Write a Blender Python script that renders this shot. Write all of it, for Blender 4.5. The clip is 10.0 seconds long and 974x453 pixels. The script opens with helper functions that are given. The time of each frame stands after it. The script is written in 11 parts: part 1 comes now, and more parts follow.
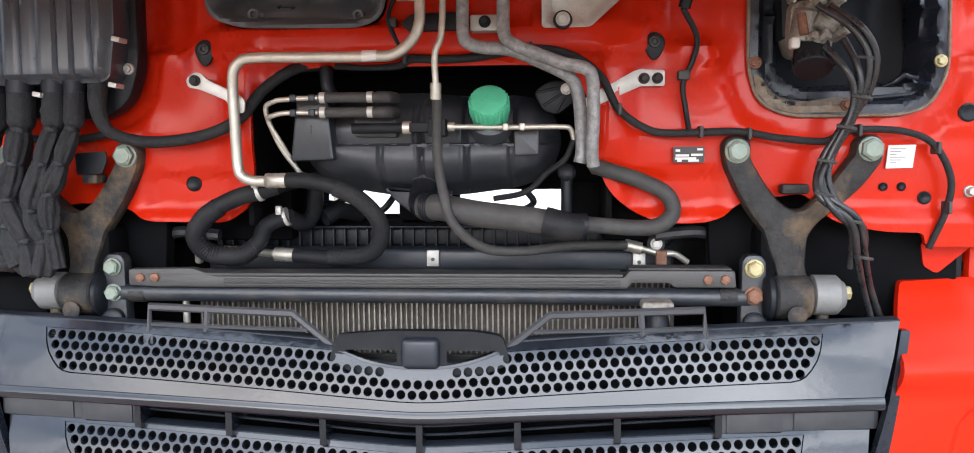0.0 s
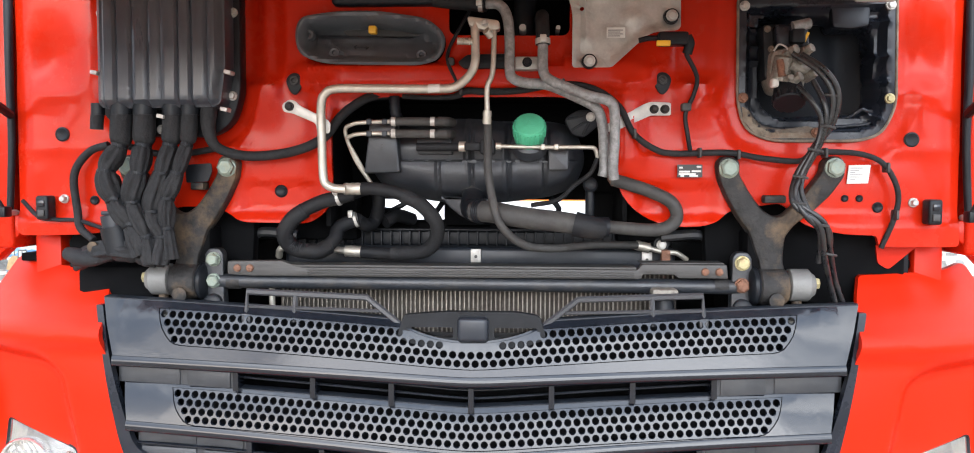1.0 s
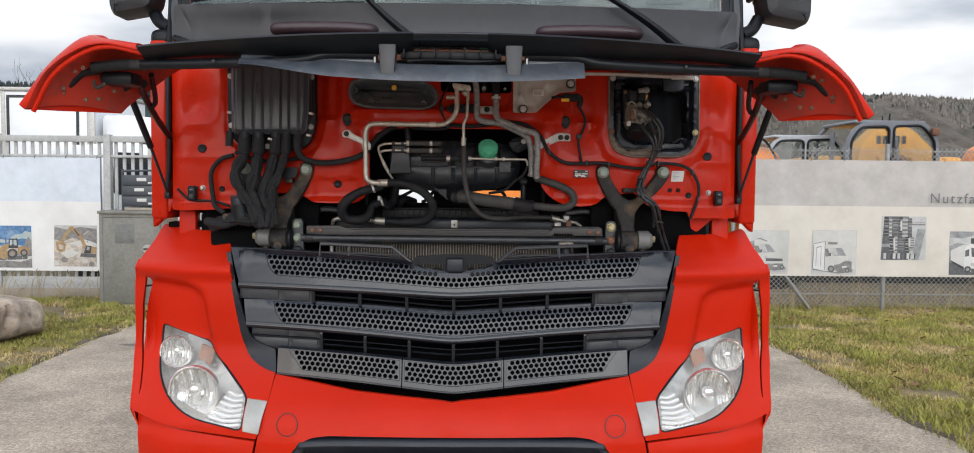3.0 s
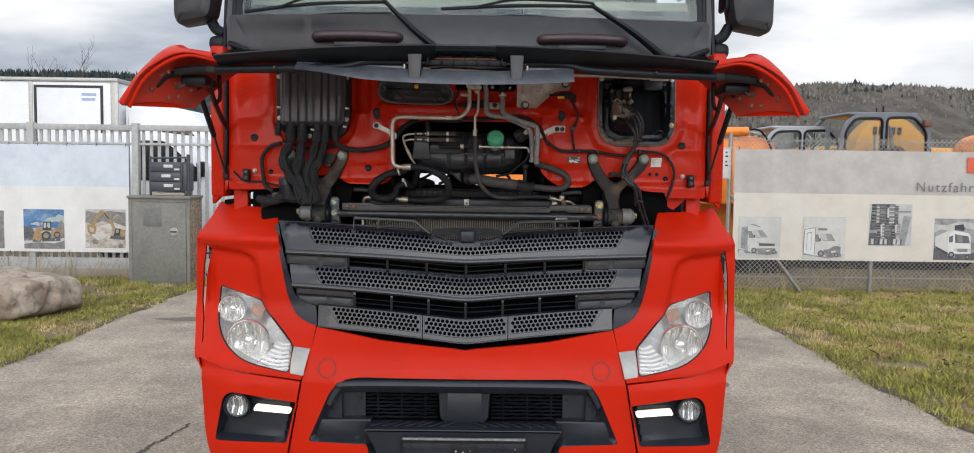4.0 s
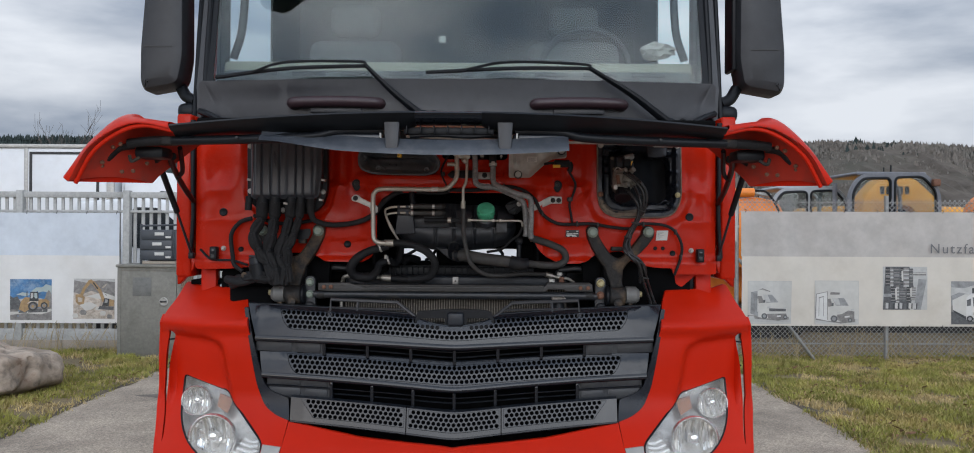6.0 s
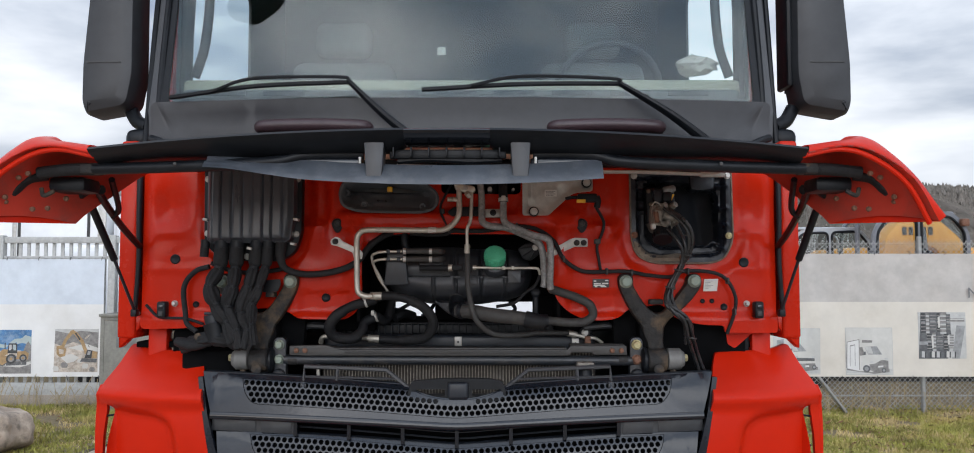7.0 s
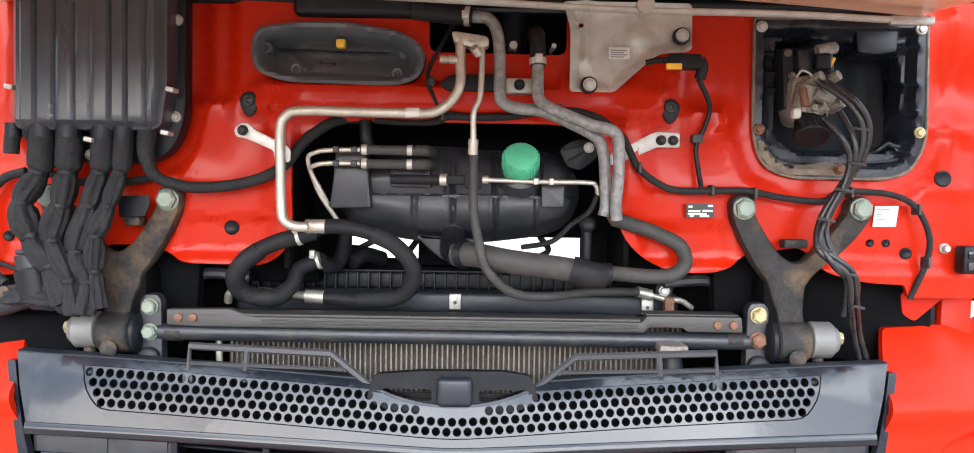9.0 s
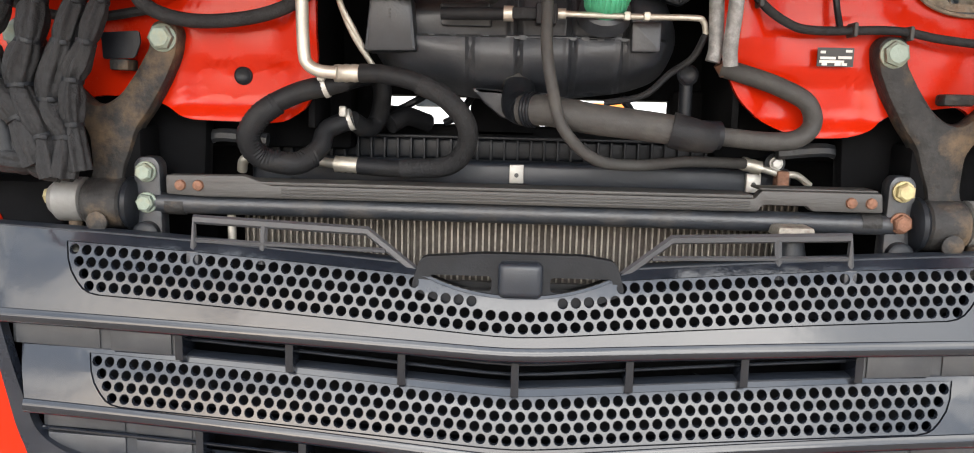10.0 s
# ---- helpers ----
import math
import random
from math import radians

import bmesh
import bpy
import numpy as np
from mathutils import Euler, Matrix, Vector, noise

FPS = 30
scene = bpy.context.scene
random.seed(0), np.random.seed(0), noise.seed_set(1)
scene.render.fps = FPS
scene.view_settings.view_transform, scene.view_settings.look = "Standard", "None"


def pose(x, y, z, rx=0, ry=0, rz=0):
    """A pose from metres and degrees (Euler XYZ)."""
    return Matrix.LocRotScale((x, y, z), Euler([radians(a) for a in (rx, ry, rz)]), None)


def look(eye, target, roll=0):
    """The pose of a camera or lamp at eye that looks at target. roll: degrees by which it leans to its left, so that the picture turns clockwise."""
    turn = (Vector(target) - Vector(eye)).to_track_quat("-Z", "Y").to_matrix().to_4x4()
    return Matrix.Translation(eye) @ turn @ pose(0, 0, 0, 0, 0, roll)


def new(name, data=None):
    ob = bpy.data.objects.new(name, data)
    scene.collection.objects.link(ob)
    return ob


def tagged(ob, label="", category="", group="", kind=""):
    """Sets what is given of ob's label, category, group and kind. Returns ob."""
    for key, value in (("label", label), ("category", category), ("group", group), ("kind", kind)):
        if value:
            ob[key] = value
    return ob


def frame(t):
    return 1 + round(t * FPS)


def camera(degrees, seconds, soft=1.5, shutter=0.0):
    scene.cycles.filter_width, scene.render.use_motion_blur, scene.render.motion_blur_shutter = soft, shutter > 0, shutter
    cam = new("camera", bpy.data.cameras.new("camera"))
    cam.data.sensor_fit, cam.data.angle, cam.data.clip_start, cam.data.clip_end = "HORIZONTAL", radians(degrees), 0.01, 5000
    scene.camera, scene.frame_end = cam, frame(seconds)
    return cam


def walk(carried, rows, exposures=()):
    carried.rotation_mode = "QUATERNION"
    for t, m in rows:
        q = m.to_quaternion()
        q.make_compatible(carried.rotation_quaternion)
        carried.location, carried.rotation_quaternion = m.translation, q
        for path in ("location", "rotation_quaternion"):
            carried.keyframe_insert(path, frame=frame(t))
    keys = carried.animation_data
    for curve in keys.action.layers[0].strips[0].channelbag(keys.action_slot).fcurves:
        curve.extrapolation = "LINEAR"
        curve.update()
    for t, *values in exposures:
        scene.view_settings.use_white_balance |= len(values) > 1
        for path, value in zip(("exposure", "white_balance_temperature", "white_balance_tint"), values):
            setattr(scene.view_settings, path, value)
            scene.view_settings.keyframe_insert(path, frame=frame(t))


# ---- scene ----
from mathutils import geometry

cam = camera(60.9, 10.0, soft=1.0)
EXPOSURES = [(0, 0.75, 6200, 10), (0.5, 1.15, 6200, 10), (1, 0.78, 6350, 10), (1.5, 0.25, 6600, 10), (2, 0.02, 6600, 10), (2.5, -0.38, 6600, 10), (4, -0.67, 6600, 10),
             (4.5, -0.72, 6750, 10), (5, -0.78, 6550, 10), (5.5, -0.82, 6300, 10), (6, -1.08, 6200, 10), (6.2, -1.08, 6200, 10), (7.3, -0.3, 6450, 10), (7.5, -0.08, 6550, 10),
             (8, -0.2, 6550, 10), (8.5, 0.42, 6500, 10), (9, 0.95, 6350, 10), (9.5, 1.05, 6500, 10), (10, 0.85, 6950, 10)]
PATH = [
    (0, (0.238, -1.283, 1.625), (0.082, 0.704, 1.464), -0.4),
    (0.5, (0.199, -1.411, 1.622), (0.054, 0.58, 1.493), 0.0),
    (1, (0.125, -1.638, 1.602), (0.024, 0.357, 1.498), 0.2),
    (1.5, (0.137, -1.89, 1.59), (0.121, 0.107, 1.487), 0.8),
    (2, (0.144, -2.184, 1.602), (0.162, -0.19, 1.453), 0.8),
    (2.5, (0.085, -2.582, 1.599), (0.124, -0.586, 1.491), 0.5),
    (3.8, (0.059, -3.433, 1.588), (0.082, -1.436, 1.477), 0.8),
    (4, (0.056, -3.535, 1.576), (0.075, -1.539, 1.442), 0.8),
    (4.5, (0.051, -3.641, 1.544), (0.076, -1.684, 1.131), 1.0),
    (4.7, (0.052, -3.668, 1.53), (0.077, -1.721, 1.074), 1.1),
    (5, (0.059, -3.624, 1.561), (0.077, -1.663, 1.169), 1.0),
    (5.5, (0.088, -3.469, 1.581), (0.103, -1.477, 1.405), 0.7),
    (6, (0.118, -3.203, 1.64), (0.125, -1.203, 1.651), 0.3),
    (6.2, (0.118, -3.104, 1.677), (0.119, -1.107, 1.783), 0.2),
    (7.3, (0.104, -2.361, 1.653), (0.098, -0.364, 1.769), -0.0),
    (7.5, (0.105, -2.221, 1.646), (0.111, -0.221, 1.658), 0.3),
    (8, (0.068, -1.883, 1.611), (0.081, 0.117, 1.578), 0.8),
    (8.5, (0.039, -1.61, 1.642), (0.052, 0.389, 1.586), 0.7),
    (9, (0.051, -1.399, 1.65), (0.063, 0.6, 1.581), 0.9),
    (9.5, (0.048, -1.252, 1.64), (0.04, 0.745, 1.536), 1.3),
    (10, (-0.015, -1.08, 1.545), (-0.069, 0.898, 1.254), 1.4),
]
walk(cam, [(t, look(eye, target, roll)) for t, eye, target, roll in PATH],
     exposures=EXPOSURES)

# ---- world and light ----
world = bpy.data.worlds.new("overcast_sky")
scene.world = world
world.use_nodes = True
wn, wl = world.node_tree.nodes, world.node_tree.links
wn.clear()
w_out = wn.new("ShaderNodeOutputWorld")
w_bg = wn.new("ShaderNodeBackground")
w_sky = wn.new("ShaderNodeTexSky")
w_sky.sky_type = "NISHITA"
w_sky.sun_disc = False
w_sky.sun_elevation = radians(6)
w_sky.sun_rotation = radians(200)
w_sky.dust_density = 3.0
w_co = wn.new("ShaderNodeTexCoord")
w_map = wn.new("ShaderNodeMapping")
w_map.inputs["Scale"].default_value = (1.0, 1.0, 3.4)
w_map.inputs["Location"].default_value = (1.3, 0.4, 0.2)
w_noise = wn.new("ShaderNodeTexNoise")
w_noise.inputs["Scale"].default_value = 2.1
w_noise.inputs["Detail"].default_value = 8.0
w_noise.inputs["Roughness"].default_value = 0.52
w_noise.inputs["Distortion"].default_value = 0.12
w_ramp = wn.new("ShaderNodeValToRGB")
w_ramp.color_ramp.elements[0].position = 0.40
w_ramp.color_ramp.elements[0].color = (4.2, 5.1, 6.6, 1)
w_ramp.color_ramp.elements[1].position = 0.64
w_ramp.color_ramp.elements[1].color = (15.0, 15.3, 15.8, 1)
w_mix = wn.new("ShaderNodeMix")
w_mix.data_type = "RGBA"
w_mix.inputs["Factor"].default_value = 0.9
wl.new(w_co.outputs["Generated"], w_map.inputs["Vector"])
wl.new(w_map.outputs["Vector"], w_noise.inputs["Vector"])
wl.new(w_noise.outputs["Fac"], w_ramp.inputs["Fac"])
wl.new(w_sky.outputs["Color"], w_mix.inputs["A"])
wl.new(w_ramp.outputs["Color"], w_mix.inputs["B"])
# a thick overcast sky, a little brighter overhead than at the horizon
w_sep = wn.new("ShaderNodeSeparateXYZ")
w_lift = wn.new("ShaderNodeMapRange")
w_lift.inputs["From Min"].default_value = 0.15
w_lift.inputs["From Max"].default_value = 1.0
w_lift.inputs["To Min"].default_value = 1.0
w_lift.inputs["To Max"].default_value = 2.0
w_mul = wn.new("ShaderNodeMix")
w_mul.data_type, w_mul.blend_type = "RGBA", "MULTIPLY"
w_mul.inputs["Factor"].default_value = 1.0
wl.new(w_co.outputs["Generated"], w_sep.inputs["Vector"])
wl.new(w_sep.outputs["Z"], w_lift.inputs["Value"])
wl.new(w_mix.outputs["Result"], w_mul.inputs["A"])
# the veiled sun brightens the cloud on its own side
w_dot = wn.new("ShaderNodeVectorMath")
w_dot.operation = "DOT_PRODUCT"
w_dot.inputs[1].default_value = Vector((0.6, -10, 0.9)).normalized()
w_side = wn.new("ShaderNodeMapRange")
w_side.interpolation_type = "SMOOTHSTEP"
w_side.inputs["From Min"].default_value = 0.25
w_side.inputs["From Max"].default_value = 1.0
w_side.inputs["To Min"].default_value = 0.0
w_side.inputs["To Max"].default_value = 2.3
w_sum = wn.new("ShaderNodeMath")
w_sum.operation = "ADD"
wl.new(w_co.outputs["Generated"], w_dot.inputs[0])
wl.new(w_dot.outputs["Value"], w_side.inputs["Value"])
wl.new(w_side.outputs["Result"], w_sum.inputs[0])
wl.new(w_lift.outputs["Result"], w_sum.inputs[1])
wl.new(w_sum.outputs["Value"], w_mul.inputs["B"])
wl.new(w_mul.outputs["Result"], w_bg.inputs["Color"])
w_bg.inputs["Strength"].default_value = 0.122
wl.new(w_bg.outputs["Background"], w_out.inputs["Surface"])

sun = new("sun", bpy.data.lights.new("sun", "SUN"))
sun.data.energy = 1.4
sun.data.angle = radians(45)
sun.data.color = (1.0, 0.98, 0.95)
sun.matrix_world = look((0.2, -10, 0.9), (0, 0, 0))


# ---- building helpers ----
def mat(name, base, rough=0.5, metal=0.0, var=0.12, scale=18.0, bump=0.05, bump_scale=160.0,
        stain=None, stain_amount=0.3, stain_scale=3.0, coat=0.0, stretch=(1, 1, 1), spec=0.5, rough_var=0.1):
    """A procedural surface: base colour with fine and broad variation, stains and relief."""
    m = bpy.data.materials.new(name)
    m.use_nodes = True
    n, l = m.node_tree.nodes, m.node_tree.links
    b = n["Principled BSDF"]
    co = n.new("ShaderNodeTexCoord")
    mp = n.new("ShaderNodeMapping")
    mp.inputs["Scale"].default_value = stretch
    l.new(co.outputs["Object"], mp.inputs["Vector"])
    fine = n.new("ShaderNodeTexNoise")
    fine.inputs["Scale"].default_value = scale
    fine.inputs["Detail"].default_value = 6.0
    fine.inputs["Roughness"].default_value = 0.62
    l.new(mp.outputs["Vector"], fine.inputs["Vector"])
    ramp = n.new("ShaderNodeValToRGB")
    ramp.color_ramp.elements[0].position = 0.3
    ramp.color_ramp.elements[1].position = 0.7
    ramp.color_ramp.elements[0].color = (*[c * (1 - var) for c in base], 1)
    ramp.color_ramp.elements[1].color = (*[min(1, c * (1 + var)) for c in base], 1)
    l.new(fine.outputs["Fac"], ramp.inputs["Fac"])
    colour = ramp.outputs["Color"]
    broad = n.new("ShaderNodeTexNoise")
    broad.inputs["Scale"].default_value = stain_scale
    broad.inputs["Detail"].default_value = 8.0
    broad.inputs["Roughness"].default_value = 0.68
    l.new(mp.outputs["Vector"], broad.inputs["Vector"])
    if stain:
        sr = n.new("ShaderNodeMapRange")
        sr.inputs["From Min"].default_value = 0.5
        sr.inputs["From Max"].default_value = 0.68
        sr.inputs["To Max"].default_value = stain_amount
        l.new(broad.outputs["Fac"], sr.inputs["Value"])
        mx = n.new("ShaderNodeMix")
        mx.data_type = "RGBA"
        mx.inputs["B"].default_value = (*stain, 1)
        l.new(sr.outputs["Result"], mx.inputs["Factor"])
        l.new(colour, mx.inputs["A"])
        colour = mx.outputs["Result"]
    l.new(colour, b.inputs["Base Color"])
    rr = n.new("ShaderNodeMapRange")
    rr.inputs["From Min"].default_value = 0.3
    rr.inputs["From Max"].default_value = 0.7
    rr.inputs["To Min"].default_value = max(0.02, rough - rough_var)
    rr.inputs["To Max"].default_value = min(1.0, rough + rough_var)
    l.new(broad.outputs["Fac"], rr.inputs["Value"])
    l.new(rr.outputs["Result"], b.inputs["Roughness"])
    b.inputs["Metallic"].default_value = metal
    b.inputs["Specular IOR Level"].default_value = spec
    b.inputs["Coat Weight"].default_value = coat
    b.inputs["Coat Roughness"].default_value = 0.08
    if bump:
        bn = n.new("ShaderNodeTexNoise")
        bn.inputs["Scale"].default_value = bump_scale
        bn.inputs["Detail"].default_value = 4.0
        l.new(mp.outputs["Vector"], bn.inputs["Vector"])
        bp = n.new("ShaderNodeBump")
        bp.inputs["Strength"].default_value = bump
        bp.inputs["Distance"].default_value = 0.01
        l.new(bn.outputs["Fac"], bp.inputs["Height"])
        l.new(bp.outputs["Normal"], b.inputs["Normal"])
    return m


def glass(name, colour, rough=0.0, ior=1.45):
    m = bpy.data.materials.new(name)
    m.use_nodes = True
    b = m.node_tree.nodes["Principled BSDF"]
    b.inputs["Base Color"].default_value = (*colour, 1)
    b.inputs["Roughness"].default_value = rough
    b.inputs["Transmission Weight"].default_value = 1.0
    b.inputs["IOR"].default_value = ior
    return m


def glow(name, colour, strength):
    m = bpy.data.materials.new(name)
    m.use_nodes = True
    b = m.node_tree.nodes["Principled BSDF"]
    b.inputs["Base Color"].default_value = (*colour, 1)
    b.inputs["Emission Color"].default_value = (*colour, 1)
    b.inputs["Emission Strength"].default_value = strength
    return m


def finish(bm, smooth=True, angle=38):
    """Mesh data of a bmesh, outward normals, smooth but for its sharp edges."""
    bmesh.ops.recalc_face_normals(bm, faces=bm.faces)
    me = bpy.data.meshes.new("mesh")
    bm.to_mesh(me)
    bm.free()
    if smooth:
        me.shade_smooth()
        me.set_sharp_from_angle(angle=radians(angle))
    return me


def thing(name, label, category, at=(0, 0, 0), group="", kind=""):
    """An Empty at the base of a thing, which its parts hang on."""
    ob = new(name)
    ob.location = at
    ob.empty_display_size = 0.1
    return tagged(ob, label, category, group, kind)


def part(name, bm, material, parent, label="", smooth=True, angle=38):
    """One bmesh, in world coordinates, as one mesh object under a thing or a part."""
    ob = new(name, finish(bm, smooth, angle))
    ob.data.name = name
    ob.data.materials.append(material)
    ob.parent = parent
    if parent:
        root = parent
        off = Vector((0, 0, 0))
        while root:
            off += root.location
            root = root.parent
        ob.location = -off
    if label:
        tagged(ob, label)
    return ob


def solo(name, bm, material, label, category, group="", kind="", smooth=True, angle=38):
    """One bmesh as a top-level thing."""
    ob = part(name, bm, material, None, "", smooth, angle)
    return tagged(ob, label, category, group, kind)


def rounded(pts, r=0.02, n=5):
    """A closed outline with its corners rounded by r (one number or one per corner)."""
    out = []
    k = len(pts)
    for i in range(k):
        p, a, c = Vector(pts[i]), Vector(pts[i - 1]), Vector(pts[(i + 1) % k])
        rad = r[i] if isinstance(r, (list, tuple)) else r
        d1, d2 = a - p, c - p
        l1, l2 = d1.length, d2.length
        if rad <= 0 or l1 < 1e-6 or l2 < 1e-6:
            out.append(tuple(p))
            continue
        d = min(rad, l1 * 0.49, l2 * 0.49)
        s, e = p + d1 * (d / l1), p + d2 * (d / l2)
        for j in range(n + 1):
            t = j / n
            q = s * (1 - t) ** 2 + p * 2 * t * (1 - t) + e * t ** 2
            out.append((q.x, q.y))
    return out


def mirrored(pts):
    return [(-x, z) for x, z in reversed(pts)]


def ring(cx, cz, r, n=10, turn=0.0, rz=None):
    return [(cx + r * math.cos(2 * math.pi * i / n + turn), cz + (rz or r) * math.sin(2 * math.pi * i / n + turn)) for i in range(n)]


def sheet(outline, holes=(), depth=0.0, thick=0.004, step=0.0):
    """A sheet seen from the front: outline and holes in x and z, y by depth (a number or a function of x, z),
    cut every step metres so that it can curve, and thick towards +y."""
    bm = bmesh.new()
    edges = []
    for loop in (outline, *holes):
        vs = [bm.verts.new((x, 0, z)) for x, z in loop]
        edges += [bm.edges.new((vs[i - 1], vs[i])) for i in range(len(vs))]
    bmesh.ops.triangle_fill(bm, use_beauty=True, use_dissolve=False, edges=edges, normal=(0, -1, 0))
    if step:
        xs, zs = [p[0] for p in outline], [p[1] for p in outline]
        for lo, hi, no in ((min(xs), max(xs), (1, 0, 0)), (min(zs), max(zs), (0, 0, 1))):
            for c in np.arange(lo + step, hi - step * 0.3, step):
                bmesh.ops.bisect_plane(bm, geom=bm.verts[:] + bm.edges[:] + bm.faces[:], dist=1e-6,
                                       plane_co=(no[0] * c, 0, no[2] * c), plane_no=no)
    f = depth if callable(depth) else (lambda x, z: depth)
    for v in bm.verts:
        v.co.y = f(v.co.x, v.co.z)
    if thick:
        made = bmesh.ops.extrude_face_region(bm, geom=bm.faces[:], use_keep_orig=True)
        vs = [g for g in made["geom"] if isinstance(g, bmesh.types.BMVert)]
        bmesh.ops.translate(bm, verts=vs, vec=(0, thick, 0))
    return bm


def edge_distance(x, z, loop):
    """Distance from a place to a closed outline."""
    a = np.array(loop)
    b = np.roll(a, -1, axis=0)
    d = b - a
    t = np.clip(((x - a[:, 0]) * d[:, 0] + (z - a[:, 1]) * d[:, 1]) / (d ** 2).sum(1).clip(1e-12), 0, 1)
    return float(np.hypot(a[:, 0] + t * d[:, 0] - x, a[:, 1] + t * d[:, 1] - z).min())


def soft(t):
    t = min(1.0, max(0.0, t))
    return t * t * (3 - 2 * t)


def box(bm, lo, hi, bevel=0.0, seg=2, turn=None):
    """A box from corner to corner, its edges rounded; turn: a matrix about its middle."""
    c = [(a + b) / 2 for a, b in zip(lo, hi)]
    m = Matrix.Translation(c) @ (turn or Matrix()) @ Matrix.Diagonal([b - a for a, b in zip(lo, hi)] + [1])
    vs = bmesh.ops.create_cube(bm, size=1, matrix=m)["verts"]
    if bevel:
        es = {e for v in vs for e in v.link_edges}
        bmesh.ops.bevel(bm, geom=list(es), offset=bevel, segments=seg, affect="EDGES", profile=0.5)
    return bm


def boxed(lo, hi, bevel=0.0, seg=2, turn=None):
    return box(bmesh.new(), lo, hi, bevel, seg, turn)


def curve(pts, n=8):
    """A smooth line through the points (Catmull-Rom)."""
    p = [Vector(q) for q in pts]
    if len(p) < 3:
        return p
    p = [p[0] * 2 - p[1]] + p + [p[-1] * 2 - p[-2]]
    out = []
    for i in range(1, len(p) - 2):
        for j in range(n):
            t = j / n
            out.append(0.5 * ((2 * p[i]) + (p[i + 1] - p[i - 1]) * t + (2 * p[i - 1] - 5 * p[i] + 4 * p[i + 1] - p[i + 2]) * t * t
                              + (3 * p[i] - p[i - 1] - 3 * p[i + 1] + p[i + 2]) * t ** 3))
    return out + [p[-2]]


def tube(bm, pts, r, seg=12, n=8, ribs=0.0, rib_pitch=0.01, flat=1.0, straight=False):
    """A round bar or hose along the points. r: a number or a function of the way along (0 to 1)."""
    line = [Vector(q) for q in pts] if straight else curve(pts, n)
    lens = [0.0]
    for a, b in zip(line, line[1:]):
        lens.append(lens[-1] + (b - a).length)
    total = lens[-1] or 1
    if ribs:
        k = int(total / (rib_pitch / 2))
        fine = []
        for i in range(k + 1):
            s = total * i / k
            j = max(0, min(len(line) - 2, next((q for q in range(len(lens)) if lens[q] > s), len(lens)) - 1))
            t = (s - lens[j]) / max(1e-9, lens[j + 1] - lens[j])
            fine.append(line[j].lerp(line[j + 1], t))
        line = fine
        lens = [total * i / k for i in range(k + 1)]
    up = Vector((0.13, 0.31, 0.94)).normalized()
    rows = []
    for i, c in enumerate(line):
        d = (line[min(i + 1, len(line) - 1)] - line[max(i - 1, 0)]).normalized()
        s = d.cross(up)
        if s.length < 1e-4:
            s = d.cross(Vector((1, 0, 0)))
        s.normalize()
        up = s.cross(d).normalized()
        rad = r(lens[i] / total) if callable(r) else r
        if ribs:
            rad += ribs * (i % 2)
        rows.append([bm.verts.new(c + (s * math.cos(2 * math.pi * k / seg) + up * flat * math.sin(2 * math.pi * k / seg)) * rad) for k in range(seg)])
    for a, b in zip(rows, rows[1:]):
        for k in range(seg):
            bm.faces.new((a[k], a[(k + 1) % seg], b[(k + 1) % seg], b[k]))
    bm.faces.new(rows[0])
    bm.faces.new(rows[-1])
    return bm


def tubed(pts, r, **kw):
    return tube(bmesh.new(), pts, r, **kw)


def lathe(bm, profile, at, axis="y", seg=20, turn=0.0, caps=True):
    """A turned body: profile of (way along the axis, radius) from one end to the other."""
    rows = []
    for a, rad in profile:
        row = []
        for k in range(seg):
            u, w = rad * math.cos(2 * math.pi * k / seg + turn), rad * math.sin(2 * math.pi * k / seg + turn)
            co = {"y": (u, a, w), "z": (u, w, a), "x": (a, u, w)}[axis]
            row.append(bm.verts.new(Vector(at) + Vector(co)))
        rows.append(row)
    for a, b in zip(rows, rows[1:]):
        for k in range(seg):
            bm.faces.new((a[k], a[(k + 1) % seg], b[(k + 1) % seg], b[k]))
    if caps:
        bm.faces.new(rows[0])
        bm.faces.new(rows[-1])
    return bm


def bolt(bm, at, r=0.02, h=0.014, axis="y", washer=1.35):
    """A hexagon bolt head on its washer, facing the negative axis."""
    t = random.random()
    lathe(bm, [(0, r * washer), (-0.004, r * washer), (-0.005, r * washer * 0.93)], at, axis, 20)
    lathe(bm, [(-0.004, r), (-0.004 - h * 0.8, r), (-0.004 - h, r * 0.8)], at, axis, 6, t)
    lathe(bm, [(-0.003 - h, r * 0.78), (-0.004 - h * 1.05, r * 0.7)], at, axis, 16)
    return bm


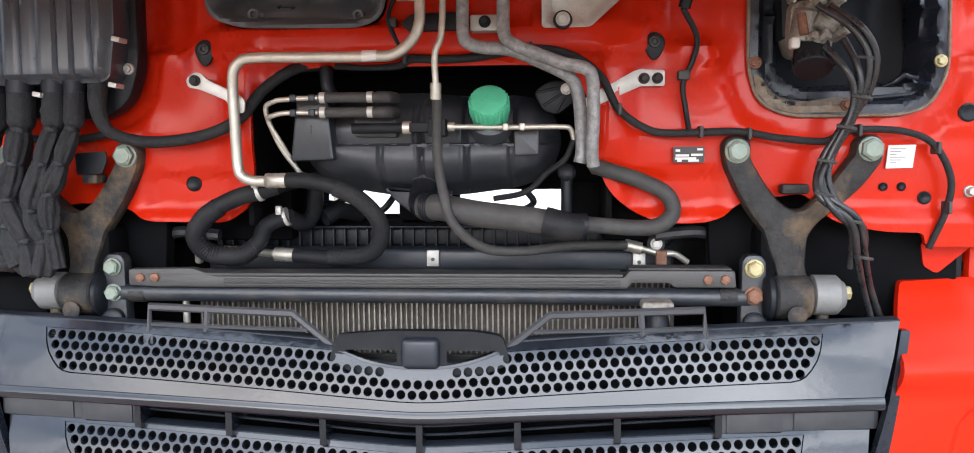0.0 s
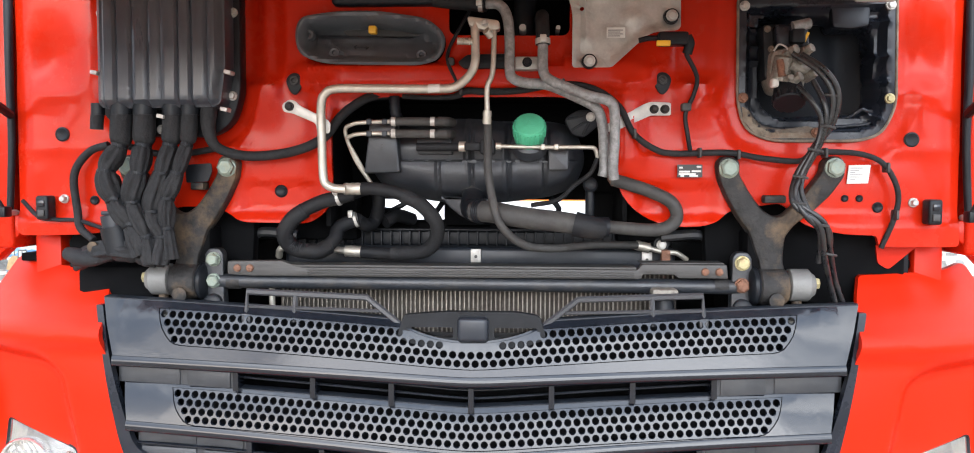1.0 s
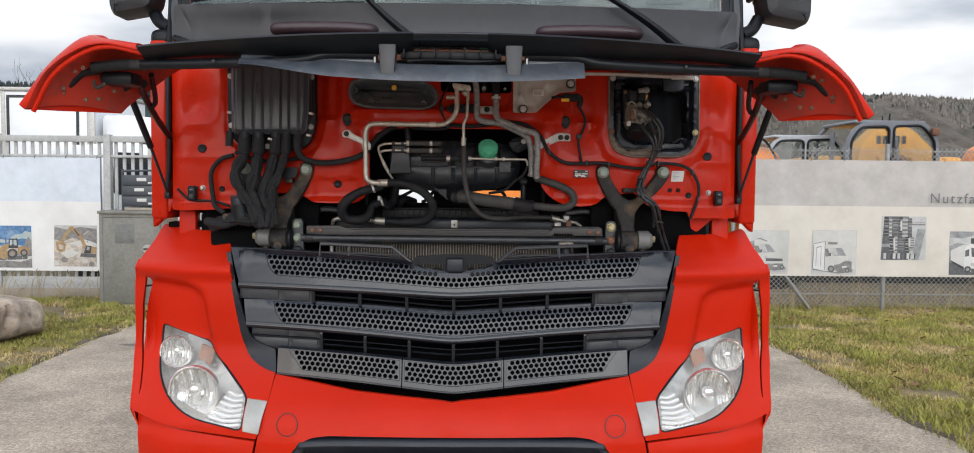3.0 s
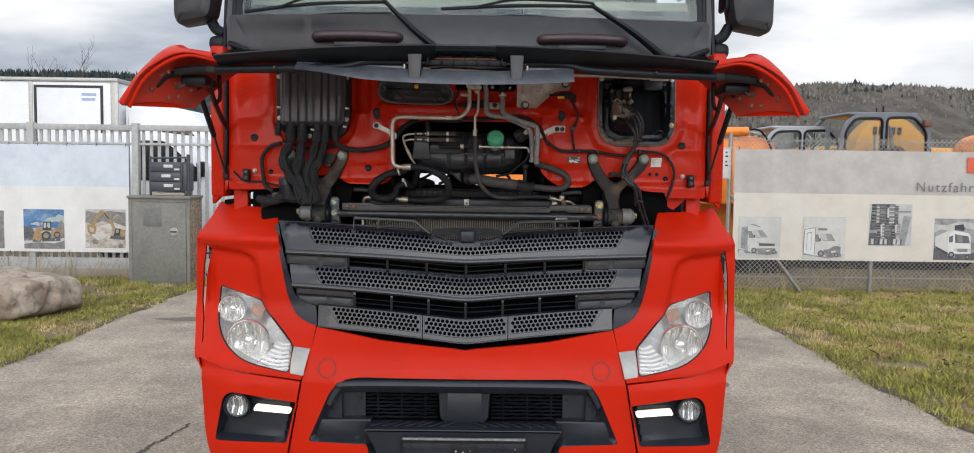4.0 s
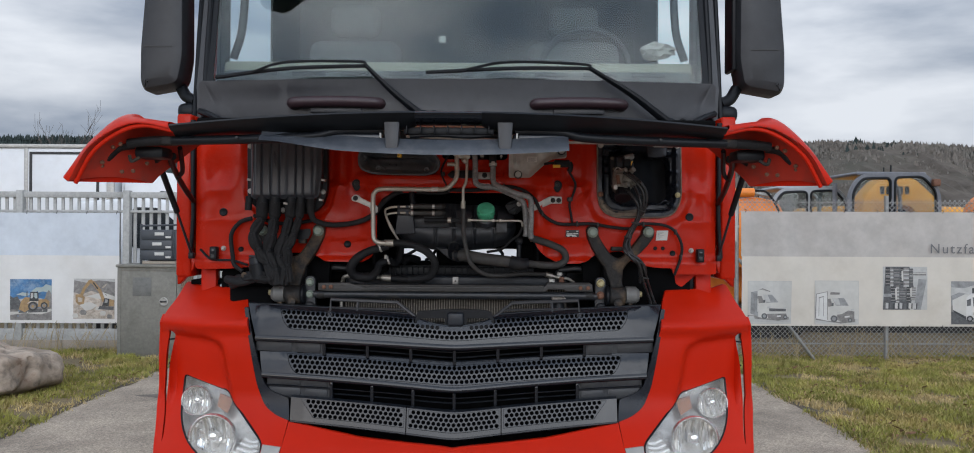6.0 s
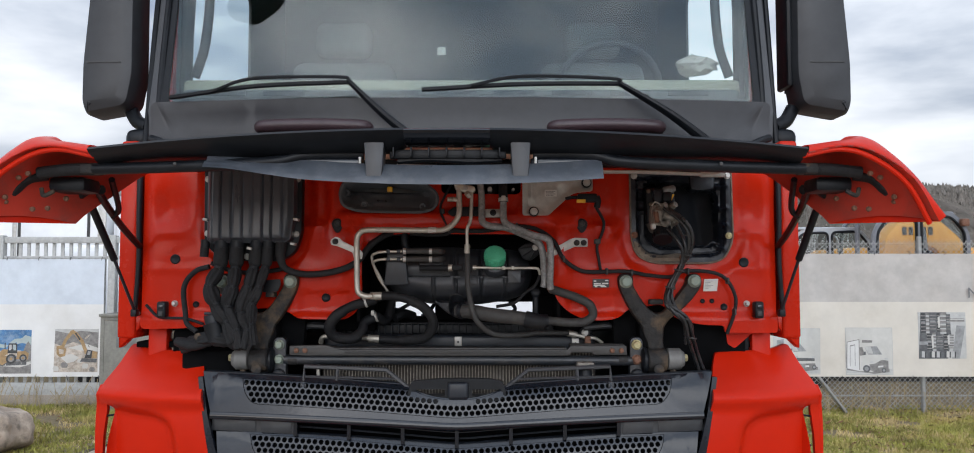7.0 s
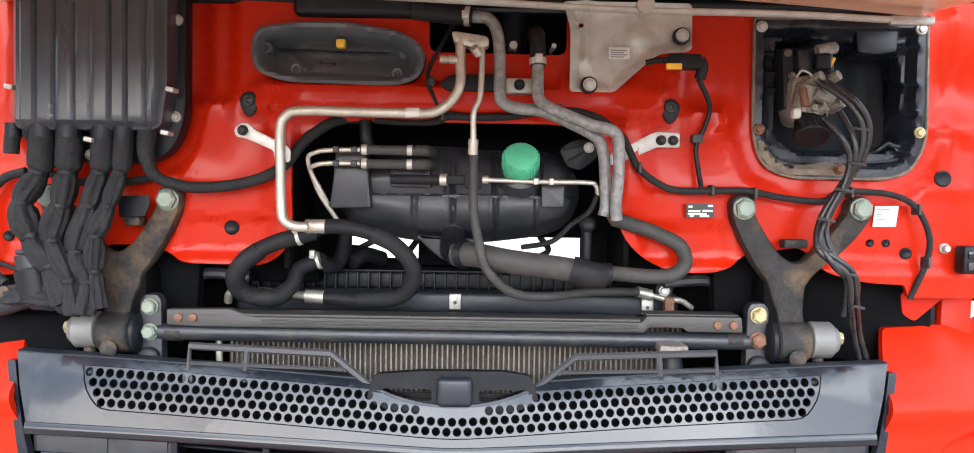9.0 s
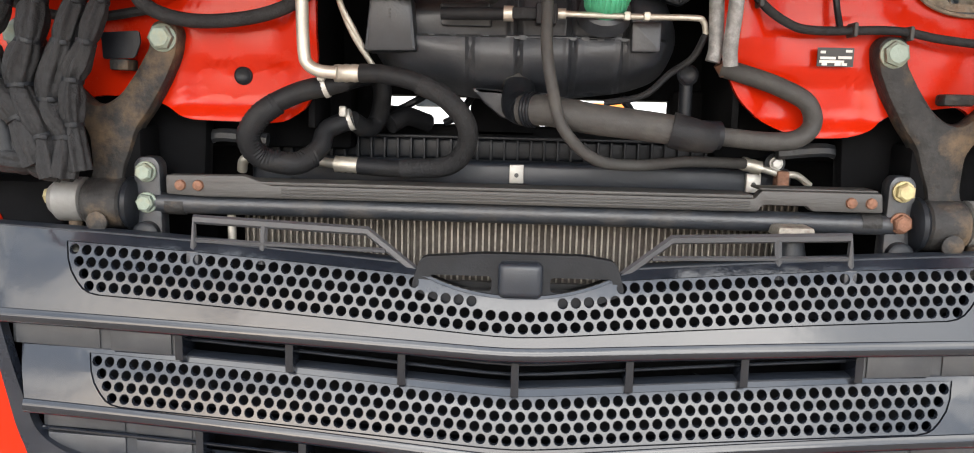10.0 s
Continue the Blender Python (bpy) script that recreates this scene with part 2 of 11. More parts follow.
def prism(outline, y0, y1, bevel=0.0, seg=2):
    """A plate of that outline in x and z from y0 to y1, its front and back edges rounded."""
    k = len(outline)
    area = sum(outline[i - 1][0] * outline[i][1] - outline[i][0] * outline[i - 1][1] for i in range(k))
    turn = 1.0 if area > 0 else -1.0
    inward = []
    for i in range(k):
        e1 = Vector(outline[i]) - Vector(outline[i - 1])
        e2 = Vector(outline[(i + 1) % k]) - Vector(outline[i])
        nrm = Vector((0.0, 0.0))
        for e in (e1, e2):
            if e.length > 1e-9:
                nrm += Vector((-e.y, e.x)).normalized()
        inward.append(nrm.normalized() * turn if nrm.length > 1e-6 else Vector((0.0, 0.0)))
    lo, hi = min(y0, y1), max(y0, y1)
    bevel = min(bevel, (hi - lo) * 0.45)
    steps = [(bevel, 0.0), (bevel * 0.3, bevel * 0.3), (0.0, bevel)] if bevel else [(0.0, 0.0)]
    rings = [(lo + d, s) for s, d in steps] + [(hi - d, s) for s, d in reversed(steps)]
    bm = bmesh.new()
    loops = [[bm.verts.new((x + inward[i].x * s, y, z + inward[i].y * s)) for i, (x, z) in enumerate(outline)] for y, s in rings]
    for a, b in zip(loops, loops[1:]):
        for i in range(k):
            bm.faces.new((a[i - 1], a[i], b[i], b[i - 1]))
    for loop in (loops[0], loops[-1]):
        edges = [e for e in (bm.edges.get((loop[i - 1], loop[i])) for i in range(k)) if e]
        bmesh.ops.triangle_fill(bm, use_beauty=True, use_dissolve=False, edges=edges, normal=(0, -1, 0))
    return bm


def joined(*bms):
    """Several bmeshes as one."""
    first = bms[0]
    for b in bms[1:]:
        me = bpy.data.meshes.new("tmp")
        b.to_mesh(me)
        b.free()
        first.from_mesh(me)
        bpy.data.meshes.remove(me)
    return first


def moved(bm, m):
    bm.transform(m)
    return bm


def lettering(name, body, size, at, material, parent, label=""):
    """Raised letters on a front-facing surface, as a mesh."""
    cu = bpy.data.curves.new(name, "FONT")
    cu.body, cu.size, cu.extrude = body, size, 0.0006
    cu.space_character, cu.offset = 1.22, 0.0
    tmp = bpy.data.objects.new(name, cu)
    scene.collection.objects.link(tmp)
    bpy.context.view_layer.update()
    me = bpy.data.meshes.new_from_object(tmp.evaluated_get(bpy.context.evaluated_depsgraph_get()))
    bpy.data.objects.remove(tmp)
    me.transform(pose(*at, 90, 0, 0))
    ob = new(name, me)
    me.materials.clear()
    me.materials.append(material)
    ob.parent = parent
    if parent:
        ob.location = -Vector(parent.location)
    if label:
        tagged(ob, label)
    return ob


# ---- materials ----
M_RED = mat("red_plastic_panel_paint", (0.485, 0.0145, 0.002), 0.38, var=0.06, scale=3, bump=0.02, bump_scale=260, stain=(0.44, 0.015, 0.004), stain_amount=0.3, stain_scale=5, coat=0.02, spec=0.14)
M_RED_IN = mat("red_cab_paint", (0.43, 0.0145, 0.0025), 0.25, var=0.05, scale=3, bump=0.015, bump_scale=24, stain=(0.385, 0.016, 0.005), stain_amount=0.35, stain_scale=7, coat=0.09, spec=0.13)
M_RED_UNDER = mat("red_flap_underside", (0.42, 0.03, 0.015), 0.42, var=0.15, scale=8, bump=0.04, stain=(0.14, 0.04, 0.03), stain_amount=0.7, stain_scale=7)
M_TAN = mat("primer_flap_underside", (0.84, 0.50, 0.355), 0.35, var=0.12, scale=6, bump=0.04, stain=(0.58, 0.30, 0.21), stain_amount=0.45)
M_BLACK = mat("black_plastic", (0.0068, 0.0082, 0.0108), 0.42, var=0.25, bump=0.06, bump_scale=300, stain=(0.020, 0.021, 0.023), stain_amount=0.3, stain_scale=9, spec=0.22)
# near black: dark metal, and the shade of recesses put into the colour
M_DARK = mat("near_black_metal_and_shade", (0.0036, 0.0038, 0.0044), 0.85, var=0.3, spec=0.06, stain=(0.009, 0.0085, 0.008), stain_amount=0.4)
M_GRILLE = mat("anthracite_grille_paint", (0.0070, 0.0088, 0.0130), 0.10, var=0.10, bump=0.02, bump_scale=60, stain=(0.014, 0.016, 0.021), stain_amount=0.3, stain_scale=7, rough_var=0.05, spec=0.48)
M_STRIP = mat("satin_anthracite_perforated_paint", (0.0105, 0.0130, 0.0185), 0.17, var=0.10, bump=0.02, bump_scale=400, stain=(0.021, 0.0235, 0.029), stain_amount=0.35, stain_scale=9, rough_var=0.08, spec=0.48)
M_GRILLE_DK = mat("dark_grille_plastic", (0.0125, 0.0160, 0.0225), 0.42, var=0.15, bump=0.04, bump_scale=350, stain=(0.026, 0.029, 0.034), stain_amount=0.4, stain_scale=8, spec=0.4)
M_GLOSSBLK = mat("gloss_black_paint", (0.010, 0.0125, 0.0185), 0.30, var=0.2, bump=0.02, bump_scale=40, stain=(0.022, 0.0235, 0.027), stain_amount=0.4, stain_scale=10, spec=0.34)
M_LINE = mat("smooth_black_air_line", (0.012, 0.013, 0.015), 0.3, var=0.2, bump=0.03, bump_scale=300, stain=(0.05, 0.048, 0.044), stain_amount=0.4, stain_scale=30, spec=0.45)
# copy of the dish's black paint, darkened to hold the well's shade
M_WELL = mat("black_paint_with_shade_in_colour", (0.0045, 0.006, 0.0085), 0.5, var=0.2, bump=0.03, spec=0.12)
M_RUBBER = mat("black_rubber_hose", (0.0085, 0.0092, 0.0110), 0.6, var=0.25, scale=60, bump=0.12, bump_scale=500, stain=(0.036, 0.033, 0.029), stain_amount=0.4, stain_scale=14, spec=0.22)
M_RUBBER_GREY = mat("dusty_grey_hose", (0.030, 0.029, 0.028), 0.7, var=0.25, scale=60, bump=0.12, bump_scale=500, stain=(0.075, 0.070, 0.062), stain_amount=0.5, stain_scale=12)
M_TAPE = mat("cloth_tape", (0.0150, 0.0155, 0.0170), 0.72, var=0.3, scale=120, bump=0.25, bump_scale=260, stain=(0.034, 0.034, 0.034), stain_amount=0.45, stain_scale=12, spec=0.22)
M_BOXCOVER = mat("matt_box_cover_plastic", (0.030, 0.035, 0.044), 0.32, var=0.18, bump=0.04, bump_scale=300, stain=(0.072, 0.076, 0.084), stain_amount=0.45, stain_scale=7, stretch=(2, 1, 0.35))
M_TANK = mat("dusty_black_tank_plastic", (0.0240, 0.0268, 0.0325), 0.42, var=0.25, bump=0.06, bump_scale=250, stain=(0.060, 0.060, 0.062), stain_amount=0.55, stain_scale=7, spec=0.5)
M_ALU = mat("dull_aluminium_pipe", (0.47, 0.445, 0.39), 0.48, 0.75, var=0.12, scale=40, bump=0.05, stain=(0.30, 0.28, 0.24), stain_amount=0.45, stain_scale=22)
M_ALU_GREY = mat("weathered_grey_pipe", (0.19, 0.19, 0.19), 0.6, 0.3, var=0.35, scale=90, bump=0.15, stain=(0.40, 0.40, 0.39), stain_amount=0.6, stain_scale=55)
M_ZINC = mat("bare_sheet_steel", (0.42, 0.41, 0.385), 0.48, 0.45, var=0.15, scale=35, bump=0.08, stain=(0.32, 0.305, 0.275), stain_amount=0.4, stain_scale=15)
M_IRON = mat("dirty_cast_iron", (0.020, 0.0195, 0.0195), 0.6, 0.0, var=0.4, scale=40, bump=0.25, bump_scale=120, stain=(0.135, 0.092, 0.055), stain_amount=0.85, stain_scale=9, spec=0.25)
M_STEELBAR = mat("dark_painted_steel_bar", (0.018, 0.021, 0.026), 0.42, 0.0, var=0.25, scale=30, bump=0.08, stain=(0.10, 0.08, 0.06), stain_amount=0.35, stain_scale=12)
M_RAIL = mat("dusty_grey_rail", (0.036, 0.035, 0.034), 0.55, var=0.25, scale=40, bump=0.1, stain=(0.060, 0.055, 0.050), stain_amount=0.5, stain_scale=10, stretch=(0.3, 1, 3))
M_RUST = mat("rusty_rivet", (0.16, 0.075, 0.045), 0.75, 0.1, var=0.35, scale=80, bump=0.3)
M_GREENBOLT = mat("chromated_green_bolt", (0.18, 0.22, 0.187), 0.5, 0.3, var=0.2, scale=60, bump=0.08, stain=(0.3, 0.26, 0.15), stain_amount=0.5, stain_scale=40)
M_YELBOLT = mat("yellow_zinc_bolt", (0.42, 0.37, 0.20), 0.5, 0.4, var=0.25, scale=60, bump=0.1, stain=(0.25, 0.15, 0.08), stain_amount=0.6, stain_scale=40)
M_CAP = mat("green_plastic_cap", (0.07, 0.38, 0.22), 0.5, var=0.1, scale=60, bump=0.08, bump_scale=400, stain=(0.10, 0.45, 0.28), stain_amount=0.4, stain_scale=20)
M_YELLOW = mat("yellow_plastic", (0.75, 0.42, 0.03), 0.45)
M_FIN_CORE = mat("aluminium_cooling_fins", (0.22, 0.20, 0.17), 0.5, 0.4, var=0.3, scale=90, bump=0.2, stain=(0.08, 0.068, 0.056), stain_amount=0.6, stain_scale=12)
M_PAPER = mat("white_paper_sticker", (0.56, 0.55, 0.52), 0.6, var=0.06)
M_INK = mat("black_ink", (0.03, 0.03, 0.03), 0.6)
M_GREYINK = mat("grey_ink", (0.15, 0.15, 0.155), 0.6)
M_CHROME = mat("bright_reflector", (0.86, 0.85, 0.83), 0.16, 0.85, var=0.1, bump=0.0)
M_LENS = glass("clear_lamp_lens", (0.95, 0.955, 0.95), 0.03, 1.3)
M_LENS.node_tree.nodes["Principled BSDF"].inputs["Transmission Weight"].default_value = 0.96
M_AMBER = mat("amber_lens", (0.34, 0.13, 0.045), 0.25, var=0.4, scale=60)
M_SATIN = mat("satin_silver_lamp_housing", (0.55, 0.52, 0.475), 0.32, 0.7, var=0.25, scale=30, bump=0.0)
M_FOG_DIM = mat("darkened_reflector", (0.12, 0.125, 0.13), 0.06, 0.7, var=0.1, bump=0.0)
M_WHITE_LENS = mat("white_ribbed_lens", (0.86, 0.86, 0.85), 0.18, 0.2, var=0.05, bump=0.0)
M_LED = glow("daytime_light_strip", (1.0, 0.90, 0.73), 1.5)
M_WINDSCREEN = glass("windscreen_glass", (0.78, 0.88, 0.86), 0.0, 1.45)
M_MIRROR_CASE = mat("grey_black_textured_plastic", (0.020, 0.021, 0.024), 0.5, var=0.2, bump=0.12, bump_scale=600)
M_CAB_GREY = mat("anthracite_cowl_plastic", (0.036, 0.038, 0.043), 0.44, var=0.12, bump=0.06, bump_scale=500, stain=(0.05, 0.05, 0.05), stain_amount=0.3, stain_scale=5)
M_BURGUNDY = mat("dark_maroon_grip", (0.035, 0.018, 0.022), 0.4, var=0.2, bump=0.04)
M_LINING = mat("dark_grey_cab_lining", (0.07, 0.078, 0.08), 0.8, var=0.15, bump=0.05)
M_BEIGE = mat("beige_cab_trim", (0.40, 0.38, 0.30), 0.8, var=0.08, bump=0.05)
M_DASH = mat("grey_dashboard", (0.10, 0.108, 0.11), 0.7, var=0.1, bump=0.05)
M_TYRE = mat("tyre_rubber", (0.025, 0.025, 0.025), 0.8, var=0.3, bump=0.2, stain=(0.08, 0.07, 0.06), stain_amount=0.4)

# ---- ground, road and grass ----
def asphalt_material():
    m = mat("worn_asphalt", (0.375, 0.316, 0.255), 0.85, var=0.20, scale=70, bump=0.35, bump_scale=140,
            stain=(0.25, 0.212, 0.173), stain_amount=0.8, stain_scale=0.55, rough_var=0.08)
    n, l = m.node_tree.nodes, m.node_tree.links
    b = n["Principled BSDF"]
    src = b.inputs["Base Color"].links[0].from_socket
    co = n["Texture Coordinate"]
    chips = n.new("ShaderNodeTexVoronoi")
    chips.inputs["Scale"].default_value = 190
    l.new(co.outputs["Object"], chips.inputs["Vector"])
    cr = n.new("ShaderNodeValToRGB")
    cr.color_ramp.elements[0].position = 0.15
    cr.color_ramp.elements[1].position = 0.85
    cr.color_ramp.elements[0].color = (0.74, 0.74, 0.74, 1)
    cr.color_ramp.elements[1].color = (1.27, 1.25, 1.22, 1)
    l.new(chips.outputs["Color"], cr.inputs["Fac"])
    mu = n.new("ShaderNodeMix")
    mu.data_type, mu.blend_type = "RGBA", "MULTIPLY"
    mu.inputs["Factor"].default_value = 1.0
    l.new(src, mu.inputs["A"])
    l.new(cr.outputs["Color"], mu.inputs["B"])
    patch = n.new("ShaderNodeTexNoise")
    patch.inputs["Scale"].default_value = 1.7
    patch.inputs["Detail"].default_value = 7
    patch.inputs["Roughness"].default_value = 0.62
    l.new(co.outputs["Object"], patch.inputs["Vector"])
    pr = n.new("ShaderNodeValToRGB")
    pr.color_ramp.elements[0].position = 0.36
    pr.color_ramp.elements[1].position = 0.66
    pr.color_ramp.elements[0].color = (0.74, 0.73, 0.72, 1)
    pr.color_ramp.elements[1].color = (1.16, 1.15, 1.13, 1)
    l.new(patch.outputs["Fac"], pr.inputs["Fac"])
    grit = n.new("ShaderNodeTexNoise")
    grit.inputs["Scale"].default_value = 62
    grit.inputs["Detail"].default_value = 3
    l.new(co.outputs["Object"], grit.inputs["Vector"])
    gr = n.new("ShaderNodeValToRGB")
    gr.color_ramp.elements[0].position = 0.36
    gr.color_ramp.elements[1].position = 0.66
    gr.color_ramp.elements[0].color = (0.72, 0.72, 0.72, 1)
    gr.color_ramp.elements[1].color = (1.26, 1.25, 1.23, 1)
    l.new(grit.outputs["Fac"], gr.inputs["Fac"])
    last = mu
    for ramp in (pr, gr):
        mm = n.new("ShaderNodeMix")
        mm.data_type, mm.blend_type = "RGBA", "MULTIPLY"
        mm.inputs["Factor"].default_value = 1.0
        l.new(last.outputs["Result"], mm.inputs["A"])
        l.new(ramp.outputs["Color"], mm.inputs["B"])
        last = mm
    l.new(last.outputs["Result"], b.inputs["Base Color"])
    return m


M_ASPHALT = asphalt_material()
M_SOIL = mat("grassy_soil", (0.164, 0.127, 0.070), 0.95, var=0.4, scale=14, bump=0.6, bump_scale=40, stain=(0.246, 0.180, 0.082), stain_amount=0.7, stain_scale=1.6)
M_STRAW = mat("dry_straw_grass", (0.52, 0.40, 0.19), 0.85, var=0.4, scale=4, bump=0.0)
M_GRASS = mat("winter_grass_blades", (0.275, 0.265, 0.058), 0.8, var=0.6, scale=3.0, bump=0.0, stain=(0.54, 0.395, 0.165), stain_amount=0.9, stain_scale=1.4)
M_CRACK = mat("dark_crack_fill", (0.075, 0.062, 0.050), 0.95, var=0.5, scale=45, bump=0.5, bump_scale=120, stain=(0.139, 0.117, 0.094), stain_amount=0.6, stain_scale=28)
M_OIL = mat("damp_dark_asphalt", (0.123, 0.102, 0.082), 0.7, var=0.4, scale=55, bump=0.4, bump_scale=95, stain=(0.221, 0.189, 0.152), stain_amount=0.75, stain_scale=16)
M_IRONLID = mat("worn_cast_iron_lid", (0.234, 0.201, 0.164), 0.65, 0.15, var=0.35, scale=60, bump=0.25, stain=(0.164, 0.138, 0.111), stain_amount=0.65, stain_scale=14)
M_LIDDIRT = mat("dirt_in_manhole_lid", (0.072, 0.061, 0.049), 0.95, var=0.4, scale=50, bump=0.4, stain=(0.123, 0.105, 0.082), stain_amount=0.5, stain_scale=20)
M_CONCRETE = mat("grey_concrete", (0.328, 0.283, 0.230), 0.9, var=0.2, scale=60, bump=0.3, bump_scale=150, stain=(0.221, 0.190, 0.156), stain_amount=0.5, stain_scale=4)

g = bmesh.new()
for s in (1,):
    vs = [g.verts.new(p) for p in ((-2500, -2500, 0), (2500, -2500, 0), (2500, 2500, 0), (-2500, 2500, 0))]
    g.faces.new(vs)
solo("ground", g, M_SOIL, "wide flat grassy soil reaching the hills", "ground", kind="structure", smooth=False)


def flat_patch(outline, z):
    bm = bmesh.new()
    bm.faces.new([bm.verts.new((x, y, z)) for x, y in outline])
    return bm


# the drive, a low slab with ragged edges
random.seed(4)
left_edge, right_edge = [], []
for i in range(40):
    y = -6 + i * 0.5
    wob = random.uniform(-0.045, 0.045)
    flare = soft((1.2 - y) / 5) * 6
    left_edge.append((-3.66 + 0.02 * (y - 4) + wob - flare, y))
    right_edge.append((3.06 + 0.02 * (y - 3) + random.uniform(-0.05, 0.05) + flare * 0.9 + 0.25 * soft((2.4 - y) / 2), y))
# the wide apron behind the camera is added, unseen, to bounce light
outline = [(-40, -6.5), (-40, -70), (40, -70), (40, -6.5)] + [p for p in right_edge] + [p for p in reversed(left_edge)]
rd = flat_patch(outline, 0.006)
made = bmesh.ops.extrude_face_region(rd, geom=rd.faces[:], use_keep_orig=True)
bmesh.ops.translate(rd, verts=[v for v in made["geom"] if isinstance(v, bmesh.types.BMVert)], vec=(0, 0, -0.03))
solo("road", rd, M_ASPHALT, "worn grey asphalt drive with cracks and stains", "road", kind="structure", smooth=False)


M_EARTH = mat("dark_earth_verge", (0.085, 0.066, 0.046), 0.95, var=0.45, scale=25, bump=0.6, bump_scale=60, stain=(0.20, 0.16, 0.09), stain_amount=0.6, stain_scale=6)


def verge(edge, outward, seed):
    """A ragged strip of bare earth and leaf litter along the drive's edge."""
    rnd = random.Random(seed)
    verts, faces = [], []
    fine = []
    for (x0, y0), (x1, y1) in zip(edge, edge[1:]):
        for j in range(8):
            fine.append((x0 + (x1 - x0) * j / 8, y0 + (y1 - y0) * j / 8))
    for i, (x, y) in enumerate(fine):
        w = 0.05 + 0.10 * abs(noise.noise(Vector((y * 1.3, seed, 2.0)))) + rnd.uniform(-0.03, 0.03)
        inn = 0.02 + 0.05 * noise.noise(Vector((y * 3.1, seed, 7.0))) + rnd.uniform(-0.015, 0.015)
        verts += [(x - outward * inn, y, 0.0085), (x + outward * w, y, 0.0085 + rnd.uniform(0, 0.012))]
        if i:
            k = 2 * i
            faces.append((k - 2, k - 1, k + 1, k))
    me = bpy.data.meshes.new("earth_verge")
    me.from_pydata(verts, [], faces)
    ob = new("earth_verge", me)
    me.materials.append(M_EARTH)
    return tagged(ob, "dark bare earth along the edge of the drive", "soil", kind="stuff")


verge(right_edge[13:30], 1, 3)
verge(left_edge[13:30], -1, 4)


def crack(points, width, z=0.0085, jag=0.03, seed=1):
    """A ragged dark crack line across the asphalt, crumbled at its edges."""
    rnd = random.Random(seed)
    line = []
    for i, p in enumerate(curve([(x, y, 0) for x, y in points], 44)):
        off = Vector((0, 0))
        for f, k in ((7, 1.0), (24, 0.45), (75, 0.24), (210, 0.12)):
            q = Vector((p.x * f, p.y * f, seed + f))
            off += Vector((noise.noise(q), noise.noise(q + Vector((7, 3, 1))))) * jag * k
        line.append(Vector((p.x, p.y)) + off)
    bm = bmesh.new()
    prev = None
    for i, p in enumerate(line):
        d = (line[min(i + 1, len(line) - 1)] - line[max(0, i - 1)]).normalized()
        nrm = Vector((-d.y, d.x))
        thick = width * (0.55 + 0.95 * max(0, 0.3 + noise.noise(Vector((i * 0.045, seed, 0.5))))) * (0.35 + 0.65 * math.sin(math.pi * min(1, max(0.06, i / len(line)))))
        wa = max(0.0012, thick * (1 + 0.9 * noise.noise(Vector((i * 0.5, seed, 3.1))) + rnd.uniform(-0.35, 0.35)))
        wb = max(0.0012, thick * (1 + 0.9 * noise.noise(Vector((i * 0.5, seed, 8.7))) + rnd.uniform(-0.35, 0.35)))
        a = bm.verts.new((p.x + nrm.x * wa, p.y + nrm.y * wa, z))
        b = bm.verts.new((p.x - nrm.x * wb, p.y - nrm.y * wb, z))
        if prev:
            bm.faces.new((prev[0], a, b, prev[1]))
        prev = (a, b)
    return bm


for pts, w, sd in (
        ([(-1.69, 1.47), (-1.80, 0.92), (-1.85, 0.50), (-1.78, -0.05), (-1.90, -0.22), (-2.0, -0.55), (-2.3, -0.9)], 0.016, 1),
        ([(-1.74, 0.03), (-1.83, -0.13)], 0.010, 2),
        ([(1.37, -0.09), (1.18, -0.33), (0.74, -0.51), (0.57, -0.41), (0.29, -0.31), (0.15, -0.54), (0.0, -0.73), (-0.15, -0.95)], 0.016, 3),
        ([(0.08, -0.36), (0.18, -0.40), (0.31, -0.45)], 0.010, 4),
        ([(0.15, -0.54), (0.30, -0.46)], 0.009, 5),
        ([(0.74, -0.51), (0.70, -0.58)], 0.009, 6),
        ([(1.18, -0.33), (1.30, -0.36), (1.62, -0.50)], 0.006, 7),
        ([(0.33, -0.06), (0.20, -0.12)], 0.007, 8),
        ([(1.52, 2.3), (1.60, 1.9), (1.62, 1.6)], 0.008, 9),
        ([(1.60, 1.9), (1.70, 2.0)], 0.006, 10),
        ([(-1.82, 0.70), (-1.73, 0.63), (-1.70, 0.55)], 0.006, 11),
        ([(-1.79, 0.10), (-1.90, 0.05), (-1.96, -0.03)], 0.006, 12),
        ([(0.98, -0.42), (1.02, -0.50), (0.99, -0.58)], 0.006, 13),
        ([(0.45, -0.37), (0.47, -0.29)], 0.006, 14)):
    solo("crack", crack(pts, w, seed=sd), M_CRACK, "ragged dark crack in the asphalt", "crack", group="cracks in the drive", kind="stuff", smooth=False)


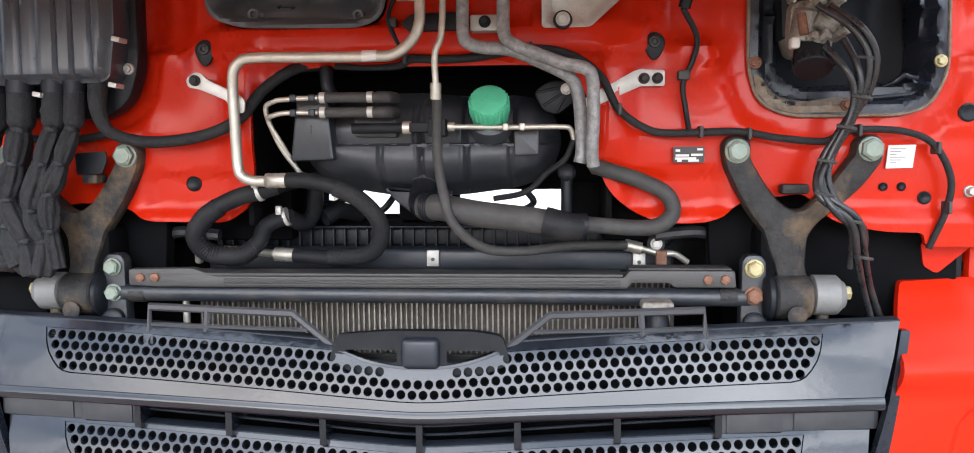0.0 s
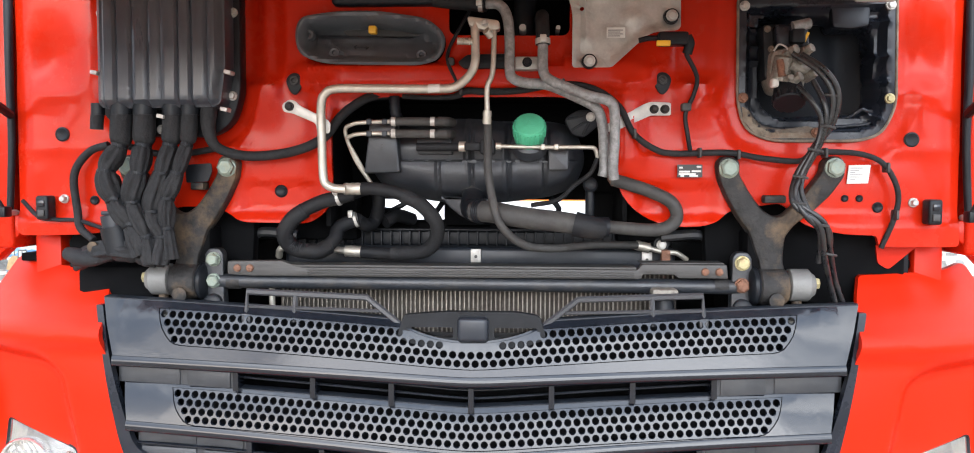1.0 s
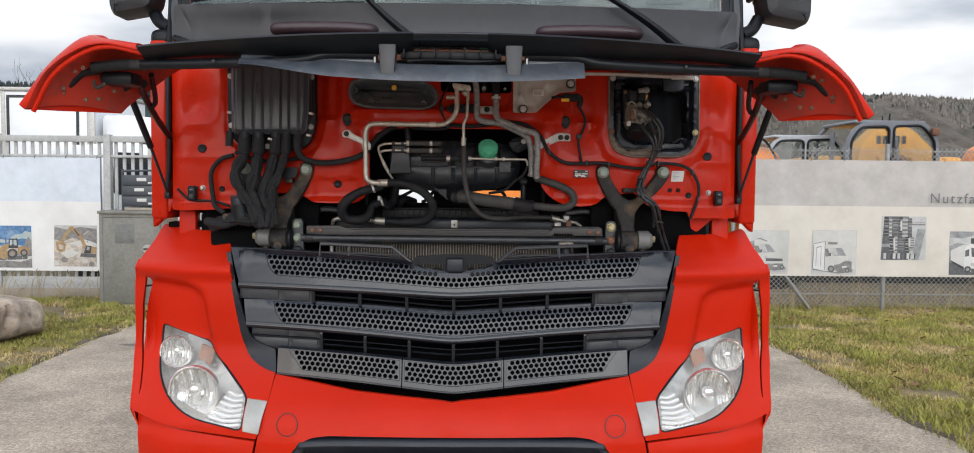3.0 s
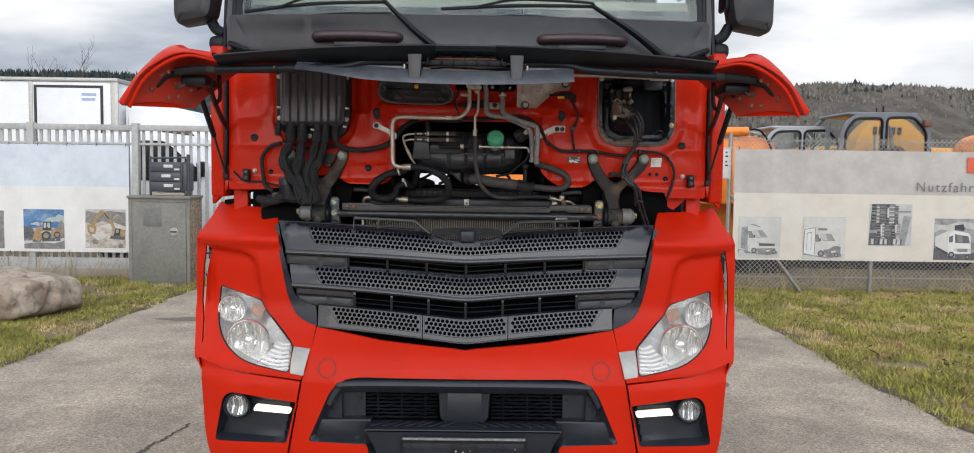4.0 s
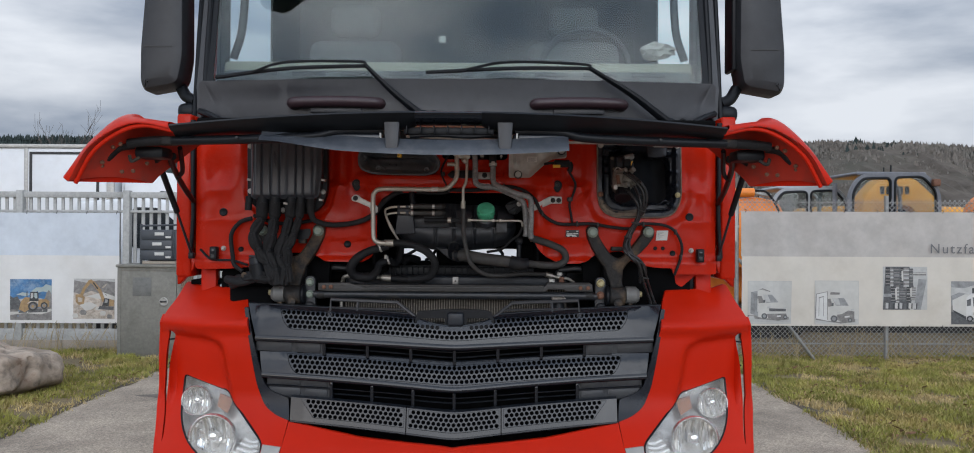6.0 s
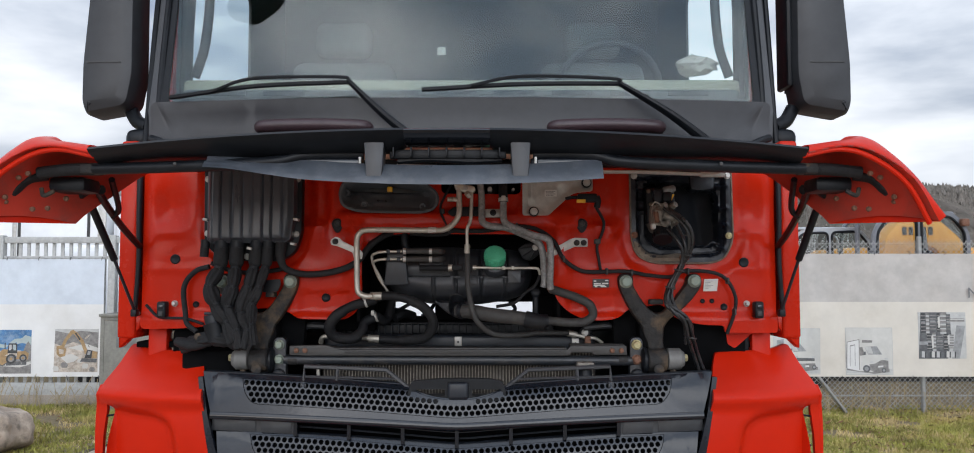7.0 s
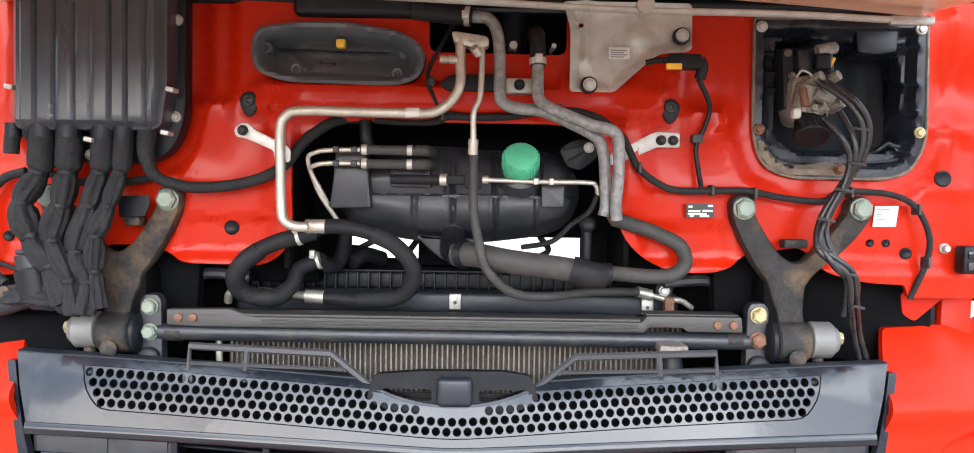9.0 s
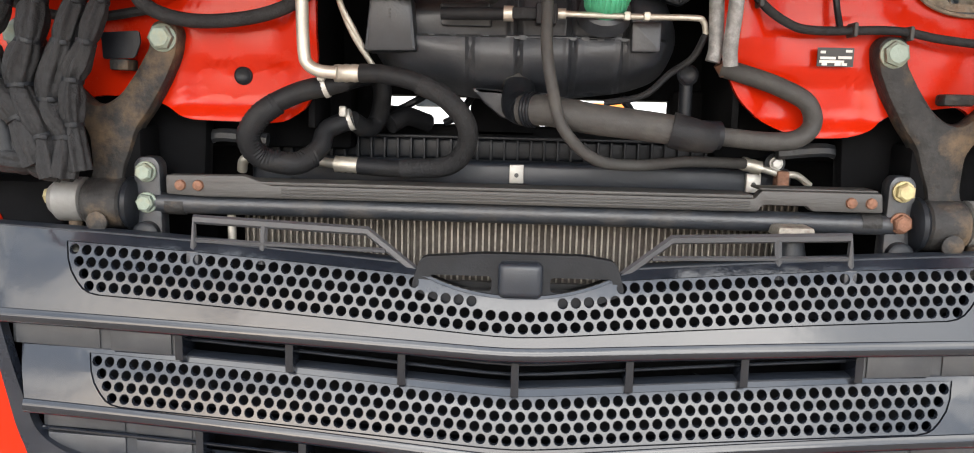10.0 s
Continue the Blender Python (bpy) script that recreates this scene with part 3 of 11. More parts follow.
def blot(cx, cy, rx, ry, turn, seed, z=0.0078):
    rnd = random.Random(seed)
    ph = [rnd.uniform(0, 6.28) for _ in range(6)]
    pts = []
    for i in range(48):
        a = 2 * math.pi * i / 48
        k = 1 + sum(0.16 / (j + 1) * math.sin((j + 2) * a + ph[j]) for j in range(6)) + rnd.uniform(-0.05, 0.05)
        x, y = rx * k * math.cos(a), ry * k * math.sin(a)
        pts.append((cx + x * math.cos(turn) - y * math.sin(turn), cy + x * math.sin(turn) + y * math.cos(turn)))
    return flat_patch(pts, z)


for args in ((0.62, 0.54, 0.12, 0.055, 0.2, 3), (0.60, 0.55, 0.05, 0.022, 0.5, 13, 0.0082), (0.38, 0.50, 0.12, 0.03, 0.6, 4),
             (1.75, 2.55, 0.25, 0.12, 0.3, 6), (-2.7, 5.0, 0.5, 0.14, 0.2, 7)):
    solo("oil_stain", blot(*args), M_OIL, "dark damp oil stain on the asphalt", "stain", group="stains on the drive", kind="stuff", smooth=False)
def trail(points, width, seed, z=0.0074):
    """A long ragged stain where oil has dripped along a line, broken and blotched."""
    rnd = random.Random(seed)
    line = curve([(x, y, 0) for x, y in points], 26)
    left, right = [], []
    for i, p in enumerate(line):
        d = (line[min(i + 1, len(line) - 1)] - line[max(0, i - 1)]).normalized()
        n = Vector((-d.y, d.x, 0))
        w = width * (0.55 + 0.75 * abs(noise.noise(Vector((i * 0.16, seed, 1.5)))) + 0.35 * noise.noise(Vector((i * 0.7, seed, 4.0)))) * (0.35 + 0.65 * math.sin(math.pi * min(0.97, max(0.06, i / len(line)))))
        left.append(p + n * (w + rnd.uniform(-0.004, 0.006)))
        right.append(p - n * (w + rnd.uniform(-0.004, 0.006)))
    bm = bmesh.new()
    rows = [(bm.verts.new((a.x, a.y, z)), bm.verts.new((b.x, b.y, z))) for a, b in zip(left, right)]
    for a, b in zip(rows, rows[1:]):
        bm.faces.new((a[0], b[0], b[1], a[1]))
    return bm


solo("oil_stain", trail([(-0.56, 0.50), (-0.62, 0.28), (-0.74, 0.06), (-0.83, -0.20), (-0.93, -0.48), (-1.02, -0.72), (-1.14, -1.05)], 0.036, 3), M_OIL, "long dark oil trail across the asphalt", "stain", group="stains on the drive", kind="stuff", smooth=False)
solo("paper_scrap", moved(boxed((-0.035, -0.012, 0.0), (0.035, 0.012, 0.004), 0.001), pose(-0.925, 0.15, 0.0095, 0, 0, -20)), M_PAPER, "small white paper scrap lying on the asphalt", "litter")


def manhole(cx, cy):
    lid = thing("manhole_cover", "round cast-iron manhole cover with concrete centre in the asphalt", "manhole cover", (cx, cy, 0))
    bm = bmesh.new()

    def annulus(r0, r1, z0, z1, n=56):
        prof = [(z0, r0), (z1, r0), (z1, r1), (z0, r1)]
        rows = []
        for z, r in prof:
            rows.append([bm.verts.new((cx + r * math.cos(2 * math.pi * k / n), cy + r * math.sin(2 * math.pi * k / n), z)) for k in range(n)])
        for i in range(4):
            a, b = rows[i], rows[(i + 1) % 4]
            for k in range(n):
                bm.faces.new((a[k], a[(k + 1) % n], b[(k + 1) % n], b[k]))
    annulus(0.345, 0.392, 0.002, 0.012)
    annulus(0.325, 0.338, 0.002, 0.010)
    part("frame_ring", bm, M_IRONLID, lid)
    bm = bmesh.new()
    annulus(0.215, 0.343, 0.0, 0.008)
    part("dirt_ring", bm, M_LIDDIRT, lid, "dark dirt between the lid's lugs")
    bm = bmesh.new()
    annulus(0.312, 0.322, 0.007, 0.015)
    annulus(0.211, 0.222, 0.007, 0.015)
    part("lid_ring", bm, M_IRONLID, lid)
    for k in range(32):
        a = 2 * math.pi * k / 32
        b = boxed((-0.014, -0.020, 0.009), (0.014, 0.020, 0.0155), 0.003)
        rr = 0.291 if k % 2 else 0.246
        part("lug", moved(b, pose(cx + rr * math.cos(a), cy + rr * math.sin(a), 0, 0, 0, math.degrees(a))), M_IRONLID, lid)
    for k in range(44):
        a = 2 * math.pi * k / 44
        b = boxed((-0.016, -0.010, 0.011), (0.016, 0.010, 0.015), 0.002)
        part("stud", moved(b, pose(cx + 0.368 * math.cos(a), cy + 0.368 * math.sin(a), 0, 0, 0, math.degrees(a))), M_IRONLID, lid)
    for k in range(16):
        a = 2 * math.pi * (k + 0.5) / 16
        b = bmesh.new()
        lathe(b, [(0.0093, 0.017), (0.0100, 0.017)], (cx + 0.269 * math.cos(a), cy + 0.269 * math.sin(a), 0), "z", 12)
        part("vent_hole", b, M_INK, lid, "dark vent hole")
    b = bmesh.new()
    lathe(b, [(0.0, 0.213), (0.0105, 0.213), (0.0125, 0.205), (0.013, 0.02)], (cx, cy, 0), "z", 48)
    part("concrete_infill", b, M_CONCRETE, lid, "worn grey concrete centre")


manhole(1.69, 0.60)


def grass_field(name, xr, yr, count, seed, keep, hmin=0.025, hmax=0.075, material=None, gap=-0.22):
    """Many thin blades in tufts."""
    rnd = random.Random(seed)
    verts, faces = [], []
    for _ in range(count):
        x, y = rnd.uniform(*xr), rnd.uniform(*yr)
        if not keep(x, y):
            continue
        if noise.noise(Vector((x * 1.7 + seed, y * 1.7, 8.0))) + 0.4 * noise.noise(Vector((x * 5.1, y * 5.1, seed))) < gap:
            continue
        lush = 0.5 + 0.5 * noise.noise(Vector((x * 0.9, y * 0.9, 3.1)))
        for _ in range(3):
            a, h = rnd.uniform(0, 6.28), rnd.uniform(hmin, hmax) * (0.45 + lush)
            px, py = x + rnd.gauss(0, 0.03), y + rnd.gauss(0, 0.03)
            w = 0.0045 + 0.002 * rnd.random()
            lean = rnd.uniform(0.2, 1.1) * h
            b = rnd.uniform(0, 6.28)
            dx, dy = w * math.cos(a), w * math.sin(a)
            k = len(verts)
            verts += [(px - dx, py - dy, 0), (px + dx, py + dy, 0),
                      (px + dx * 0.7 + lean * 0.4 * math.cos(b), py + dy * 0.7 + lean * 0.4 * math.sin(b), h * 0.6),
                      (px - dx * 0.7 + lean * 0.4 * math.cos(b), py - dy * 0.7 + lean * 0.4 * math.sin(b), h * 0.6),
                      (px + lean * math.cos(b), py + lean * math.sin(b), h)]
            faces += [(k, k + 1, k + 2, k + 3), (k + 3, k + 2, k + 4)]
    me = bpy.data.meshes.new(name)
    me.from_pydata(verts, [], faces)
    ob = new(name, me)
    me.materials.append(material or M_GRASS)
    return ob


def right_of_road(x, y):
    i = min(39, max(0, int((y + 6) / 0.5)))
    return x > right_edge[i][0] - 0.03


def left_of_road(x, y):
    i = min(39, max(0, int((y + 6) / 0.5)))
    return x < left_edge[i][0] + 0.03


tagged(grass_field("grass", (2.9, 9.5), (0.8, 7.9), 42000, 11, right_of_road), "patchy yellow-green winter grass beside the drive", "grass", kind="stuff")
tagged(grass_field("grass", (-9.0, -3.4), (2.0, 8.2), 26000, 12, left_of_road), "short green winter grass around the boulder", "grass", kind="stuff")

tagged(grass_field("dry_grass", (2.9, 9.5), (0.8, 7.9), 30000, 31, right_of_road, 0.02, 0.05, M_STRAW, 0.0), "straw-coloured dead grass among the green", "grass", kind="stuff")
tagged(grass_field("dry_grass", (-9.0, -3.4), (2.0, 8.2), 16000, 32, left_of_road, 0.02, 0.05, M_STRAW, 0.02), "straw-coloured dead grass along the drive", "grass", kind="stuff")
M_LEAF = mat("dry_brown_leaf", (0.16, 0.07, 0.03), 0.8, var=0.3)
random.seed(9)
for i in range(26):
    x, y = random.uniform(3.2, 6.5), random.uniform(2.0, 6.8)
    if i == 0:
        x, y = 3.51, 3.58
    b = sheet(rounded([(-0.04, 0), (-0.015, 0.028), (0.03, 0.022), (0.055, 0), (0.02, -0.026), (-0.02, -0.024)], 0.012, 3), (), 0, 0.001)
    s = random.uniform(0.6, 1.2) * (1.4 if i == 0 else 1)
    moved(b, pose(x, y, 0.05, random.uniform(40, 110), random.uniform(-25, 25), random.uniform(0, 360)) @ Matrix.Scale(s, 4))
    solo("fallen_leaf", b, M_LEAF, "dry brown leaf lying in the grass", "leaf", group="fallen leaves")


def leaf_litter(xr, yr, count, seed, keep):
    """Small curled leaves and twigs strewn in drifts among the grass."""
    rnd = random.Random(seed)
    verts, faces = [], []
    for _ in range(count):
        x, y = rnd.uniform(*xr), rnd.uniform(*yr)
        if not keep(x, y) or noise.noise(Vector((x * 1.3, y * 1.3, seed))) < -0.05:
            continue
        a, r, z = rnd.uniform(0, 6.28), rnd.uniform(0.012, 0.030), rnd.uniform(0.015, 0.045)
        u, v = Vector((math.cos(a), math.sin(a), rnd.uniform(-0.5, 0.5))) * r, Vector((-math.sin(a), math.cos(a), rnd.uniform(-0.5, 0.5))) * r * 0.55
        c, k = Vector((x, y, z)), len(verts)
        lift = Vector((0, 0, r * 0.35))
        verts += [c - u, c - v + lift, c + u, c + v + lift, c]
        faces += [(k, k + 1, k + 4), (k + 1, k + 2, k + 4), (k + 2, k + 3, k + 4), (k + 3, k, k + 4)]
    me = bpy.data.meshes.new("leaf_litter")
    me.from_pydata([tuple(p) for p in verts], [], faces)
    me.materials.append(M_LITTER)
    return tagged(new("leaf_litter", me), "small brown dead leaves strewn over the grass", "leaves", kind="stuff")


M_LITTER = mat("brown_leaf_litter", (0.156, 0.086, 0.041), 0.85, var=0.5, scale=30, bump=0.0, stain=(0.279, 0.180, 0.090), stain_amount=0.7, stain_scale=9)
leaf_litter((2.9, 9.0), (0.8, 7.6), 4200, 21, right_of_road)
leaf_litter((-8.5, -3.4), (2.0, 8.0), 900, 22, left_of_road)

# ---- hills and far woods ----
# the wood's pale grey tone has distance haze mixed into the colour
M_HILL = mat("winter_wood_with_haze_in_tone", (0.175, 0.158, 0.140), 1.0, var=0.35, scale=0.25, bump=0.0, stain=(0.140, 0.150, 0.130), stain_amount=0.7, stain_scale=0.03, spec=0.05)
M_SPRUCE = mat("dark_spruce_wood", (0.040, 0.052, 0.050), 1.0, var=0.4, scale=0.3, bump=0.0, spec=0.05)


def ridge(name, x0, x1, y, top, depth, seed, label, material):
    """A long hill with a wooded back, one sheet."""
    rnd = random.Random(seed)
    n, k = 260, 14
    verts, faces = [], []
    for j in range(k + 1):
        t = j / k
        for i in range(n + 1):
            x = x0 + (x1 - x0) * i / n
            h = top(x) * soft(t) * (1 + 0.10 * noise.noise(Vector((x * 0.02, t * 3, seed)))) + (rnd.uniform(-0.25, 0.35) if j > 2 else 0)
            verts.append((x, y + depth * (t - 1) + rnd.uniform(-3, 3), max(-1, h)))
    for j in range(k):
        for i in range(n):
            a = j * (n + 1) + i
            faces.append((a, a + 1, a + n + 2, a + n + 1))
    m = len(verts)
    for i in range(n + 1):
        verts.append((x0 + (x1 - x0) * i / n, y + 60, -1))
    for i in range(n):
        a = k * (n + 1) + i
        faces.append((a, a + 1, m + i + 1, m + i))
    me = bpy.data.meshes.new(name)
    me.from_pydata(verts, [], faces)
    ob = new(name, me)
    me.materials.append(material)
    return tagged(ob, label, "hill", kind="structure")


M_SLOPE = mat("brown_wooded_slope", (0.115, 0.100, 0.085), 1.0, var=0.35, scale=0.12, bump=0.0, stain=(0.085, 0.088, 0.072), stain_amount=0.6, stain_scale=0.02, spec=0.05)
ridge("backdrop_hill_east", 20, 520, 300, lambda x: 14.5 + 16.5 * soft((x - 60) / 60) + 1.2 * math.sin(x * 0.06), 140, 3, "long grey-brown hill covered in bare winter woods", M_SLOPE)
ridge("backdrop_hill_west", -420, -10, 330, lambda x: 35.5 - 5 * soft((x + 150) / 90), 120, 5, "low dark hill under a spruce wood", M_SPRUCE)


def far_wood(name, x0, x1, y, base, count, hmin, hmax, seed, material, pointed, label):
    """Many small crowns on a far hill's back, as one mass."""
    rnd = random.Random(seed)
    verts, faces = [], []
    for _ in range(count):
        x = rnd.uniform(x0, x1)
        h = rnd.uniform(hmin, hmax)
        w = h * (0.26 if pointed else 0.5)
        z0 = base(x) - h * 0.3
        yy = y + rnd.uniform(-6, 6)
        k = len(verts)
        if pointed:
            levels = 3
            for q in range(levels):
                a0 = rnd.uniform(0, 1)
                zb = z0 + h * (0.15 + 0.27 * q)
                ww = w * (1 - 0.27 * q)
                k = len(verts)
                verts += [(x + ww * math.cos(a0 + i * 1.257), yy + ww * math.sin(a0 + i * 1.257), zb + rnd.uniform(-0.2, 0.2)) for i in range(5)] + [(x, yy, zb + h * 0.42)]
                faces += [(k + i, k + (i + 1) % 5, k + 5) for i in range(5)]
        else:
            for q in range(7):
                cx, cz = x + rnd.uniform(-w, w) * 0.7, z0 + h * rnd.uniform(0.35, 1.0)
                s = w * rnd.uniform(0.2, 0.45)
                k = len(verts)
                verts += [(cx + s * rnd.uniform(-1, 1), yy + s * rnd.uniform(-1, 1), cz + s * rnd.uniform(-1, 1)) for _ in range(4)]
                faces += [(k, k + 1, k + 2), (k, k + 1, k + 3), (k, k + 2, k + 3), (k + 1, k + 2, k + 3)]
    me = bpy.data.meshes.new(name)
    me.from_pydata(verts, [], faces)
    ob = new(name, me)
    me.materials.append(material)
    return tagged(ob, label, "wood", kind="stuff")


def slope_wood(name, x0, x1, y, depth, top, count, hmin, hmax, seed, material, label):
    """Bare woods all over a hillside: fans of fine upright sprays, as one mass."""
    rnd = random.Random(seed)
    verts, faces = [], []
    for _ in range(count):
        t = 1 - rnd.random() ** 1.5 * 0.85
        x = rnd.uniform(x0, x1)
        yy = y + depth * (t - 1)
        base = top(x) * soft(t) - 1.0
        h = rnd.uniform(hmin, hmax) * (1 + 0.5 * noise.noise(Vector((x * 0.05, t * 6, seed))))
        for _ in range(5):
            px, w, lean = x + rnd.gauss(0, h * 0.28), h * rnd.uniform(0.05, 0.16), rnd.uniform(-0.25, 0.25) * h
            z1 = base + h * rnd.uniform(0.6, 1.0)
            k = len(verts)
            verts += [(px - w * 0.3, yy, base), (px + w * 0.3, yy + rnd.uniform(-1, 1), base), (px + lean + w, yy, base + (z1 - base) * 0.7), (px + lean, yy, z1), (px + lean - w, yy + rnd.uniform(-1, 1), base + (z1 - base) * 0.65)]
            faces += [(k, k + 1, k + 2), (k, k + 2, k + 4), (k + 4, k + 2, k + 3)]
    me = bpy.data.meshes.new(name)
    me.from_pydata(verts, [], faces)
    ob = new(name, me)
    me.materials.append(material)
    return tagged(ob, label, "wood", kind="stuff")


def east_top(x):
    return 14.5 + 16.5 * soft((x - 60) / 60) + 1.2 * math.sin(x * 0.06)


# unseen ridge added behind the camera to darken reflections on the truck's front
ridge("unseen_hill_south", -420, 420, -330, lambda x: 13 + 3 * math.sin(x * 0.03), 90, 7, "low wooded hill added out of view to darken reflections", M_SPRUCE)
far_wood("spruce_wood", -420, -60, 316, lambda x: 33.0 - 5 * soft((x + 150) / 90), 5200, 3.4, 6.0, 21, M_SPRUCE, True, "dark far spruce wood along the ridge")
slope_wood("hillside_wood", 26, 330, 299, 120, east_top, 9000, 2.6, 5.0, 22, M_HILL, "bare grey-brown winter wood over the whole hillside")
slope_wood("hillside_wood", 40, 330, 298, 120, east_top, 500, 2.6, 4.4, 27, M_SPRUCE, "scattered dark evergreens among the bare wood")
M_TWIG = mat("bare_branches", (0.10, 0.085, 0.075), 0.95, var=0.3)


def bare_tree(x, y, h, seed):
    rnd = random.Random(seed)
    tr = thing("bare_tree", "leafless winter tree with fine upright branches", "tree", (x, y, 0), group="bare trees behind the fence")
    part("trunk", tubed([(x, y, 0), (x + 0.1, y, h * 0.3), (x, y, h * 0.62)], lambda t: 0.16 * (1 - 0.7 * t), seg=8), M_TWIG, tr)
    bm = bmesh.new()
    for _ in range(70):
        z = h * rnd.uniform(0.25, 0.62)
        a, u = rnd.uniform(0, 6.28), rnd.uniform(0.1, 0.42) * h
        e = Vector((x + math.cos(a) * u * 0.6, y + math.sin(a) * u * 0.6, min(h, z + u)))
        mid = Vector((x, y, z)).lerp(e, 0.5) + Vector((rnd.uniform(-0.3, 0.3), 0, -0.2))
        tube(bm, [(x, y, z), mid, e], lambda t: 0.03 * (1 - 0.8 * t), seg=4, n=3)
        for _ in range(5):
            s = mid.lerp(e, rnd.random())
            tube(bm, [s, s + Vector((rnd.uniform(-0.6, 0.6), rnd.uniform(-0.6, 0.6), rnd.uniform(0.3, 1.2)))], 0.010, seg=3, n=1, straight=True)
    part("crown", bm, M_TWIG, tr)


bare_tree(-31.5, 60, 10.6, 1)
bare_tree(-28.6, 62, 8.9, 2)
bare_tree(-38.0, 62, 8.0, 3)

# ---- fences, banners and the cabinet ----
M_FENCE = mat("pale_grey_fence_paint", (0.40, 0.40, 0.385), 0.7, var=0.15, scale=30, bump=0.15, stain=(0.26, 0.26, 0.24), stain_amount=0.5, stain_scale=5)
M_WIRE = mat("galvanised_wire", (0.30, 0.30, 0.29), 0.5, 0.5, var=0.2)
M_VINYL = mat("white_vinyl_banner", (0.60, 0.555, 0.485), 0.55, var=0.05, scale=5, bump=0.10, bump_scale=5, stain=(0.50, 0.445, 0.37), stain_amount=0.45, stain_scale=1.8)
M_VINYL_GREY = mat("grey_printed_vinyl", (0.445, 0.415, 0.385), 0.55, var=0.12, scale=5, bump=0.10, bump_scale=5, stain=(0.36, 0.33, 0.30), stain_amount=0.55, stain_scale=2.2)
M_VINYL_BLUE = mat("pale_blue_printed_vinyl", (0.58, 0.625, 0.68), 0.55, var=0.08, scale=5, bump=0.10, bump_scale=5, stain=(0.42, 0.46, 0.52), stain_amount=0.4, stain_scale=2.2)
P_SKY = mat("print_blue_sky", (0.06, 0.17, 0.34), 0.5, var=0.4, scale=9, bump=0, stain=(0.36, 0.45, 0.55), stain_amount=0.6, stain_scale=7)
M_VINYL_WHITE = mat("bright_white_vinyl", (0.69, 0.68, 0.66), 0.55, var=0.05, scale=5, bump=0.10, bump_scale=5, stain=(0.58, 0.56, 0.52), stain_amount=0.4, stain_scale=1.8)
P_GREY = mat("print_grey_hill", (0.20, 0.19, 0.18), 0.5, var=0.4, scale=20, bump=0)
P_SAND = mat("print_pale_rubble", (0.42, 0.36, 0.30), 0.5, var=0.45, scale=22, bump=0, stain=(0.6, 0.56, 0.5), stain_amount=0.6, stain_scale=10)
P_YELLOW = mat("print_ochre_machine", (0.33, 0.215, 0.10), 0.5, var=0.25, scale=25, bump=0)
P_DARK = mat("print_dark_grey", (0.095, 0.097, 0.10), 0.5, var=0.4, scale=30, bump=0)
P_INK = mat("print_near_black", (0.04, 0.041, 0.043), 0.5, var=0.5, scale=40, bump=0)
P_MID = mat("print_mid_grey", (0.26, 0.262, 0.262), 0.5, var=0.3, scale=14, bump=0)
P_LIGHT = mat("print_light_grey", (0.44, 0.435, 0.42), 0.5, var=0.15, scale=12, bump=0)
P_PALE = mat("print_off_white", (0.52, 0.505, 0.47), 0.5, var=0.08, scale=8, bump=0)
P_BG = mat("print_warm_grey", (0.50, 0.49, 0.46), 0.5, var=0.12, scale=6, bump=0)
P_WHITE = mat("print_white_body", (0.60, 0.59, 0.57), 0.5, var=0.08, scale=8, bump=0)
P_CYAN = mat("print_pale_cyan", (0.36, 0.42, 0.41), 0.5, var=0.1, scale=12, bump=0)

LEFT_Y, RIGHT_Y = 7.90, 7.36


def rect(x0, z0, x1, z1):
    return [(x0, z0), (x1, z0), (x1, z1), (x0, z1)]


# slatted fence behind the boulder
fence = thing("slatted_fence", "pale grey slatted fence with flat rails and square posts", "fence", (-5.6, LEFT_Y + 0.06, 0))
fy = LEFT_Y + 0.06
for px in (-8.0, -6.11, -4.68, -3.38):
    part("post", boxed((px - 0.045, fy - 0.05, 0), (px + 0.045, fy + 0.05, 2.16), 0.008), M_FENCE, fence)
for z0, z1 in ((2.06, 2.14), (1.86, 1.895), (0.14, 0.30)):
    part("rail", boxed((-9.5, fy - 0.02, z0), (-3.36, fy + 0.02, z1), 0.006), M_FENCE, fence)
x = -9.45
while x < -3.42:
    if min(abs(x - p) for p in (-8.0, -6.11, -4.68, -3.38)) > 0.07:
        part("slat", boxed((x - 0.021, fy + 0.022, 0.10), (x + 0.021, fy + 0.045, 2.10), 0.004), M_FENCE, fence)
    x += 0.108
part("footing", boxed((-9.5, fy - 0.06, -0.05), (-3.4, fy + 0.08, 0.15), 0.01), M_CONCRETE, fence, "low grey concrete kerb under the slats")

ban = thing("banner", "white vinyl banner with two machine photographs tied to the slatted fence", "banner", (-5.6, LEFT_Y, 0))


def sag(y, amp=0.012, seed=0.0):
    return lambda x, z: y + amp * noise.noise(Vector((x * 2.1, z * 2.6, seed))) + 0.004 * math.sin(x * 11 + z * 4) + 0.011 * (0.35 - abs(noise.noise(Vector((x * 2.6 - z * 2.2, (x + z) * 0.45, seed + 5)))))


def banner_part(name, x0, z0, x1, z1, y, material, parent, seed, lift=0.0, label=""):
    """A piece of cloth that follows the banner's soft folds."""
    f = sag(y, 0.012, seed)
    return part(name, sheet(rect(x0, z0, x1, z1), (), lambda x, z: f(x, z) - lift, 0.002, 0.045), material, parent, label)


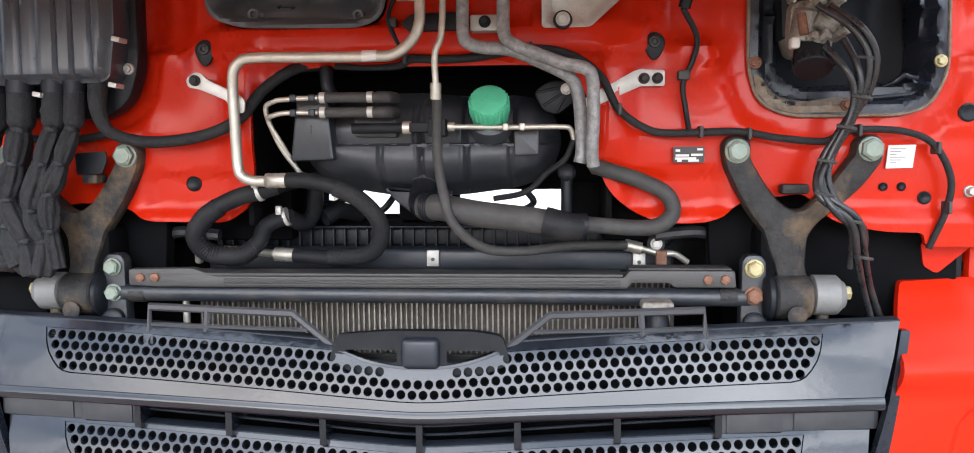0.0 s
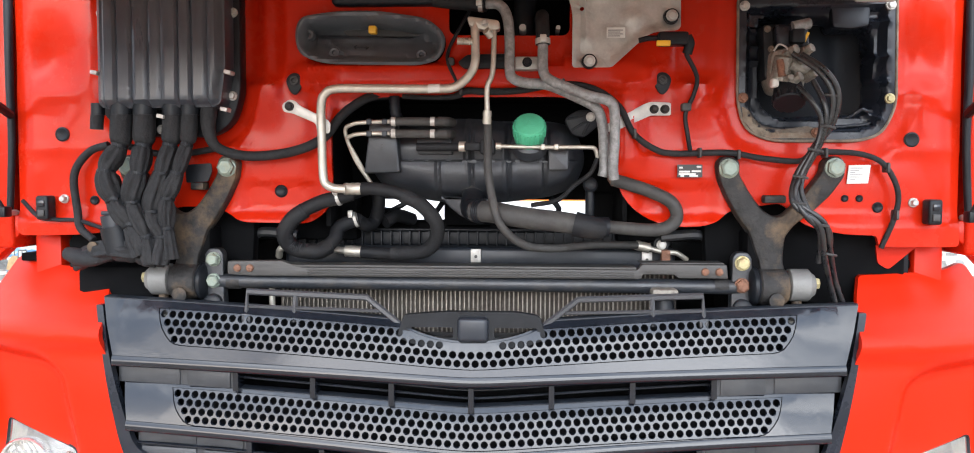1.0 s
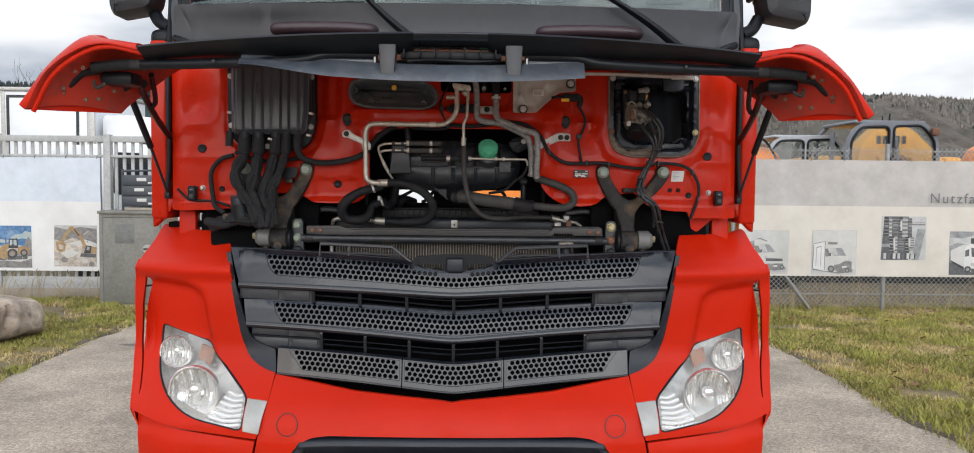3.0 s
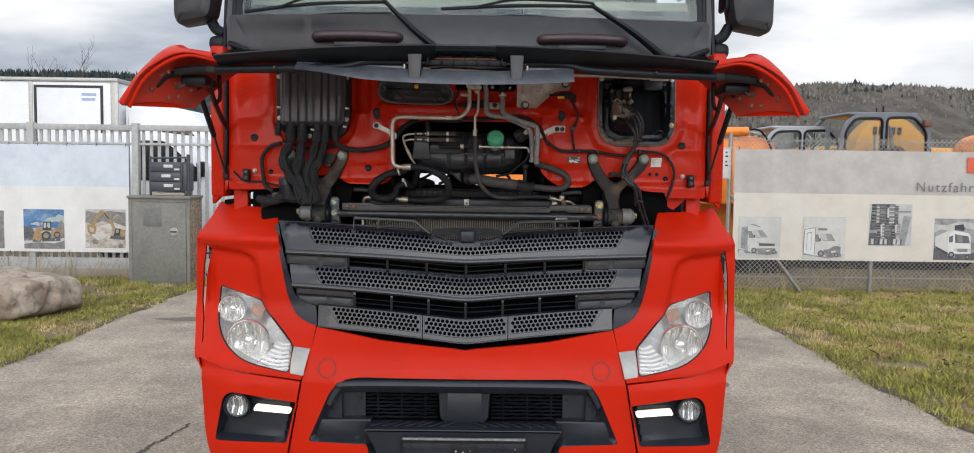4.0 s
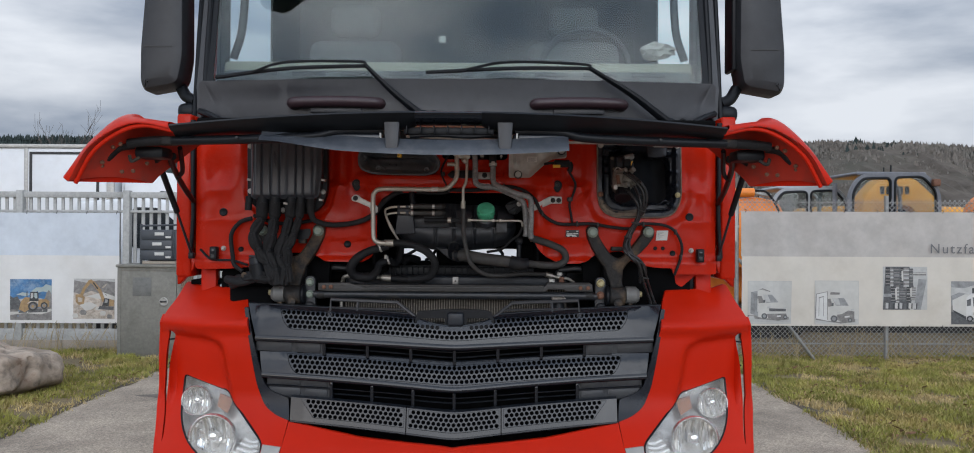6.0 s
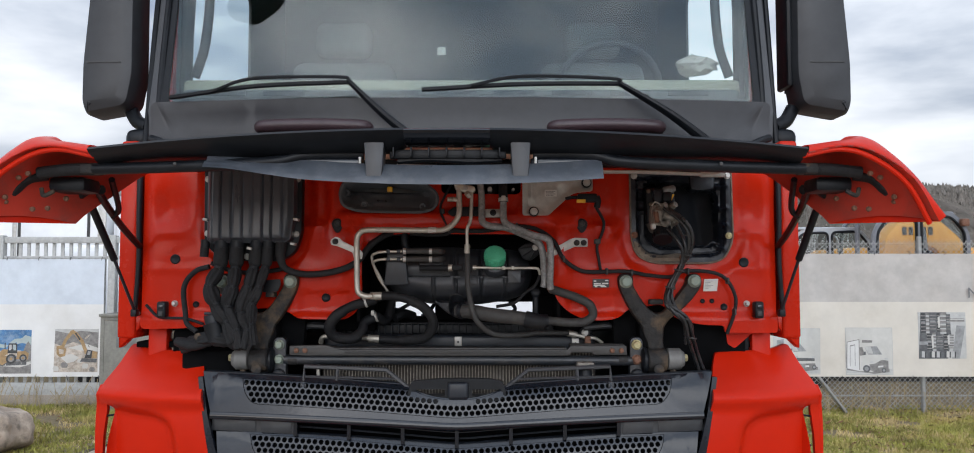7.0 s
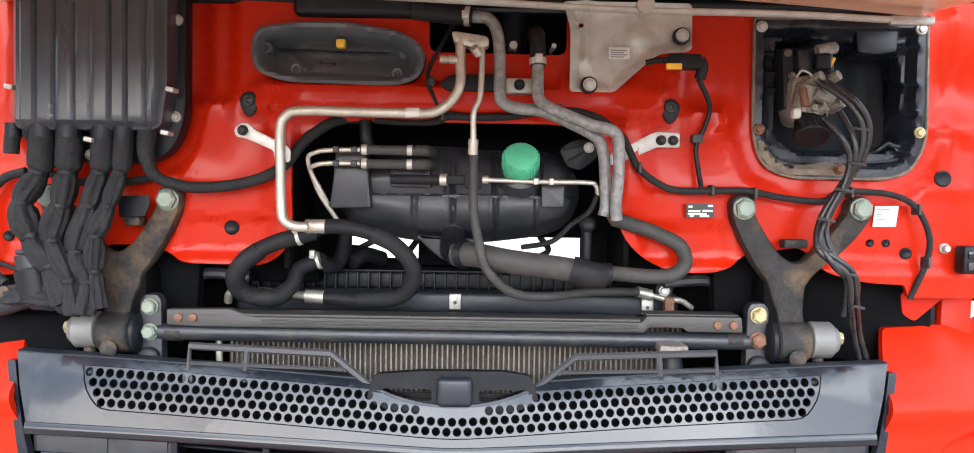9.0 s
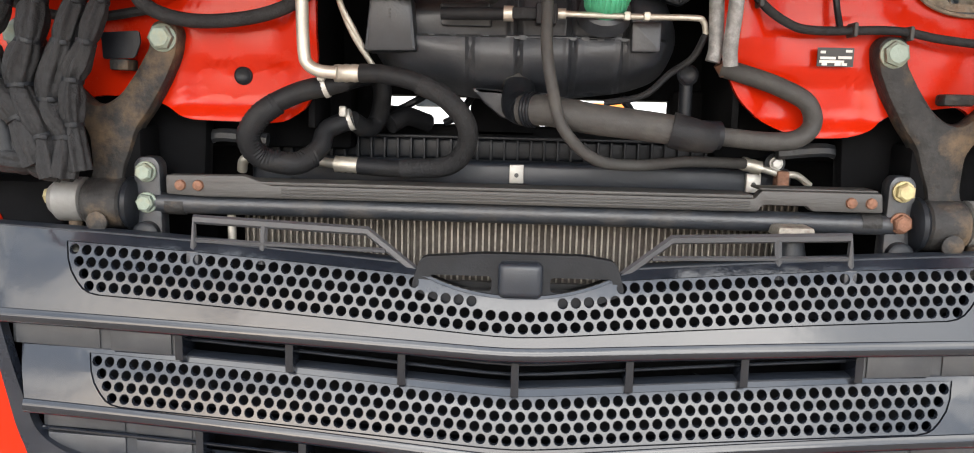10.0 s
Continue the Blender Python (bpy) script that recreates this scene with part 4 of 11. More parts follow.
banner_part("cloth", -9.4, 0.38, -4.76, 1.285, LEFT_Y, M_VINYL_WHITE, ban, 1.0)
banner_part("printed_band", -9.4, 1.285, -4.76, 1.855, LEFT_Y, M_VINYL_BLUE, ban, 1.0, 0, "pale blue printed top band")


def on(seed, y, lift):
    f = sag(y, 0.012, seed)
    return lambda x, z: f(x, z) - lift


def cloth_print(name, outline, seed, y, material, parent, lift, label=""):
    return part(name, sheet(outline, (), on(seed, y, lift), 0.0012, 0.08), material, parent, label, smooth=False)


# photograph: a wheel loader under a blue sky
def loader_photo(x0, z0, w, h):
    pic = cloth_print("photograph", rect(x0, z0, x0 + w, z0 + h), 1.0, LEFT_Y, P_SKY, ban, 0.004, "photograph of a yellow wheel loader under blue sky")

    def sub(name, pts, m, lift):
        cloth_print(name, [(x0 + a * w, z0 + b * h) for a, b in pts], 1.0, LEFT_Y, m, pic, lift)
    sub("printed_haze", [(0.0, 0.40), (1.0, 0.40), (1.0, 0.50), (0.5, 0.55), (0.0, 0.48)], P_LIGHT, 0.0045)
    sub("printed_cloud", [(0.50, 0.70), (0.62, 0.66), (0.78, 0.70), (1.0, 0.66), (1.0, 0.84), (0.86, 0.88), (0.74, 0.80), (0.62, 0.80)], P_CYAN, 0.0048)
    sub("printed_cloud", [(0.15, 0.62), (0.40, 0.58), (0.48, 0.64), (0.30, 0.68)], P_CYAN, 0.0048)
    sub("printed_hill", [(0.74, 0.36), (1.0, 0.30), (1.0, 0.64), (0.93, 0.74), (0.87, 0.66), (0.82, 0.52)], P_GREY, 0.0052)
    sub("printed_ground", [(0.0, 0.0), (1.0, 0.0), (1.0, 0.32), (0.6, 0.30), (0.0, 0.26)], P_GREY, 0.0055)
    sub("printed_track", [(0.0, 0.12), (0.35, 0.17), (0.75, 0.14), (1.0, 0.22), (1.0, 0.28), (0.55, 0.22), (0.0, 0.20)], P_PALE, 0.0058)
    sub("printed_rock", [(0.0, 0.26), (0.24, 0.26), (0.26, 0.44), (0.18, 0.58), (0.08, 0.54), (0.0, 0.60)], P_DARK, 0.0057)
    sub("printed_shade", [(0.20, 0.17), (0.90, 0.20), (0.90, 0.28), (0.28, 0.27)], P_DARK, 0.0062)
    sub("printed_body", [(0.66, 0.32), (0.93, 0.32), (0.95, 0.46), (0.86, 0.52), (0.68, 0.50)], P_YELLOW, 0.0066)
    sub("printed_bucket", [(0.22, 0.26), (0.36, 0.19), (0.46, 0.26), (0.47, 0.55), (0.36, 0.56), (0.27, 0.46)], P_YELLOW, 0.0068)
    sub("printed_arm", [(0.40, 0.40), (0.52, 0.50), (0.66, 0.46), (0.66, 0.40), (0.52, 0.42)], P_SAND, 0.0070)
    sub("printed_cab", [(0.46, 0.46), (0.68, 0.46), (0.67, 0.67), (0.64, 0.69), (0.48, 0.69)], P_INK, 0.0072)
    sub("printed_window", [(0.49, 0.53), (0.55, 0.53), (0.55, 0.66), (0.495, 0.66)], P_LIGHT, 0.0078)
    sub("printed_window", [(0.575, 0.53), (0.65, 0.53), (0.64, 0.66), (0.575, 0.66)], P_CYAN, 0.0078)
    sub("printed_exhaust", rect(0.395, 0.56, 0.415, 0.70), P_INK, 0.0072)
    for cx, cz, r in ((0.55, 0.335, 0.115), (0.82, 0.355, 0.085)):
        sub("printed_wheel", ring(cx, cz, r, 20), P_INK, 0.0082)
        sub("printed_hub", ring(cx, cz, r * 0.62, 16), P_GREY, 0.0090)
        sub("printed_hub", ring(cx, cz, r * 0.30, 12), P_YELLOW, 0.0098)


loader_photo(-6.21, 0.42, 0.555, 0.545)


def digger_photo(x0, z0, w, h):
    pic = cloth_print("photograph", rect(x0, z0, x0 + w, z0 + h), 1.0, LEFT_Y, P_SAND, ban, 0.004, "photograph of a yellow digger on pale rubble")

    def sub(name, pts, m, lift):
        cloth_print(name, [(x0 + a * w, z0 + b * h) for a, b in pts], 1.0, LEFT_Y, m, pic, lift)
    sub("printed_hill", [(0.0, 0.66), (0.20, 0.60), (0.42, 0.70), (0.60, 0.64), (1.0, 0.50), (1.0, 1.0), (0.0, 0.98)], P_GREY, 0.0050)
    sub("printed_haze", [(0.0, 0.96), (0.3, 0.90), (0.6, 0.96), (1.0, 0.92), (1.0, 1.0), (0.0, 1.0)], P_LIGHT, 0.0054)
    sub("printed_slope", [(0.30, 0.56), (0.72, 0.66), (1.0, 0.56), (1.0, 0.48), (0.60, 0.50)], P_PALE, 0.0054)
    for k, (a, b, q) in enumerate(((0.05, 0.08, 0.10), (0.24, 0.16, 0.12), (0.48, 0.10, 0.13), (0.72, 0.14, 0.11), (0.88, 0.06, 0.10), (0.36, 0.30, 0.10), (0.60, 0.26, 0.09))):
        sub("printed_rubble", [(a + q * math.cos(j * 1.05 + k) * (0.7 + 0.3 * ((j * 7 + k) % 3) / 2), b + 0.6 * q * math.sin(j * 1.05 + k)) for j in range(6)], (P_PALE, P_GREY, P_SAND)[k % 3], 0.0056 + 0.0003 * k)
    sub("printed_boom", [(0.80, 0.42), (0.66, 0.74), (0.50, 0.93), (0.42, 0.98), (0.38, 0.92), (0.46, 0.86), (0.60, 0.68), (0.71, 0.42)], P_YELLOW, 0.0080)
    sub("printed_stick", [(0.44, 0.99), (0.36, 0.96), (0.22, 0.76), (0.13, 0.54), (0.20, 0.52), (0.29, 0.74), (0.42, 0.90)], P_YELLOW, 0.0084)
    sub("printed_ram", [(0.57, 0.74), (0.46, 0.90), (0.49, 0.91), (0.60, 0.76)], P_INK, 0.0088)
    sub("printed_bucket", [(0.05, 0.60), (0.16, 0.62), (0.27, 0.54), (0.25, 0.37), (0.14, 0.34), (0.06, 0.42)], P_YELLOW, 0.0086)
    sub("printed_bucket_shade", [(0.10, 0.54), (0.22, 0.52), (0.21, 0.42), (0.12, 0.42)], P_SAND, 0.0090)
    sub("printed_body", [(0.84, 0.32), (0.98, 0.32), (0.99, 0.46), (0.88, 0.50)], P_YELLOW, 0.0080)
    sub("printed_cab", [(0.70, 0.32), (0.86, 0.32), (0.88, 0.50), (0.76, 0.52)], P_INK, 0.0084)
    sub("printed_window", [(0.76, 0.40), (0.83, 0.40), (0.84, 0.48), (0.78, 0.49)], P_MID, 0.0088)
    sub("printed_track", [(0.60, 0.24), (0.98, 0.22), (0.99, 0.31), (0.64, 0.32)], P_DARK, 0.0082)
    sub("printed_spoil", [(0.15, 0.34), (0.30, 0.20), (0.46, 0.24), (0.58, 0.34), (0.40, 0.42), (0.28, 0.40)], P_PALE, 0.0079)


digger_photo(-5.365, 0.44, 0.548, 0.535)
cloth_print("photograph", rect(-7.2, 0.42, -6.48, 0.94), 1.0, LEFT_Y, P_GREY, ban, 0.004, "grey photograph of machinery")
for i in range(12):
    bx = -9.2 + i * 0.40
    part("eyelet_tie", tubed([(bx, LEFT_Y - 0.004, 1.84), (bx + 0.01, LEFT_Y - 0.01, 1.875), (bx, LEFT_Y + 0.03, 1.88)], 0.004, seg=5, n=3), M_INK, ban)
    part("eyelet_tie", tubed([(bx, LEFT_Y - 0.004, 0.395), (bx + 0.01, LEFT_Y - 0.01, 0.36), (bx, LEFT_Y + 0.03, 0.33)], 0.004, seg=5, n=3), M_INK, ban)

# utility cabinet with letterboxes on its top
cab = thing("utility_cabinet", "grey concrete utility cabinet with a steel door beside the fence", "cabinet", (-4.08, 7.5, 0))
M_CABINET = mat("grey_green_cabinet_paint", (0.195, 0.188, 0.162), 0.65, var=0.16, scale=25, bump=0.08, stain=(0.125, 0.12, 0.10), stain_amount=0.6, stain_scale=4)
M_EXPOSED = mat("exposed_aggregate_concrete", (0.26, 0.195, 0.135), 0.95, var=0.8, scale=45, bump=1.0, bump_scale=45, stain=(0.085, 0.062, 0.042), stain_amount=0.9, stain_scale=30)
part("body", boxed((-4.60, 7.50, 0), (-3.79, 7.98, 1.15), 0.012), M_EXPOSED, cab, "sides of exposed brown aggregate")
part("front_frame", sheet(rect(-4.60, 0, -3.79, 1.15), [rect(-4.555, 0.02, -3.835, 1.105)], 7.485, 0.03), M_CABINET, cab)
part("lid", boxed((-4.615, 7.46, 1.148), (-3.775, 8.0, 1.185), 0.008), M_CABINET, cab)
door = part("door", boxed((-4.550, 7.478, 0.025), (-3.840, 7.51, 1.10), 0.004), M_CABINET, cab, "flat grey steel door with a faded patch")
b = bmesh.new()
lathe(b, [(0, 0.055), (-0.012, 0.055), (-0.014, 0.045), (-0.006, 0.04)], (-4.00, 7.478, 0.71), "y", 24)
part("lock_rosette", b, M_ZINC, door)
part("lock_slot", boxed((-4.045, 7.462, 0.70), (-3.955, 7.47, 0.722), 0.003), M_INK, door)
part("faded_patch", boxed((-4.40, 7.4745, 0.78), (-4.16, 7.4775, 1.02), 0.001), mat("dark_faded_sticker_mark", (0.155, 0.155, 0.145), 0.7, var=0.2), door)

lbx = thing("letterbox_unit", "anthracite letterbox unit with three drawers on the cabinet", "letterbox", (-4.12, 7.7, 1.185))
M_BOX = mat("anthracite_sheet_metal", (0.045, 0.052, 0.062), 0.45, var=0.1, bump=0.03)
part("case", boxed((-4.36, 7.62, 1.235), (-3.93, 7.95, 1.635), 0.006), M_BOX, lbx)
for i in range(3):
    z0 = 1.245 + i * 0.13
    d = part("drawer_front", boxed((-4.345, 7.60, z0), (-3.945, 7.625, z0 + 0.12), 0.005), M_BOX, lbx)
    part("name_label", boxed((-4.17 - 0.03 * (i == 1), 7.596, z0 + 0.055), (-4.05 - 0.03 * (i == 1), 7.5985, z0 + 0.095), 0.001), M_PAPER, d, "white torn paper label")
    part("slot_label", boxed((-4.03, 7.596, z0 + 0.02), (-3.96, 7.5985, z0 + 0.045), 0.001), M_PAPER, d)
part("stand_pipe", tubed([(-4.37, 7.66, 1.18), (-4.37, 7.66, 1.71)], 0.016, seg=10, straight=True), M_BOX, lbx)
part("stand_pipe", tubed([(-3.86, 7.66, 1.18), (-3.86, 7.66, 1.74)], 0.024, seg=10, straight=True), M_BOX, lbx)
part("cross_pipe", tubed([(-4.37, 7.66, 1.685), (-3.86, 7.66, 1.70)], 0.013, seg=10, straight=True), M_BOX, lbx)
part("side_panel", boxed((-3.93, 7.63, 1.25), (-3.875, 7.9, 1.62), 0.004), M_BOX, lbx)
part("parcel_plate", boxed((-4.33, 7.60, 1.188), (-3.90, 7.9, 1.225), 0.004), M_CONCRETE, lbx, "pale plate under the letterboxes")

# boulder
ROCK_FACES = [((0.13, 0.02, 0.99), 0.30), ((0.03, -0.98, 0.18), 0.66), ((0.10, -0.80, -0.59), 0.58), ((0.36, -0.12, -0.925), 0.43), ((0.93, -0.30, 0.20), 0.85), ((0.74, -0.66, 0.10), 0.86),
              ((0.12, -0.52, 0.85), 0.49), ((-0.25, -0.60, 0.76), 0.52), ((0.0, 1.0, 0.1), 0.45), ((0.75, 0.66, 0.05), 0.94), ((-1.0, 0.0, 0.1), 1.1), ((-0.2, 0.0, -0.98), 0.28), ((0.50, -0.40, 0.77), 0.66),
              ((0.40, -0.86, -0.30), 0.74)]
bm = bmesh.new()
bmesh.ops.create_icosphere(bm, subdivisions=6, radius=1)
for v in bm.verts:
    p = v.co.normalized()
    s = sum(max(0.0, p.dot(Vector(n)) / d) ** 34 for n, d in ROCK_FACES)
    q = p * s ** (-1 / 34)
    w = q + Vector((4, 2, 9))
    rough = 0.055 * noise.noise(w * 2.3) + 0.042 * noise.noise(w * 5.5) + 0.026 * noise.noise(w * 12) + 0.013 * noise.noise(w * 27)
    # cracks that run slantwise down the rock
    crack = abs(noise.noise(Vector((w.x * 1.4 + w.z * 1.1, w.y * 1.2, w.z * 2.6))))
    rough -= 0.045 * math.exp(-(crack / 0.045) ** 2)
    v.co = Vector((-5.16, 5.00, 0.20)) + q + p * rough
M_ROCK = mat("weathered_granite_boulder", (0.369, 0.299, 0.234), 0.9, var=0.6, scale=9, bump=1.0, bump_scale=20, stain=(0.131, 0.078, 0.048), stain_amount=1.0, stain_scale=4.5)
solo("boulder", bm, M_ROCK, "large pale brown granite boulder lying in the grass", "boulder", angle=60)

# chain-link fence with its banner on the other side of the drive
cf = thing("chain_link_fence", "galvanised chain-link fence on steel posts", "fence", (6.0, RIGHT_Y + 0.05, 0))
cy = RIGHT_Y + 0.06
for px in (3.36, 5.285, 7.25, 9.2):
    part("post", tubed([(px, cy, 0), (px, cy, 2.12)], 0.028, seg=10, straight=True), M_WIRE, cf)
part("brace", tubed([(3.38, cy - 0.02, 1.3), (4.35, cy - 0.03, 0.02)], 0.02, seg=8, straight=True), M_WIRE, cf)
for z in (0.22, 2.03):
    part("tension_wire", tubed([(3.3, cy - 0.01, z), (9.4, cy - 0.01, z)], 0.004 if z > 1 else 0.009, seg=6, straight=True), M_WIRE, cf)
bm = bmesh.new()


def wire(x0, z0, x1, z1, y):
    d = Vector((x1 - x0, 0, z1 - z0)).normalized()
    nn = Vector((-d.z, 0, d.x)) * 0.0028
    a, b2 = Vector((x0, y, z0)), Vector((x1, y, z1))
    q = [bm.verts.new(v) for v in (a - nn, b2 - nn, b2 + nn, a + nn)]
    f = [bm.verts.new(v.co + Vector((0, 0.004, 0))) for v in q]
    bm.faces.new(q), bm.faces.new(f)
    for i in range(4):
        bm.faces.new((q[i - 1], q[i], f[i], f[i - 1]))


for z0, z1 in ((0.06, 0.50), (1.86, 2.07)):
    x = 3.3
    while x < 9.3:
        wire(x, z0, x + (z1 - z0), z1, cy)
        wire(x, z1, x + (z1 - z0), z0, cy - 0.004)
        x += 0.062
tagged(part("mesh", bm, M_WIRE, cf, smooth=False), kind="stuff")


rb = thing("banner", "white vinyl banner with four grey vehicle photographs on the chain-link fence", "banner", (6.0, RIGHT_Y, 0))
banner_part("cloth", 3.41, 0.45, 9.3, 1.335, RIGHT_Y, M_VINYL, rb, 2.0)
banner_part("printed_band", 3.40, 1.335, 9.3, 1.91, RIGHT_Y, M_VINYL_GREY, rb, 2.0, 0, "translucent grey printed top band")
lettering("lettering", "Nutzfahr", 0.176, (5.800, RIGHT_Y - 0.022, 1.386), M_GREYINK, rb, "dark grey printed lettering")
part("red_mark", sheet(rect(6.47, 1.64, 6.66, 1.84), (), RIGHT_Y - 0.02, 0.001), mat("print_orange_red", (0.6, 0.1, 0.04), 0.5), rb, "small orange-red printed square", smooth=False)


def van_photo(x0, z0, w, h, ground):
    pic = cloth_print("photograph", rect(x0, z0, x0 + w, z0 + h), 2.0, RIGHT_Y, P_PALE if ground else P_BG, rb, 0.004, "grey photograph of a small white van")

    def sub(name, pts, m, lift):
        cloth_print(name, [(x0 + a * w, z0 + b * h) for a, b in pts], 2.0, RIGHT_Y, m, pic, lift)
    for a, b, c, e in ((0, 0, 1, 0.012), (0, 0.988, 1, 1), (0, 0.012, 0.012, 0.988), (0.988, 0.012, 1, 0.988)):
        sub("printed_border", rect(a, b, c, e), P_LIGHT, 0.0056)
    sub("printed_ground", [(0.02, 0.04), (0.98, 0.03), (0.98, 0.12), (0.02, 0.20)], P_LIGHT, 0.0055)
    if ground:
        sub("printed_shade", [(0.02, 0.10), (0.60, 0.02), (0.92, 0.06), (0.92, 0.13), (0.02, 0.16)], P_GREY, 0.0060)
        sub("printed_box", [(0.03, 0.70), (0.30, 0.755), (0.30, 0.08), (0.01, 0.14)], P_WHITE, 0.0066)
        for p in ([(0.03, 0.70), (0.045, 0.70), (0.03, 0.14), (0.01, 0.14)], [(0.03, 0.685), (0.30, 0.74), (0.30, 0.755), (0.03, 0.70)], [(0.285, 0.10), (0.30, 0.10), (0.30, 0.75), (0.285, 0.74)],
                  [(0.09, 0.18), (0.10, 0.18), (0.11, 0.62), (0.10, 0.62)], [(0.20, 0.16), (0.21, 0.16), (0.21, 0.645), (0.20, 0.645)], [(0.10, 0.60), (0.21, 0.625), (0.21, 0.645), (0.10, 0.62)]):
            sub("printed_line", p, P_GREY, 0.0072)
        body = [(0.30, 0.08), (0.30, 0.645), (0.36, 0.66), (0.62, 0.63), (0.78, 0.42), (0.90, 0.30), (0.90, 0.13), (0.62, 0.06)]
        glass1, glass2 = [(0.40, 0.60), (0.66, 0.605), (0.77, 0.43), (0.48, 0.43)], [(0.29, 0.58), (0.36, 0.59), (0.41, 0.42), (0.31, 0.40)]
        nose = [(0.50, 0.22), (0.62, 0.24), (0.76, 0.32), (0.90, 0.30), (0.90, 0.12), (0.62, 0.05), (0.51, 0.10)]
        unit, wheels, lamps = [(0.35, 0.68), (0.56, 0.68), (0.57, 0.73), (0.36, 0.74)], ((0.44, 0.13, 0.078), (0.80, 0.095, 0.05)), ((0.55, 0.27), (0.86, 0.33))
    else:
        sub("printed_shade", [(0.0, 0.13), (0.70, 0.07), (0.95, 0.10), (0.95, 0.16), (0.0, 0.20)], P_GREY, 0.0060)
        sub("printed_box", [(0.07, 0.74), (0.23, 0.77), (0.24, 0.17), (0.06, 0.24)], P_MID, 0.0066)
        sub("printed_line", [(0.14, 0.73), (0.15, 0.73), (0.15, 0.22), (0.14, 0.22)], P_GREY, 0.0072)
        body = [(0.22, 0.17), (0.22, 0.76), (0.30, 0.79), (0.52, 0.71), (0.68, 0.51), (0.89, 0.41), (0.92, 0.19), (0.68, 0.12), (0.34, 0.13)]
        glass1, glass2 = [(0.35, 0.68), (0.56, 0.68), (0.71, 0.50), (0.43, 0.49)], [(0.23, 0.65), (0.31, 0.65), (0.38, 0.49), (0.25, 0.48)]
        nose = [(0.44, 0.23), (0.89, 0.24), (0.91, 0.16), (0.71, 0.11), (0.47, 0.13)]
        unit, wheels, lamps = [(0.24, 0.79), (0.34, 0.83), (0.52, 0.76), (0.52, 0.74), (0.34, 0.80)], ((0.38, 0.18, 0.068), (0.87, 0.155, 0.048)), ((0.49, 0.375), (0.86, 0.375))
        sub("printed_grille", [(0.49, 0.36), (0.88, 0.35), (0.88, 0.29), (0.50, 0.29)], P_DARK, 0.0078)
    sub("printed_body", body, P_PALE, 0.0068)
    sub("printed_bonnet", [(glass1[3][0], glass1[3][1] - 0.02), (glass1[2][0], glass1[2][1] - 0.02), (0.86, 0.36), (0.52, 0.34)], P_PALE, 0.0073)
    sub("printed_windscreen", glass1, P_MID, 0.0078)
    sub("printed_reflection", [glass1[0], ((glass1[0][0] + glass1[1][0]) / 2, glass1[0][1]), ((glass1[2][0] + glass1[3][0]) / 2 - 0.04, glass1[3][1] + 0.02), (glass1[3][0], glass1[3][1] + 0.02)], P_LIGHT, 0.0084)
    sub("printed_window", glass2, P_GREY, 0.0078)
    sub("printed_bumper", nose, P_GREY, 0.0077)
    sub("printed_plate", [(0.68, 0.155), (0.79, 0.165), (0.79, 0.20), (0.68, 0.19)], P_WHITE, 0.0086)
    for a, b in lamps:
        sub("printed_lamp", [(a - 0.04, b - 0.02), (a + 0.035, b - 0.01), (a + 0.03, b + 0.03), (a - 0.04, b + 0.025)], P_LIGHT, 0.0086)
    sub("printed_unit", unit, P_GREY, 0.0074)
    sub("printed_mirror", [(glass2[2][0] - 0.02, glass2[2][1]), (glass2[2][0] + 0.02, glass2[2][1]), (glass2[2][0] + 0.02, glass2[2][1] + 0.07), (glass2[2][0] - 0.02, glass2[2][1] + 0.07)], P_DARK, 0.0088)
    for a, b, r in wheels:
        sub("printed_wheel", ring(a, b, r, 16), P_DARK, 0.0092)
        sub("printed_hub", ring(a, b, r * 0.55, 12), P_MID, 0.0100)


van_photo(3.485, 0.477, 0.556, 0.545, False)
van_photo(4.343, 0.472, 0.560, 0.558, True)


